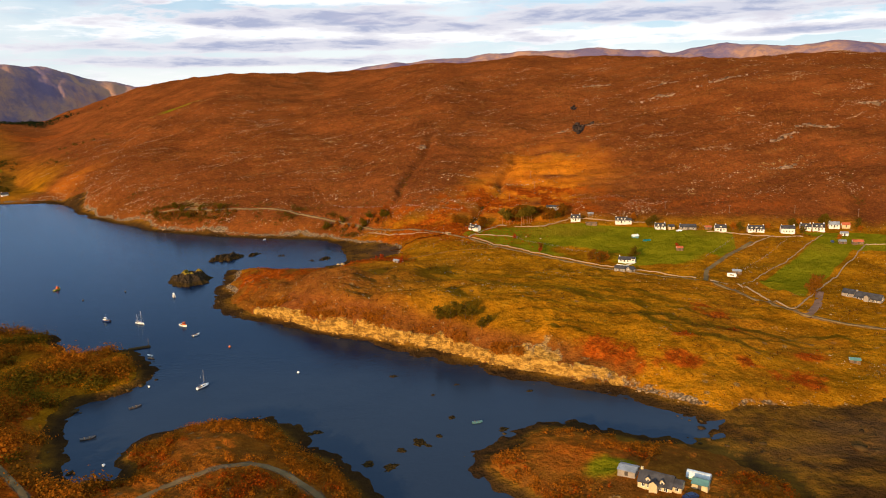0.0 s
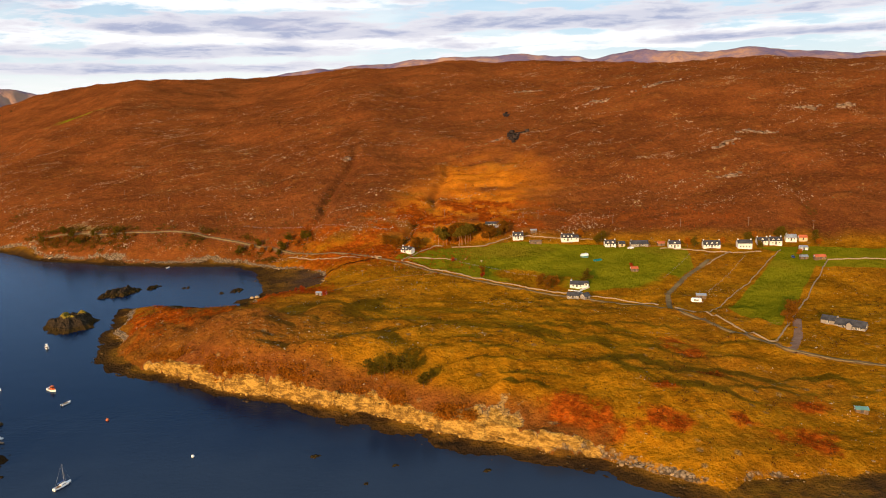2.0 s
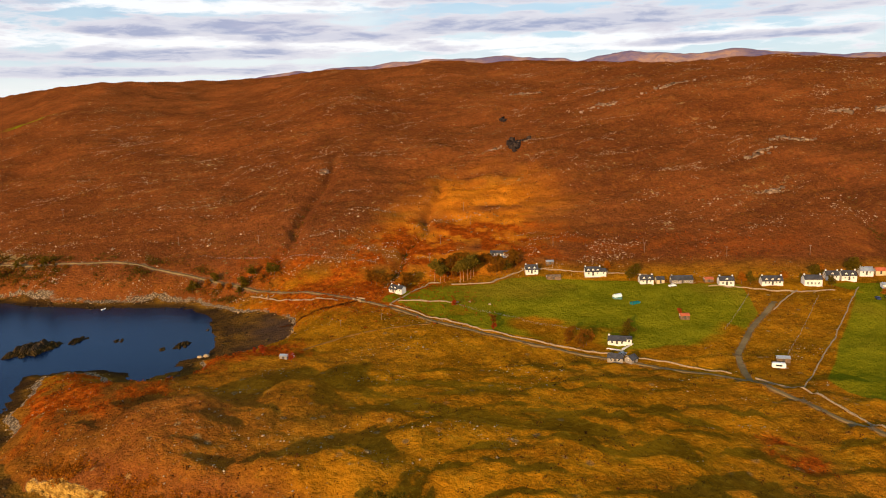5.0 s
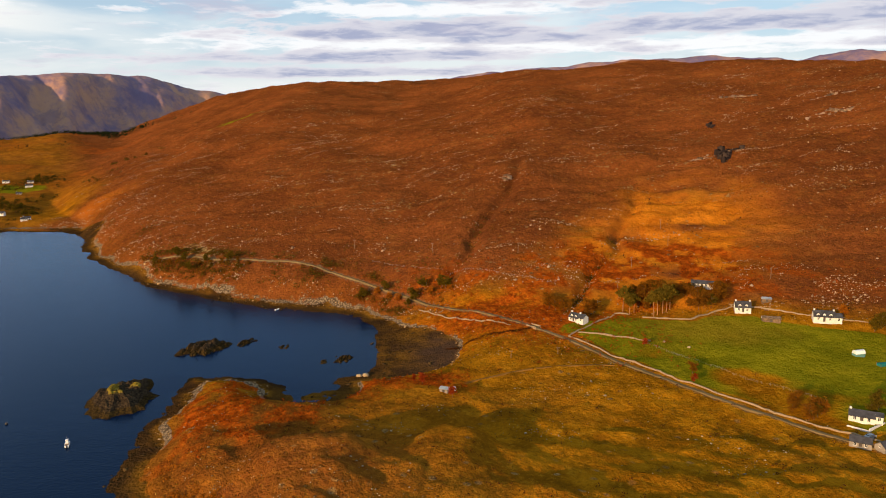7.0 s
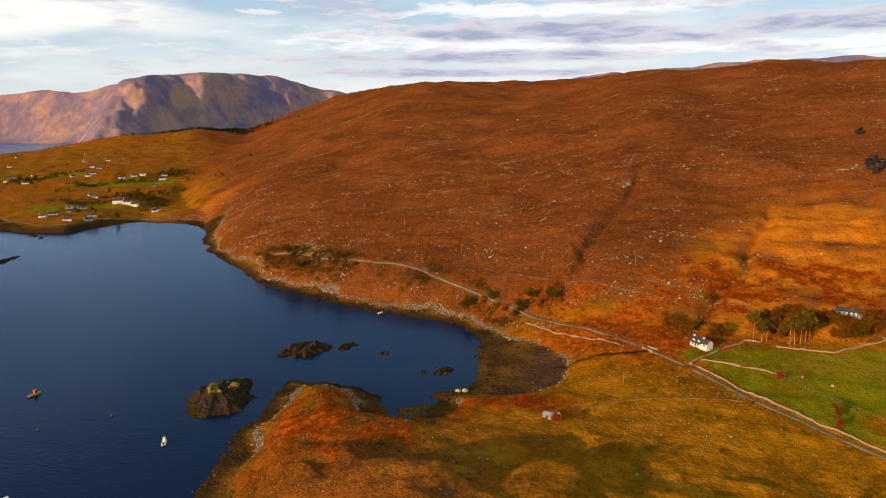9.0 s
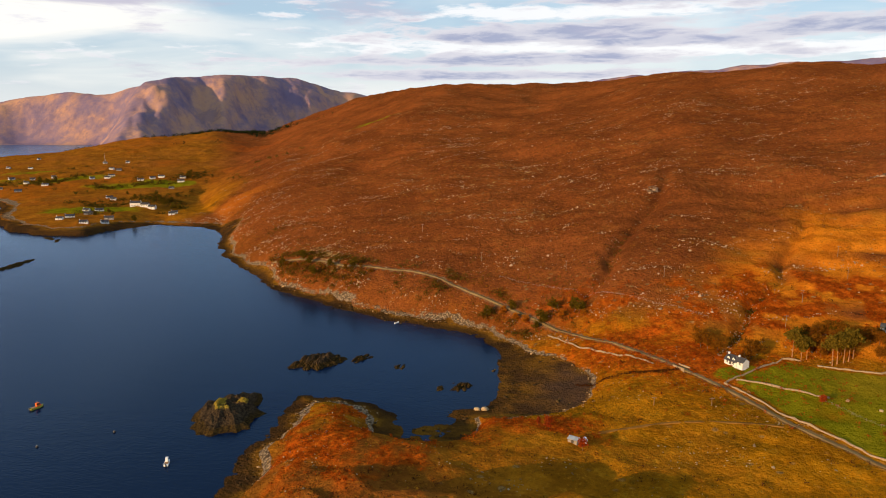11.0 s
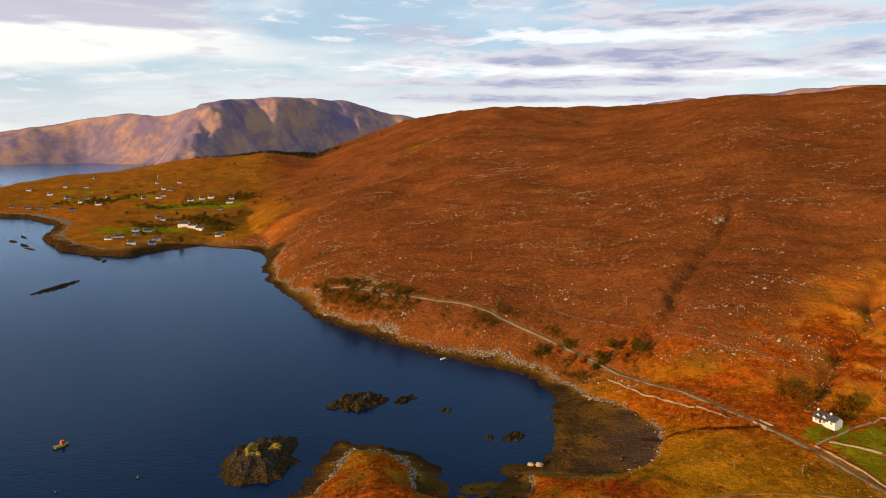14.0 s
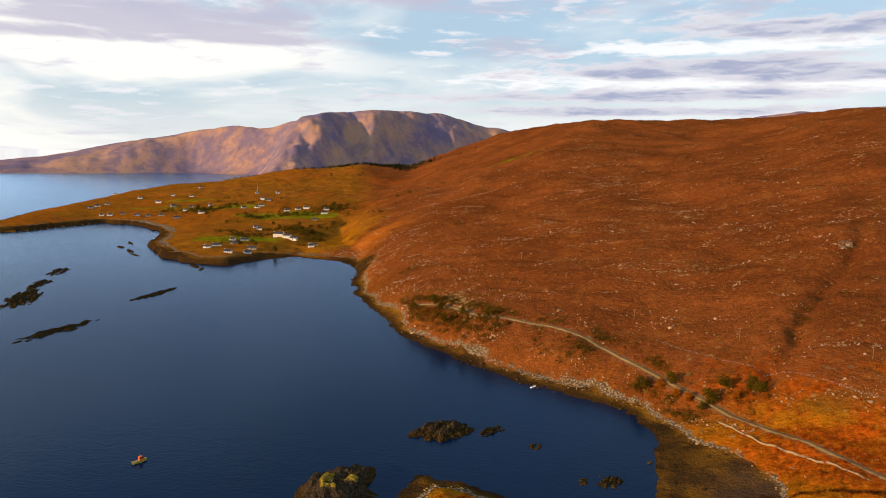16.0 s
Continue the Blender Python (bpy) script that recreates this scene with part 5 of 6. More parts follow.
# ---------------------------------------------------------------- islets and weedy rocks
def islet_material():
    k = Nodes("islet_rock")
    geo, sep = k.add("ShaderNodeNewGeometry"), k.add("ShaderNodeSeparateXYZ")
    k.link(geo.outputs["Position"], sep.inputs[0])
    mid, fine = k.noise(3.0, 5, 0.6), k.noise(0.7, 5, 0.65)
    rough_z = k.maths("ADD", sep.outputs["Z"], k.maths("MULTIPLY", k.maths("SUBTRACT", mid, 0.5), 2.6))
    wrack = k.mix(k.step(fine, 0.4, 0.65), (0.018, 0.012, 0.006), (0.070, 0.042, 0.012))
    stone = k.mix(k.step(fine, 0.4, 0.65), (0.018, 0.013, 0.009), (0.070, 0.048, 0.026))
    grass = k.mix(k.step(fine, 0.35, 0.65), (0.120, 0.085, 0.012), (0.250, 0.175, 0.025))
    col = k.mix(k.step(rough_z, 1.2, 2.4), wrack, stone)
    col = k.mix(k.step(k.maths("ADD", rough_z, k.maths("MULTIPLY", fine, 1.5)), 6.3, 6.9), col, grass)
    return k.finish(col, 0.85, k.maths("ADD", fine, k.maths("MULTIPLY", mid, 2.0)), 0.7, 0.5)


ISLET = islet_material()


def islet(x, y, rx, ry, turn, high, seed, label, name="rock_islet", category="islet", rough=0.5, lumps=0.0):
    """A low rock in the water: a ragged dome with cracks, its foot below the surface."""
    bm, n, rings = bmesh.new(), 44 if not lumps else 90, 13 if not lumps else 24
    rows = []
    for i in range(rings + 1):
        r = i / rings
        row = []
        for k in range(n):
            a = 2 * math.pi * k / n
            ca, sa = math.cos(a), math.sin(a)
            edge = 1 + 0.42 * noise.fractal(Vector((1.7 * ca + seed, 1.7 * sa, seed * 0.7)), 0.9, 2.0, 4)
            px, py = rx * r * edge * ca, ry * r * edge * sa
            lump = noise.fractal(Vector((px / (lumps or 0.35 * rx + 1.5), py / (2.2 * lumps or 0.35 * ry + 1.5), seed)), 0.9, 2.0, 4)
            pz = high * (1 - r ** 2.2) * (0.8 + rough * lump) + 0.25 * lump * high * (1 - r) - 0.8 * r ** 3 - 0.05
            row.append(bm.verts.new((px, py, pz)))
        rows.append(row)
    for a, b in zip(rows[:-1], rows[1:]):
        for k in range(n):
            bm.faces.new((a[k], b[k], b[(k + 1) % n], a[(k + 1) % n]))
    bmesh.ops.remove_doubles(bm, verts=list(bm.verts), dist=0.0005)
    bmesh.ops.recalc_face_normals(bm, faces=list(bm.faces))
    me = bpy.data.meshes.new(name)
    bm.to_mesh(me)
    bm.free()
    me.materials.append(ISLET)
    ob = new(name, me)
    ob.matrix_world = pose(x, y, 0.0, 0, 0, turn)
    return tagged(ob, label, category)


islet(-174, 457, 14.5, 20, 12, 6.2, 1.3, "dark rounded rock islet with a grassy yellow crown")
islet(-170, 524, 9.5, 17, -28, 2.6, 4.1, "low dark weed-skirted skerry of bare rock", rough=1.3, lumps=2.6)
islet(-153, 536, 4.2, 8, -20, 1.1, 7.9, "small low weed-covered skerry", rough=1.6, lumps=1.8)
islet(-131, 531, 4.5, 7, 10, 0.35, 9.2, "weed just breaking the surface", "weed_patch", "seaweed", 1.8, 1.5)
islet(-95, 516, 5.0, 7.5, -10, 1.0, 3.3, "small weedy rocks in the lagoon", rough=1.8, lumps=1.6)
islet(-103, 511, 2.4, 4, 10, 0.6, 5.7, "small weedy rock in the lagoon")
islet(-470, 538, 8, 38, 14, 0.9, 2.2, "long low skerry of dark weedy rock", rough=1.9, lumps=3.4)
islet(-590, 583, 13, 44, 48, 1.3, 6.4, "broad low skerry with dark grass and weed", rough=1.9, lumps=3.4)
islet(-640, 625, 8, 34, 40, 0.9, 8.3, "low dark reef of weedy rock", rough=1.9, lumps=3.4)
islet(-690, 672, 9, 36, 44, 0.8, 8.9, "low dark reef off the village shore", rough=1.9, lumps=3.4)
islet(-520, 650, 7, 33, 18, 0.9, 5.1, "long narrow skerry of dark rock", rough=1.9, lumps=3.4)
islet(-545, 505, 3, 14, 20, 0.6, 4.4, "thin reef of weedy rock", rough=1.9, lumps=3.4)
for k, (ix, iy, a, b, tn) in enumerate(((-800, 818, 5, 26, 60), (-760, 802, 5, 22, 62), (-730, 786, 4, 20, 70), (-610, 768, 5, 20, 62), (-825, 850, 4, 24, 60), (-590, 760, 3, 14, 40))):
    islet(ix, iy, a, b, tn, 0.8, 11.0 + k, "thin dark reef running out from the shore", "reef", "reef")
for k, (ix, iy, a, b) in enumerate(((-24.8, 279, 3.0, 2.4), (1.2, 269, 2.2, 1.8), (-11, 219, 4.0, 6.5), (-17, 214, 3.2, 3.0), (-1, 238, 4.0, 2.4), (-49, 228, 3.4, 6), (17, 228.5, 3.0, 4), (-20, 203, 3.4, 5), (-144, 303, 2.4, 2), (-5, 224, 2, 2.4), (-27, 205, 3, 4), (30, 262, 3, 2), (-8, 259, 1.6, 1.4))):
    islet(ix, iy, a, b, 20 * k, 0.28, 21.0 + k, "brown kelp patch at the water's surface", "weed_patch", "seaweed", 0.9)


# ---------------------------------------------------------------- boats
def hull_mesh(length, beam, depth, mat, sheer=0.25, transom=0.7):
    """A round-bilged hull with a pointed bow and a flat stern, deck closed over it."""
    bm, rows, n = bmesh.new(), [], 9
    for i in range(13):
        u = i / 12
        half = beam / 2 * (transom + (1 - transom) * math.sin(min(u / 0.55, 1) * math.pi / 2)) * (1 - max(0, (u - 0.55) / 0.45) ** 2.3)
        top = depth * 0.55 + sheer * depth * (2 * u - 0.9) ** 2
        keel = -depth * 0.45 * (1 - max(0, (u - 0.75) / 0.25) ** 2)
        row = []
        for k in range(n):
            a = math.pi * k / (n - 1)
            row.append(bm.verts.new((length * (u - 0.5), -max(half, 0.02) * math.cos(a) * (1 if k in (0, n - 1) else 0.97), top + (keel - top) * math.sin(a) ** 0.7)))
        rows.append(row)
    for a, b in zip(rows[:-1], rows[1:]):
        for k in range(n - 1):
            bm.faces.new((a[k], b[k], b[k + 1], a[k + 1]))
        bm.faces.new((a[0], a[-1], b[-1], b[0]))
    bm.faces.new(rows[0])
    bmesh.ops.recalc_face_normals(bm, faces=list(bm.faces))
    return bm


def bevelled(*a, r=0.1):
    bm = box_bm(*a)
    bmesh.ops.bevel(bm, geom=list(bm.edges), offset=r, segments=2, affect="EDGES")
    return bm


def sailboat(x, y, turn, length, masts, label):
    own = thing("sailing_yacht", x, y, 0.0, turn, label, "sailing boat", "moored boats")
    beam, depth = length * 0.31, length * 0.17
    part("hull", hull_mesh(length, beam, depth, GELCOAT), GELCOAT, own)
    dk = depth * 0.62
    part("boot_stripe", hull_mesh(length * 0.985, beam * 1.015, depth * 0.42, NAVY), NAVY, own, "dark stripe at the waterline")
    part("cabin", bevelled(-length * 0.12, length * 0.20, -beam * 0.26, beam * 0.26, dk - 0.15, dk + 0.45), GELCOAT, own)
    part("cockpit", bevelled(-length * 0.40, -length * 0.14, -beam * 0.25, beam * 0.25, dk - 0.1, dk + 0.12, r=0.04), TEAK, own)
    part("cabin_window", box_bm(-length * 0.06, length * 0.14, -beam * 0.27, beam * 0.27, dk + 0.12, dk + 0.3), GLASS, own)
    for k, (mx, mh) in enumerate(masts):
        m = part("mast", add_tube(bmesh.new(), (mx, 0, dk - 0.1), (mx, 0, dk + mh), 0.09, 0.06, 8), ALLOY, own)
        part("boom", add_tube(bmesh.new(), (mx, 0, dk + 1.1), (mx - mh * 0.36, 0, dk + 1.05), 0.06, 0.05, 6), ALLOY, m)
        part("furled_sail", add_tube(bmesh.new(), (mx - 0.1, 0, dk + 1.26), (mx - mh * 0.34, 0, dk + 1.2), 0.16, 0.10, 8), SAILBAG, m)
        bm = bmesh.new()
        for ex in (length * 0.48 if k == 0 else mx + 1.0, -length * 0.47):
            add_tube(bm, (mx, 0, dk + mh), (ex, 0, dk), 0.015, 0.015, 4)
        for sy in (-1, 1):
            add_tube(bm, (mx, 0, dk + mh * 0.95), (mx, sy * beam * 0.46, dk), 0.015, 0.015, 4)
        part("rigging", bm, ALLOY, m)
    return own


def motorboat(x, y, turn, length, hullpaint, toppaint, label, wheelhouse=True):
    own = thing("motor_boat", x, y, 0.0, turn, label, "motor boat", "moored boats")
    beam, depth = length * 0.36, length * 0.20
    part("hull", hull_mesh(length, beam, depth, hullpaint, 0.3, 0.85), hullpaint, own)
    dk = depth * 0.62
    part("deck", bevelled(-length * 0.44, length * 0.22, -beam * 0.40, beam * 0.40, dk - 0.12, dk + 0.05, r=0.03), TEAK, own)
    if wheelhouse:
        part("wheelhouse", bevelled(-length * 0.05, length * 0.2, -beam * 0.30, beam * 0.30, dk, dk + 1.5), toppaint, own)
        part("wheelhouse_window", box_bm(-length * 0.03, length * 0.205, -beam * 0.305, beam * 0.305, dk + 0.8, dk + 1.25), GLASS, own)
        part("foredeck", bevelled(length * 0.18, length * 0.36, -beam * 0.22, beam * 0.22, dk - 0.1, dk + 0.35), toppaint, own)
        part("aerial", add_tube(bmesh.new(), (0, 0, dk + 1.4), (0, 0, dk + 2.8), 0.03, 0.02, 5), ALLOY, own)
    part("engine", bevelled(-length * 0.55, -length * 0.46, -0.22, 0.22, -0.1, dk + 0.35, r=0.06), DOOR, own)
    return own


def dinghy(x, y, turn, length, paint, label, z=0.0):
    own = thing("rowing_boat", x, y, z, turn, label, "rowing boat", "small boats")
    part("hull", hull_mesh(length, length * 0.38, length * 0.16, paint, 0.3, 0.7), paint, own)
    for u in (-0.22, 0.08):
        part("thwart", box_bm(length * u - 0.12, length * u + 0.12, -length * 0.15, length * 0.15, length * 0.10, length * 0.115), TEAK, own)
    return own


def buoy(x, y, r, mat, label):
    own = thing("mooring_buoy", x, y, 0.0, 0, label, "buoy", "mooring buoys")
    bm = bmesh.new()
    bmesh.ops.create_uvsphere(bm, u_segments=14, v_segments=9, radius=r)
    bmesh.ops.translate(bm, verts=list(bm.verts), vec=(0, 0, r * 0.4))
    part("float", bm, mat, own)
    part("ring", add_tube(bmesh.new(), (0, 0, r * 1.35), (0, 0, r * 1.75), 0.06, 0.04, 6), TIN, own)


sailboat(-102, 271, 62, 6.2, ((0.7, 6.6),), "white single-masted yacht at its mooring")
sailboat(-166, 360, -28, 6.4, ((1.1, 6.4), (-2.0, 4.3)), "white two-masted yacht at its mooring")
motorboat(-141, 355, -35, 5.6, GELCOAT, ORANGE, "white work boat with an orange wheelhouse")
motorboat(-187, 366, 160, 5.6, NAVY, GELCOAT, "navy hulled boat with a white cabin")
motorboat(-169, 415, 120, 4.8, GELCOAT, GELCOAT, "small white cabin cruiser at its mooring")
motorboat(-252.5, 437, 80, 5.6, YELLOW, ORANGE, "ochre fishing boat with a rusty wheelhouse")
motorboat(-128.7, 339, 60, 4.2, GELCOAT, GELCOAT, "small white open launch at its mooring", False)
dinghy(-140, 310, 150, 3.6, GELCOAT, "small pale rowing boat near the jetty")
dinghy(-138, 306, 160, 3.4, TEAK, "small brown rowing boat near the jetty")
dinghy(-121.4, 252, 40, 4.6, DOOR, "dark rowing boat in the shallow bay")
dinghy(-126.5, 226, 30, 5.2, DOOR, "long dark rowing boat in the shallow bay")
dinghy(8.3, 234, 15, 3.8, GREENROOF, "small green rowing boat on the water")
dinghy(-161, 600, 70, 3.8, GELCOAT, "small white rowing boat off the shingle shore")
dinghy(-33, 458, 100, 4.2, GELCOAT, "white rowing boat drawn up by the shed", ground_z(-33, 458) + 0.3)
buoy(-66, 285, 0.55, GELCOAT, "round white mooring buoy")
buoy(-205, 429, 0.55, DOOR, "round dark mooring buoy")
buoy(-112, 207, 0.5, GELCOAT, "round white mooring buoy")
buoy(-124.5, 272, 0.5, GELCOAT, "round white mooring buoy")
buoy(-222, 410, 0.5, DOOR, "round dark mooring buoy")
buoy(-106, 320, 0.6, REDROOF, "round red mooring buoy")

jetty = thing("stone_jetty", -152, 319, 0.0, 28, "low dark stone jetty with a pole", "jetty")
part("pier", bevelled(-2, 8, -1.3, 1.3, -1.2, 0.55, r=0.3), WRACKROCK, jetty)
part("pole", add_tube(bmesh.new(), (7.2, 0, 0.3), (7.2, 0, 4.6), 0.09, 0.06, 6), POLE, jetty)


# ---------------------------------------------------------------- trees and scrub
def leaf_cloud(rng, centres, per, spread, size):
    """Many small leaf sprays, turned at random, round the given centres."""
    verts, faces = [], []
    for c in centres:
        for _ in range(per):
            p = Vector(c) + Vector((rng.gauss(0, spread), rng.gauss(0, spread), rng.gauss(0, spread * 0.75)))
            t = Euler((rng.uniform(0, 6.3), rng.uniform(0, 6.3), rng.uniform(0, 6.3))).to_matrix()
            s = size * rng.uniform(0.6, 1.4)
            k = len(verts)
            verts += [p + t @ Vector(q) * s for q in ((-0.6, -0.4, 0), (0.5, -0.5, 0.12), (0.75, 0.35, -0.1), (-0.3, 0.6, 0.1))]
            faces.append((k, k + 1, k + 2, k + 3))
    return verts, faces


def tree_proto(kind, seed, high, leaves, bark, label):
    rng = random.Random(seed)
    own = thing("pine_tree" if kind == "pine" else "tree", 0, 0, 0, 0, label, "tree")
    bm = bmesh.new()
    lean = (rng.uniform(-0.04, 0.04) * high, rng.uniform(-0.04, 0.04) * high)
    bole = 0.55 if kind == "pine" else 0.3
    add_tube(bm, (0, 0, -0.5), (lean[0] * 0.5, lean[1] * 0.5, high * bole), 0.035 * high * 0.55, 0.02 * high * 0.55, 8)
    add_tube(bm, (lean[0] * 0.5, lean[1] * 0.5, high * bole), (lean[0], lean[1], high * 0.9), 0.02 * high * 0.55, 0.006 * high, 7)
    ends = []
    for k in range(13 if kind == "pine" else 16):
        h = high * (rng.uniform(0.55, 0.92) if kind == "pine" else rng.uniform(0.25, 0.85))
        a, reach = rng.uniform(0, 6.283), high * (rng.uniform(0.14, 0.26) if kind == "pine" else rng.uniform(0.16, 0.36))
        e = (lean[0] * h / high + math.cos(a) * reach, lean[1] * h / high + math.sin(a) * reach, h + high * rng.uniform(0.02, 0.14))
        add_tube(bm, (lean[0] * h / high, lean[1] * h / high, h), e, 0.009 * high, 0.003 * high, 5)
        ends.append(e)
        mid = tuple(0.55 * q + 0.45 * w for q, w in zip(e, (0, 0, h)))
        ends.append(mid)
    part("trunk", bm, bark, own)
    v, f = leaf_cloud(rng, ends + [(lean[0], lean[1], high * 0.95)], 24 if kind == "pine" else 26, high * (0.055 if kind == "pine" else 0.085), high * 0.05)
    part("crown", mesh_of("crown", v, f, leaves), None, own)
    return own


def place_tree(proto, used, x, y, scale, turn, label=None):
    z = ground_z(x, y)
    m = pose(x, y, z, 0, 0, turn) @ Matrix.Scale(scale, 4)
    if proto.name in used:
        ob = copy_thing(proto, m)
        ob.scale = (scale, scale, scale)
    else:
        used.add(proto.name)
        ob = proto
        ob.matrix_world = m
    if label:
        tagged(ob, label)
    return ob


used = set()
rng_t = random.Random(5)
pines = [tree_proto("pine", 31 + k, 13.0, PINE, PINEBARK, "tall Scots pine with a bare reddish trunk") for k in range(3)]
for k, (px, py) in enumerate(((55, 547), (57, 548.5), (59.5, 549.5), (61.5, 551), (43.5, 548), (46, 551), (40.5, 551.5), (63.5, 553))):
    place_tree(pines[k % 3], used, px, py, rng_t.uniform(0.8, 1.05) * (0.7 if k in (4, 5, 9) else 1), rng_t.uniform(0, 360))
brown = [tree_proto("leaf", 51 + k, 6.5, BROWNLEAF, BARK, "brown autumn birch in the shelter copse") for k in range(2)]
olive = [tree_proto("leaf", 61 + k, 6.5, OLIVE, BARK, "dark olive-green bushy tree") for k in range(2)]
rust = [tree_proto("leaf", 71 + k, 5.0, RUSTLEAF, BARK, "rust-orange autumn tree") for k in range(2)]
red = [tree_proto("leaf", 81, 3.4, REDLEAF, BARK, "small red-leaved rowan")]
for k in range(40):
    place_tree((brown, olive)[k % 4 == 0][k % 2], used, 45 + 46 * rng_t.random(), 552 + 18 * rng_t.random(), rng_t.uniform(0.75, 1.25), rng_t.uniform(0, 360))
for protos, label, spots in (
    (olive, "dark green bush beside the shore road", ((-108, 604), (-94, 606), (-77, 588), (-74, 590), (-55, 592), (-58, 596), (-70, 597))),
    (rust, "rust-orange tree beside the shore road", ((-90, 598), (-84, 594), (-99, 605), (-52, 588), (-64, 590))),
    (brown, "bare brown bush under the hill road", ((-292, 684), (-280, 676), (-268, 668), (-261, 665), (-250, 662), (-241, 660), (-231, 657), (-222, 656), (-210, 656), (-200, 650), (-300, 690), (-276, 668))),
    (olive, "dark olive bush under the hill road", ((-286, 680), (-256, 668), (-236, 662), (-216, 656), (-246, 656), (-266, 676))),
    (brown, "leafless bush near the white cottage", ((11, 548), (7, 550), (24, 545), (26, 548), (4, 553), (61.7, 484))),
    (red, "small red rowan by the road dyke", ((60.4, 474), (46, 510), (153, 474), (-51, 469), (-47, 466), (-33, 452))),
    (olive, "dark green garden tree beside the houses", ((208, 506), (245, 505), (268, 510), (270, 508), (288, 498), (292, 505), (148, 527), (152, 530), (116, 452), (96, 448), (120, 455), (247, 494))),
    (rust, "golden garden tree beside the houses", ((204, 508), (228, 508), (252, 512), (100, 452), (141, 544), (285, 490), (262, 474))),
    (brown, "bare brown tree by the field road", ((94, 447), (98, 450), (90, 452), (92, 455), (196, 372), (200, 378), (193, 369), (188, 362))),
    (olive, "dark gorse thicket above the rock face", ((-1, 314), (2, 316), (6, 313), (13, 305), (16, 306), (-6, 318), (9, 312))),
    (olive, "dark green tree in the village", ((-640, 975), (-655, 985), (-670, 990), (-690, 1000), (-620, 965), (-720, 1010), (-605, 958), (-760, 1040), (-790, 1210), (-770, 1190), (-1000, 1110), (-985, 1125), (-970, 1095), (-800, 1230), (-690, 1020), (-660, 1010), (-710, 1040), (-640, 880), (-625, 870), (-600, 875))),
):
    for k, (px, py) in enumerate(spots):
        far = 1.5 if px < -500 else 1.35 if 'garden' in label else (0.8 if protos is brown and px < -190 else 1.3)
        place_tree(protos[k % len(protos)], used, px, py, rng_t.uniform(0.55, 1.0) * far, rng_t.uniform(0, 360), label)


def scrub(name, spots, sizes, mat, label, category, seed, per=9, leaf=1.0, kind="stuff"):
    """Low growth nobody could count: sprays of leaves round each root, joined."""
    rng = np.random.default_rng(seed)
    spots, sizes = np.asarray(spots, float), np.asarray(sizes, float)
    n = len(spots)
    c = np.repeat(spots, per, axis=0) + rng.normal(0, 1, (n * per, 3)) * np.repeat(sizes, per)[:, None] * np.array([0.42, 0.42, 0.30])
    c[:, 2] += np.repeat(sizes, per) * 0.35
    s = np.repeat(sizes, per) * rng.uniform(0.10, 0.21, n * per) * leaf
    # leaves face outwards from the root, each a little its own way
    face = (c - np.repeat(spots, per, axis=0)) / np.repeat(sizes, per)[:, None] * 1.4 + rng.normal(0, 0.42, (n * per, 3)) + np.array([0, 0, 0.25])
    face /= np.linalg.norm(face, axis=1)[:, None]
    a = np.cross(face, rng.normal(0, 1, (n * per, 3)))
    a /= np.linalg.norm(a, axis=1)[:, None]
    b = np.cross(face, a)
    a, b = a * s[:, None], b * s[:, None]
    quad = np.stack([c - a - 0.6 * b, c + a - 0.7 * b, c + 0.8 * a + b, c - 0.7 * a + 0.8 * b], 1).reshape(-1, 3)
    me = bpy.data.meshes.new(name)
    me.vertices.add(len(quad))
    me.vertices.foreach_set("co", quad.astype(np.float32).ravel())
    me.loops.add(len(quad))
    me.loops.foreach_set("vertex_index", np.arange(len(quad), dtype=np.int32))
    me.polygons.add(len(quad) // 4)
    me.polygons.foreach_set("loop_start", np.arange(0, len(quad), 4, dtype=np.int32))
    me.update(calc_edges=True)
    me.materials.append(mat)
    return tagged(new(name, me), label, category, kind=kind)


def sown(seed, n, x0, x1, y0, y1, keep):
    """Random spots on the ground in a stretch of the plan, kept where keep(x, y, z, masks) exceeds a random draw."""
    rng = np.random.default_rng(seed)
    x, y = rng.uniform(x0, x1, n), rng.uniform(y0, y1, n)
    z, m = height(x, y)
    ok = keep(x, y, z, m) > rng.uniform(0, 1, n)
    return np.stack([x, y, z], 1)[ok], rng


# woodland of the near shores
spots, rng = sown(401, 1700, -260, -100, 150, 350, lambda x, y, z, m: (m["inland"] > 1.0) * np.clip(0.75 + 1.4 * fbm(x / 18, y / 18, 411, 2), 0, 1) * (np.abs(line_distance(x, y, NEAR_TRACK)) > 4) * (np.abs(line_distance(x, y, WEST_TRACK)) > 3.5))
kinds = 0.5 + 0.25 * rng.uniform(-1, 1, len(spots)) + 1.5 * fbm(spots[:, 0] / 26, spots[:, 1] / 26, 412, 2)
for name, pick, mat, label in (("olive_wood", kinds < 0.26, OLIVE, "olive-green scrub wood on the near shore"), ("brown_wood", (kinds >= 0.26) & (kinds < 0.66), BROWNLEAF, "brown autumn scrub wood on the near shore"), ("rust_wood", kinds >= 0.66, RUSTLEAF, "rust-coloured birch wood on the near shore")):
    scrub(name, spots[pick], rng.uniform(2.8, 5.4, pick.sum()), mat, label, "wood", 402, 170, 0.42)
spots, rng = sown(405, 5600, -105, -15, 130, 245, lambda x, y, z, m: (m["inland"] > 0.6) * np.clip(0.12 + 1.6 * fbm(x / 16, y / 16, 413, 2) + 0.8 * smooth(16, 5, m["inland"]), 0, 1) * (np.abs(line_distance(x, y, NEAR_TRACK)) > 3.0))
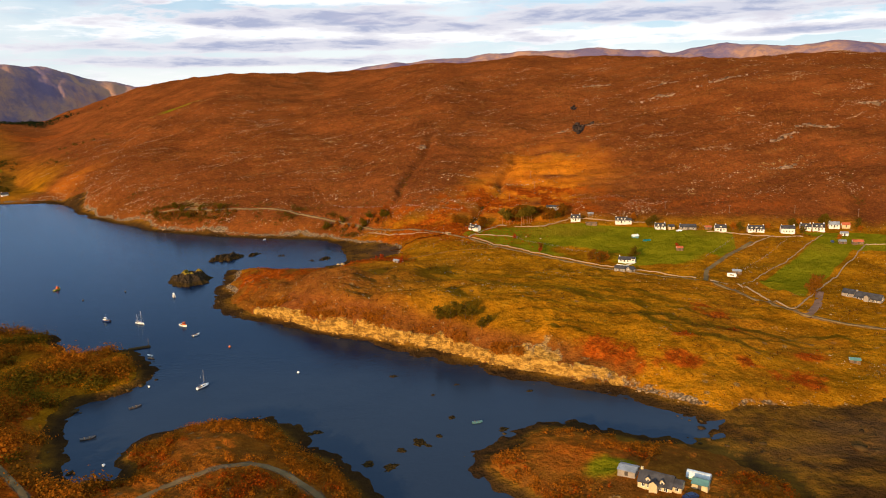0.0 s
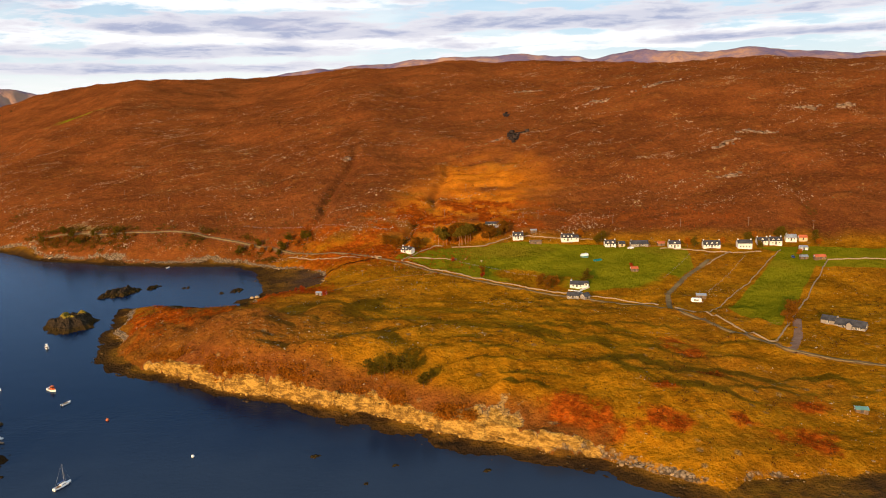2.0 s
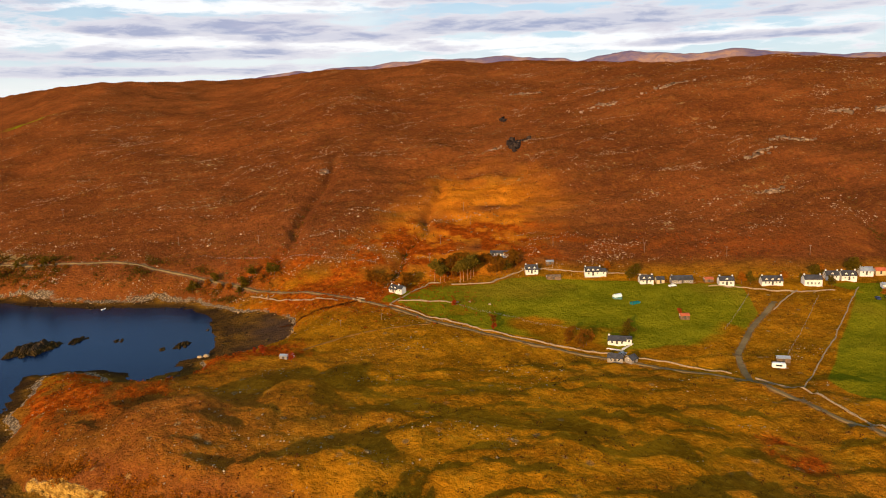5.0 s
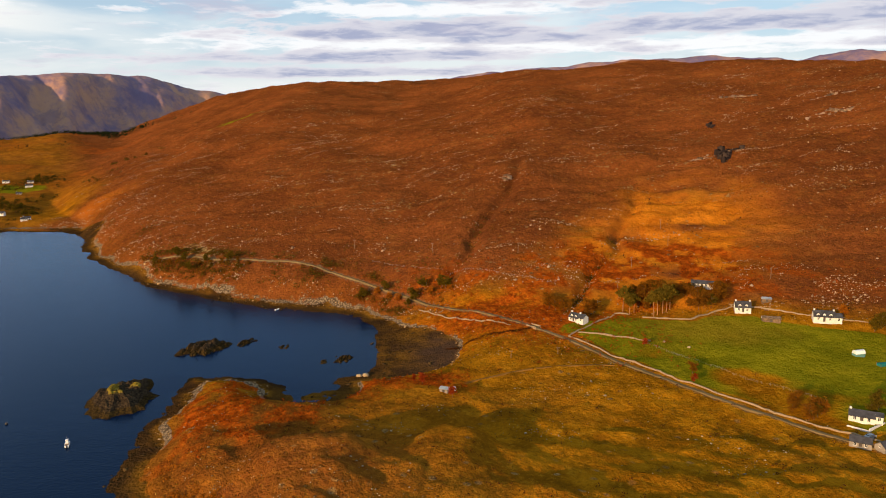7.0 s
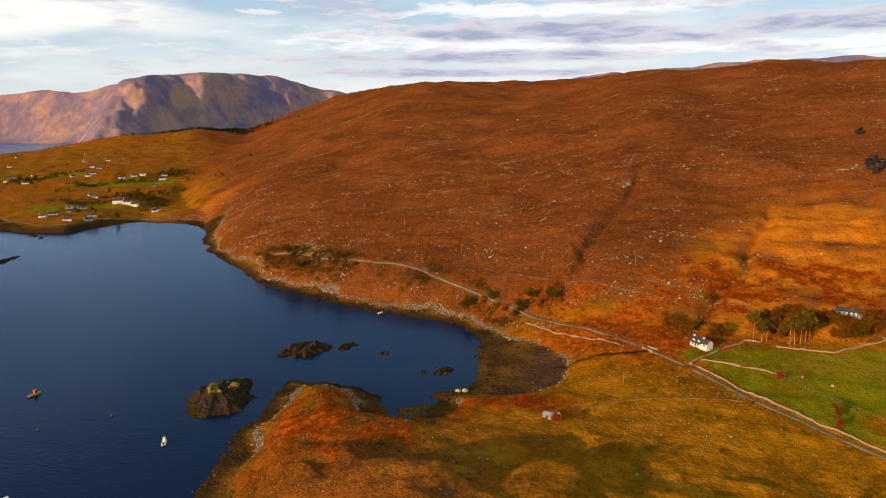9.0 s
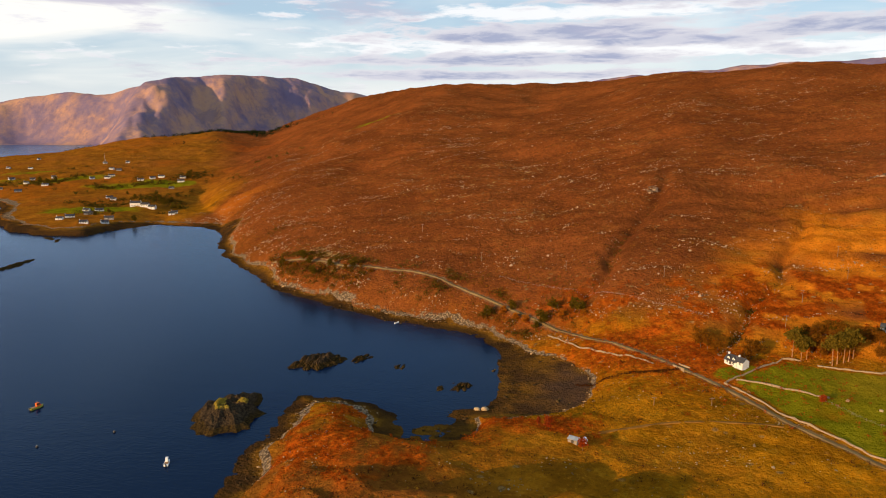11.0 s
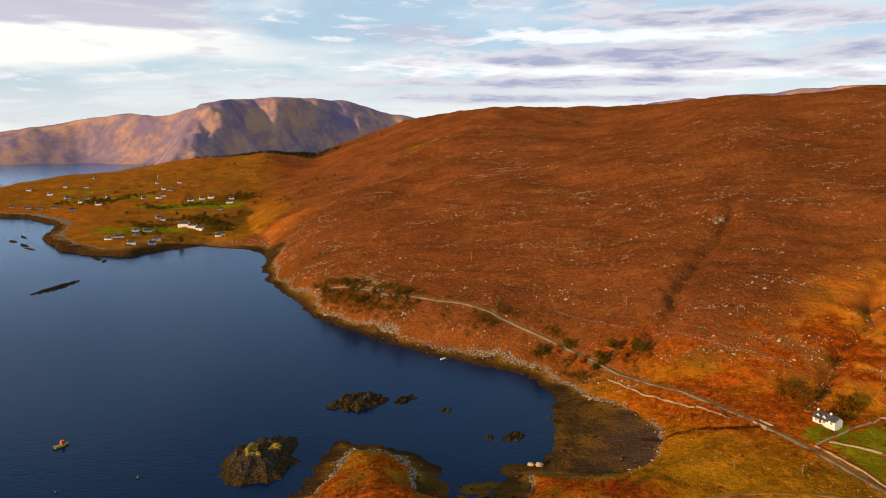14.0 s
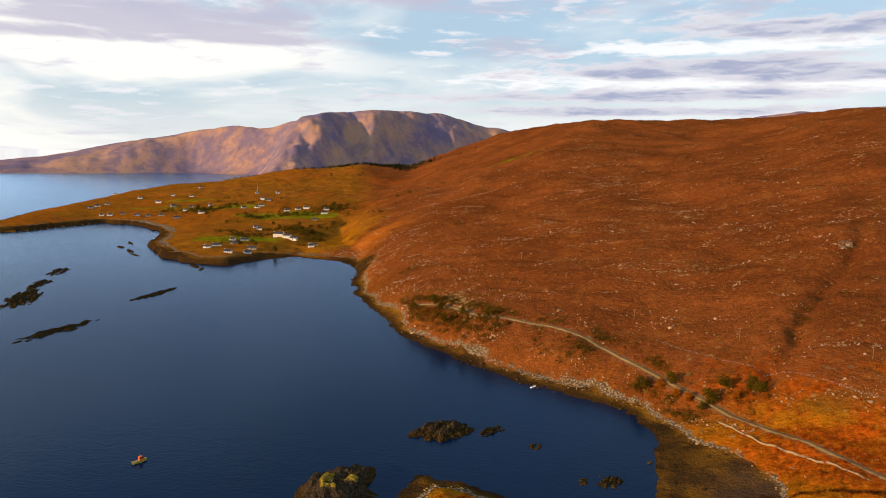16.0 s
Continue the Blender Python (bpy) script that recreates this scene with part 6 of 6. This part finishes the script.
kinds = 0.5 + 0.22 * rng.uniform(-1, 1, len(spots)) + 1.3 * fbm(spots[:, 0] / 20, spots[:, 1] / 20, 414, 2)
for name, pick, mat, label in (("rust_scrub", kinds < 0.58, RUSTLEAF, "rust-red birch scrub and bracken"), ("bracken_scrub", (kinds >= 0.58) & (kinds < 0.78), BRACKEN, "orange bracken on the near point"), ("brown_scrub", kinds >= 0.78, BROWNLEAF, "brown scrub among bracken")):
    scrub(name, spots[pick], rng.uniform(1.0, 2.5, pick.sum()), mat, label, "scrub", 406, 52, 0.6)
spots, rng = sown(415, 5200, 6, 104, 150, 228, lambda x, y, z, m: (m["inland"] > 0.6) * np.clip(0.45 + 1.7 * fbm(x / 14, y / 14, 423, 2), 0, 1) * (np.hypot(x - 60, (y - 181) * 1.3) > 14) * (np.hypot(x - 46, y - 193) > 10))
kinds = 0.5 + 0.25 * rng.uniform(-1, 1, len(spots)) + 1.3 * fbm(spots[:, 0] / 16, spots[:, 1] / 16, 424, 2)
for name, pick, mat, label in (("croft_rust", kinds < 0.5, RUSTLEAF, "rust-brown scrub round the croft"), ("croft_bracken", (kinds >= 0.5) & (kinds < 0.72), BRACKEN, "orange bracken round the croft"), ("croft_scrub", kinds >= 0.72, BROWNLEAF, "brown scrub round the croft")):
    scrub(name, spots[pick], rng.uniform(0.7, 1.7, pick.sum()), mat, label, "scrub", 416, 30, 0.8)
# fringe of bare birch above the rock face
spots, rng = sown(425, 26000, -130, 30, 280, 400, lambda x, y, z, m: np.clip(m["face"] * 1.2, 0, 1) * smooth(1.6, 3.0, m["inland"]) * smooth(9.5, 4.5, m["inland"]) * np.clip(0.55 + 1.5 * fbm(x / 12, y / 12, 427, 2), 0, 1))
scrub("cliff_scrub", spots, rng.uniform(0.9, 2.2, len(spots)), RUSTLEAF, "rusty birch scrub above the rock face", "scrub", 426, 30, 0.75)
# bracken beds
spots, rng = sown(435, 42000, -170, 260, 240, 640, lambda x, y, z, m: np.clip(cover(x, y, z, m)[0][:, 2] * 1.3 - 0.25, 0, 1) * (m["inland"] > 3))
scrub("bracken_beds", spots, rng.uniform(0.6, 1.4, len(spots)), BRACKEN, "beds of orange-red autumn bracken", "bracken", 436, 16)
# tussocks and heather of the low ground
spots, rng = sown(445, 26000, -160, 330, 240, 560, lambda x, y, z, m: (m["inland"] > 5) * (m["up"] < 30) * np.clip(0.35 + 1.5 * fbm(x / 25, y / 12, 447, 3) + 0.45 * bump(x, y, -70, 380, 60, 45, -20), 0, 1) * (cover(x, y, z, m)[0][:, 1] < 0.35) * (cover(x, y, z, m)[1][:, 2] < 0.2))
kinds = rng.uniform(0, 1, len(spots)) + 0.8 * fbm(spots[:, 0] / 20, spots[:, 1] / 9, 448, 2) + 0.25 * bump(spots[:, 0], spots[:, 1], -70, 380, 60, 45, -20)
scrub("tussocks", spots[kinds < 0.62], rng.uniform(0.5, 1.2, (kinds < 0.62).sum()), TUSSOCK, "straw-gold tussock grass on the headland", "grass", 446, 7)
scrub("dark_heather", spots[kinds >= 0.62], rng.uniform(0.5, 1.5, (kinds >= 0.62).sum()), HEATHER, "dark heather clumps on the headland", "heather", 449, 7)
# heather of the hill
spots, rng = sown(455, 26000, -560, 620, 540, 1250, lambda x, y, z, m: (m["up"] > 12) * np.clip(0.12 + 1.5 * fbm(x / 40 - y / 100, y / 22, 457, 4), 0, 1))
scrub("hill_heather", spots, rng.uniform(0.8, 2.2, len(spots)), HEATHER, "dark heather patches on the hillside", "heather", 456, 6)
spots, rng = sown(458, 40000, -560, 620, 540, 1150, lambda x, y, z, m: (m["up"] > 8) * np.clip(0.2 + 1.5 * fbm(x / 35, y / 25, 459, 4), 0, 1))
scrub("hill_grass", spots, rng.uniform(0.8, 2.0, len(spots)), BROWNLEAF, "rusty deer grass and bracken on the hillside", "grass", 460, 6)
# scrub on the bank below the shore road
spots, rng = sown(471, 26000, -480, -40, 575, 880, lambda x, y, z, m: (m["tide"] > 3) * smooth(55, 25, m["up"]) * np.clip(0.22 + 2.0 * fbm(x / 24, y / 24, 473, 3) + 0.5 * bump(x, y, -265, 668, 55, 14, -35) + 0.5 * bump(x, y, -92, 600, 26, 9, -20), 0, 1) * (np.abs(line_distance(x, y, ROAD)) > 4))
kinds = rng.uniform(0, 1, len(spots)) + 0.8 * fbm(spots[:, 0] / 18, spots[:, 1] / 18, 474, 2) + 0.4 * bump(spots[:, 0], spots[:, 1], -265, 668, 60, 16, -35)
scrub("bank_bracken", spots[kinds < 0.6], rng.uniform(0.6, 1.5, (kinds < 0.6).sum()), BROWNLEAF, "brown dead bracken on the shore bank", "bracken", 472, 8)
scrub("bank_scrub", spots[kinds >= 0.6], rng.uniform(0.8, 2.0, (kinds >= 0.6).sum()), DARKWOOD, "dark olive scrub on the shore bank", "scrub", 475, 9)
# thicket along the bank under the shore road
spots, rng = sown(477, 16000, -350, -60, 575, 730, lambda x, y, z, m: (m["tide"] > 4) * smooth(19, 11, np.abs(line_distance(x, y, ROAD) - 6)) * np.clip(0.06 + 1.0 * bump(x, y, -262, 674, 80, 34, -32) + 0.5 * bump(x, y, -95, 603, 30, 14, -25) + 1.2 * fbm(x / 16, y / 16, 478, 2), 0, 0.6) * (np.abs(line_distance(x, y, ROAD)) > 3.5))
kinds = rng.uniform(0, 1, len(spots)) + 0.8 * fbm(spots[:, 0] / 12, spots[:, 1] / 12, 479, 2)
scrub("dark_thicket", spots[kinds < 0.85], rng.uniform(1.6, 3.4, (kinds < 0.85).sum()), DARKWOOD, "dark leafless thicket below the shore road", "thicket", 480, 26, 0.7)
scrub("brown_thicket", spots[kinds >= 0.85], rng.uniform(1.2, 2.6, (kinds >= 0.85).sum()), BROWNLEAF, "brown thicket below the shore road", "thicket", 484, 26, 0.7)
# woods of the village
spots, rng = sown(481, 11000, -1080, -560, 830, 1260, lambda x, y, z, m: np.clip(0.9 * bump(x, y, -690, 1000, 55, 40, 50) + 0.9 * bump(x, y, -785, 1210, 26, 34, 40) + 0.9 * bump(x, y, -985, 1105, 50, 30, 50) + 0.5 * bump(x, y, -635, 872, 40, 20) + 0.6 * bump(x, y, -820, 1100, 60, 30, 40) + 0.7 * fbm(x / 30, y / 30, 483, 2) - 0.15, 0, 0.8) * (m["inland"] > 15))
scrub("village_wood", spots, rng.uniform(2.2, 4.6, len(spots)), DARKWOOD, "dark olive woodland behind the shore hotel", "wood", 482, 26)
spots, rng = sown(485, 9000, -1450, -560, 830, 1500, lambda x, y, z, m: (m["inland"] > 8) * np.clip(-0.05 + 1.7 * fbm(x / 50, y / 30, 487, 3), 0, 1))
scrub("village_scrub", spots, rng.uniform(1.0, 2.4, len(spots)), BROWNLEAF, "brown hedges and scrub between village crofts", "scrub", 486, 10)
spots, rng = sown(491, 16000, -1500, -820, 1350, 2150, lambda x, y, z, m: np.clip(1.5 * bump(x, y, -1085, 1745, 150, 42, 38) + 1.2 * bump(x, y, -1330, 1580, 130, 26, 48) - 0.35 + 0.8 * fbm(x / 60, y / 60, 493, 2), 0, 1))
scrub("conifer_wood", spots, rng.uniform(4.0, 8.0, len(spots)), CONIFER, "dark conifer plantation on the saddle", "wood", 492, 16)
# gully thickets
spots, rng = sown(465, 70000, -160, 370, 545, 860, lambda x, y, z, m: np.clip(m["gully"] * 0.30 - 0.60, 0, 0.8) * smooth(740, 640, y) * np.clip(0.5 + 2 * fbm(x / 15, y / 15, 467, 2), 0, 1))
scrub("gully_scrub", spots, rng.uniform(0.6, 1.8, len(spots)), DARKWOOD, "dark scrub along the hill burns", "scrub", 466, 14)

# ---------------------------------------------------------------- stones
def ledge_bands(x, y):
    """Where rock breaks through the hill: broken bands climbing to the east."""
    u, v = 0.92 * x + 0.39 * y, 0.92 * y - 0.39 * x
    return np.clip(12 * (0.08 - np.abs(fbm(u / 80, v / 30, 505, 4))), 0, 1) * smooth(0.0, 0.15, fbm(u / 34, v / 20, 506, 3))


OUTCROPS = [  # x, y, half length, half width: rocky spots of the hill
    (270, 918, 26, 9), (368, 727, 24, 9), (322, 700, 22, 7), (450, 782, 22, 9), (490, 779, 18, 8), (186, 545, 10, 4), (232, 612, 12, 5), (325, 579, 12, 14),
    (145, 808, 26, 8), (205, 1030, 30, 6), (350, 930, 34, 7), (300, 640, 26, 8), (260, 580, 30, 7), (-29, 771, 14, 9), (120, 600, 20, 8), (400, 640, 26, 9)]


def outcrop(x, y):
    total = np.zeros_like(x)
    for cx, cy, a, b in OUTCROPS:
        total = total + bump(x, y, cx, cy, a, b, 8)
    return total * smooth(-0.08, 0.12, fbm(x / 7, y / 4, 508, 3))


PEBBLES = []
for seed in range(5):
    r = random.Random(seed + 40)
    PEBBLES.append((np.array([(r.uniform(0.7, 1.2), 0, 0), (0, r.uniform(0.6, 1.2), 0), (-r.uniform(0.7, 1.2), 0, 0), (0, -r.uniform(0.6, 1.2), 0), (r.uniform(-0.3, 0.3), r.uniform(-0.3, 0.3), r.uniform(0.8, 1.3)), (0, 0, -0.8)]),
                    np.array([(0, 1, 4), (1, 2, 4), (2, 3, 4), (3, 0, 4), (1, 0, 5), (2, 1, 5), (3, 2, 5), (0, 3, 5)])))
spots, rng = sown(501, 480000, -620, 640, 545, 1250, lambda x, y, z, m: (m["up"] > 6) * np.clip(1.9 * ledge_bands(x, y) * (0.5 + 0.9 * smooth(-150, 250, x)) + 0.7 * outcrop(x, y), 0.008, 0.7))
scatter("hill_stones", spots, rng.lognormal(-1.12, 0.38, len(spots)), HILLSTONE, "pale lichened stones strewn over the hill", "stones", 0.8, PEBBLES, seed=502)
spots, rng = sown(511, 70000, -150, 330, 240, 560, lambda x, y, z, m: (m["inland"] > 4) * (m["up"] < 20) * np.clip(1.2 * (m["strata"] - 0.24) + 0.8 * (fbm(x / 30, y / 20, 513, 3) - 0.12), 0.004, 0.4) * (cover(x, y, z, m)[0][:, 1] < 0.4) * (cover(x, y, z, m)[1][:, 2] < 0.1))
scatter("headland_stones", spots, rng.lognormal(-1.55, 0.45, len(spots)), BOULDER, "pale stones among grass on the headland", "stones", 0.7, PEBBLES, seed=512)
spots, rng = sown(521, 120000, -480, 170, 235, 880, lambda x, y, z, m: (m["tide"] > -1.8) * (m["tide"] < 3.2) * np.clip(cover(x, y, z, m)[1][:, 0] * 1.6, 0, 1))
scatter("beach_stones", spots, rng.lognormal(-1.3, 0.45, len(spots)), SHINGLE, "pale shingle and cobbles along the tide line", "stones", seed=522)
spots, rng = sown(525, 120000, -560, 20, 530, 960, lambda x, y, z, m: (m["tide"] > 3) * (m["up"] < 75) * (m["village"] < 0.3) * smooth(0.05, 0.22, fbm(x / 16, y / 10, 527, 3)) * (0.2 + 0.5 * smooth(30, 5, m["inland"])) * (np.abs(line_distance(x, y, ROAD)) > 2.5))
scatter("bank_stones", spots, rng.lognormal(-1.1, 0.5, len(spots)), HILLSTONE, "pale broken rock on the bank above the shore", "stones", 0.8, PEBBLES, seed=526)
spots, rng = sown(531, 26000, -480, 170, 195, 880, lambda x, y, z, m: (m["sd"] > -2.5) * (m["tide"] < -0.5) * np.clip(0.3 + 1.2 * fbm(x / 12, y / 12, 533, 2), 0, 1))
scatter("weed_rocks", spots, rng.lognormal(-0.6, 0.5, len(spots)), WRACKROCK, "dark weed-hung rocks between the tide lines", "rocks", 0.45, seed=532)
BLOCKS = []
for seed in range(4):
    r = random.Random(seed + 90)
    corners = [(sx * r.uniform(0.7, 1.3), sy * r.uniform(0.5, 1.0), sz * r.uniform(0.6, 1.3)) for sx, sy, sz in ((-1, -1, -1), (1, -1, -1), (1, 1, -1), (-1, 1, -1), (-1, -1, 1), (1, -1, 1), (1, 1, 1), (-1, 1, 1))]
    BLOCKS.append((np.array(corners), np.array([(0, 3, 2, 1), (4, 5, 6, 7), (0, 1, 5, 4), (1, 2, 6, 5), (2, 3, 7, 6), (3, 0, 4, 7)])))
CLIFF = stone_material("cliff_rock", (0.21, 0.105, 0.020), (0.52, 0.295, 0.062))
spots, rng = sown(541, 60000, -130, 60, 265, 400, lambda x, y, z, m: np.clip(1.2 * m["face"], 0, 1) * smooth(-0.6, 0.2, m["tide"]) * smooth(3.4, 1.2, m["inland"]) * 0.14 * np.clip(0.6 + 2 * fbm(x / 6, y / 6, 545, 2), 0, 1.6))
scatter("cliff_blocks", spots, rng.lognormal(-1.0, 0.4, len(spots)), CLIFF, "golden broken rock of the sea cliff", "rocks", 1.2, BLOCKS, seed=542, tilt=0.25, sink=0.6)
spots, rng = sown(551, 24000, 5, 75, 542, 690, lambda x, y, z, m: np.clip(m["gully"] - 3.2, 0, 0.45) * smooth(690, 600, y))
scatter("burn_stones", spots, rng.lognormal(-1.35, 0.4, len(spots)), HILLSTONE, "pale stones in the bed of the hill burn", "stones", seed=552)
# crags and rock outcrops of the hill
CRAGROCK = stone_material("crag_rock", (0.016, 0.012, 0.012), (0.055, 0.038, 0.030))
OUTROCK = stone_material("outcrop_rock", (0.085, 0.050, 0.030), (0.330, 0.220, 0.140))


def crag(x, y, wide, deep, count, size, mat, label, seed, name="crag", tall=1.1):
    """Broken rock standing out of the slope, block by block."""
    rng = np.random.default_rng(seed)
    u, v = rng.normal(0, 0.42, count), rng.normal(0, 0.42, count)
    px, py = x + wide * u, y + deep * v + 0.15 * wide * u
    pz = height(px, py)[0]
    return scatter(name, np.stack([px, py, pz], 1), size * rng.lognormal(0, 0.35, count), mat, label, "crag" if name == "crag" else "rocks", tall, BLOCKS, kind="" if name == "crag" else "stuff", seed=seed, tilt=0.3, sink=0.45)


crag(145, 808, 5.5, 12, 90, 1.05, CRAGROCK, "black dripping crag in a cleft of the hillside", 561, tall=1.5)
crag(160, 930, 2.6, 9, 34, 0.9, CRAGROCK, "small black crag high on the hillside", 562, tall=1.5)
crag(157, 818, 9, 4, 30, 0.7, CRAGROCK, "dark broken rock beside the black crag", 563, tall=1.2)
for k, (ox, oy, wide, deep, count) in enumerate(((270, 918, 22, 7, 60), (368, 727, 22, 7, 55), (322, 700, 20, 6, 45), (452, 782, 20, 7, 55), (492, 779, 16, 7, 45), (205, 1030, 26, 5, 50), (350, 930, 32, 6, 70), (300, 640, 18, 5, 30), (130, 812, 18, 6, 36), (-29, 771, 9, 7, 22), (300, 985, 40, 4, 60))):
    crag(ox, oy, wide, deep, count, 0.95, OUTROCK, "brown and grey broken rock outcrop on the moor", 570 + k, "rock_outcrop", 0.75)
# a few boulders that stand alone
for k, (bx, by, br) in enumerate(((-81, 493, 1.1), (-78, 494, 1.3), (65, 510, 0.7), (55, 514, 0.6), (-2, 655, 0.7), (10, 668, 0.6))):
    v, f = ico_template(70 + k, 3)
    me = mesh_of("boulder", v * np.array([br * 1.2, br, br * 0.8]), [tuple(map(int, q)) for q in f], BOULDER, True)
    ob = tagged(new("boulder", me), "pale lichened boulder on rough grass", "boulder")
    ob.matrix_world = pose(bx, by, ground_z(bx, by) + br * 0.3, 0, 0, 40 * k)


# ---------------------------------------------------------------- poles and posts
def pole(x, y, high, label):
    own = thing("utility_pole", x, y, ground_z(x, y), 15, label, "utility pole", "power poles")
    part("post", add_tube(bmesh.new(), (0, 0, -0.6), (0, 0, high), 0.15, 0.10, 8), POLE, own)
    part("crossarm", box_bm(-0.9, 0.9, -0.06, 0.06, high - 0.55, high - 0.42), POLE, own)
    for px in (-0.75, 0.0, 0.75):
        part("insulator", add_tube(bmesh.new(), (px, 0, high - 0.42), (px, 0, high - 0.2), 0.06, 0.05, 6), TIN, own)


for px, py in ((-12.6, 494), (7.6, 497), (-14.5, 617), (75.8, 640), (50.5, 605.5), (75.5, 669), (40, 574), (-70, 640), (-130, 670), (120, 585), (170, 560), (215, 545), (258, 530), (300, 520), (-190, 720), (-245, 770)):
    pole(px, py, 3.4 if py < 500 else 6.2, "weathered wooden power pole on the slope")

mast = thing("radio_mast", -1040, 1290, ground_z(-1040, 1290), 0, "thin grey lattice mast above the village", "mast")
bm = bmesh.new()
for a in range(3):
    add_tube(bm, (1.4 * math.cos(a * 2.09), 1.4 * math.sin(a * 2.09), -0.5), (0.2 * math.cos(a * 2.09), 0.2 * math.sin(a * 2.09), 15), 0.12, 0.08, 5)
part("lattice", bm, TIN, mast)
part("antenna", add_tube(bmesh.new(), (0, 0, 14.5), (0, 0, 18), 0.1, 0.05, 6), ALLOY, mast)

# ---------------------------------------------------------------- burn bridge, garden wall, ditch
def stone_bridge(x, y, turn):
    own = thing("stone_bridge", x, y, ground_z(x, y) + 0.1, turn, "small pale stone bridge carrying the road over the burn", "bridge")
    part("deck", box_bm(-2.6, 2.6, -1.5, 1.5, -0.8, 0.12), ROADMAT, own)
    for side in (-1, 1):
        part("parapet", bevelled(-3.0, 3.0, side * 1.7 - 0.22, side * 1.7 + 0.22, -0.8, 0.85, r=0.06), DRYSTONE, own)
    return own


stone_bridge(-3.5, 529.5, -42)


def garden_wall(points, high, label):
    own = thing("garden_wall", points[0][0], points[0][1], ground_z(*points[0]), 0, label, "wall")
    for (ax, ay), (bx, by) in zip(points[:-1], points[1:]):
        za, zb = ground_z(ax, ay), ground_z(bx, by)
        ln = math.hypot(bx - ax, by - ay)
        piece = part("wall_panel", bevelled(0, ln, -0.15, 0.15, -0.8, high + max(0, zb - za), r=0.04), HARL, own)
        piece.matrix_basis = pose(ax - points[0][0], ay - points[0][1], za - ground_z(*points[0]), 0, 0, math.degrees(math.atan2(by - ay, bx - ax)))
    return own


garden_wall([(105.5, 444.5), (111.0, 440.4), (118.5, 446.4)], 0.5, "low white garden wall round the roadside house")
bed = thing("vegetable_cage", 138.0, 493.5, ground_z(138.0, 493.5), 18, "low frame draped with blue-green netting in a garden", "garden frame")
part("netting", bevelled(-2.6, 2.6, -1.2, 1.2, -0.2, 0.9, r=0.12), plain("teal_netting", (0.02, 0.16, 0.15), 0.8, 0.3, 0.2), bed)
for px in (-2.6, 2.6):
    for py in (-1.2, 1.2):
        part("post", add_tube(bmesh.new(), (px, py, -0.3), (px, py, 1.15), 0.06, 0.05, 6), POLE, bed)

DITCH = [(-3, 528), (-14, 523), (-25, 521.5), (-36, 524), (-46, 526)]
rng = np.random.default_rng(611)
seg = rng.integers(0, len(DITCH) - 1, 420)
u = rng.uniform(0, 1, 420)
a, b = np.array(DITCH)[seg], np.array(DITCH)[seg + 1]
xy = a + (b - a) * u[:, None] + rng.normal(0, 0.35, (420, 2))
scrub("ditch_rushes", np.column_stack([xy, heights(xy)]), rng.uniform(0.5, 1.0, 420), HEATHER, "dark rushes along the ditch to the shore", "rushes", 612, 7)


def fence(line, gap, label):
    """Timber posts with two wires."""
    pts = []
    for (ax, ay), (bx, by) in zip(line[:-1], line[1:]):
        n = max(1, int(math.hypot(bx - ax, by - ay) / gap))
        pts += [(ax + (bx - ax) * k / n, ay + (by - ay) * k / n) for k in range(n)]
    z = heights(pts)
    own = thing("field_fence", pts[0][0], pts[0][1], float(z[0]), 0, label, "fence", "field fences")
    bm = add_tube(bmesh.new(), (0, 0, -0.3), (0, 0, 1.25), 0.09, 0.08, 6)
    me = bpy.data.meshes.new("post")
    bm.to_mesh(me)
    bm.free()
    me.materials.append(POLE)
    wires = bmesh.new()
    prev = None
    for (px, py), pz in zip(pts, z):
        at = (px - pts[0][0], py - pts[0][1], float(pz - z[0]))
        part("post", me, None, own).matrix_basis = pose(*at)
        if prev:
            for h in (0.6, 1.1):
                add_tube(wires, (prev[0], prev[1], prev[2] + h), (at[0], at[1], at[2] + h), 0.02, 0.02, 3)
        prev = at
    part("wire", wires, TIN, own)
    return own


fence([(-110, 640), (-60, 612), (-20, 592), (12, 572)], 5.0, "weathered post and wire fence along the foot of the hill")
fence([(47, 512), (70, 490), (96, 466), (108, 456)], 5.0, "post and wire fence across the green field")
fence([(165, 452), (200, 492)], 4.0, "post and wire fence between rough fields")
fence([(176, 420), (232, 482)], 4.0, "post and wire fence beside the green strip")
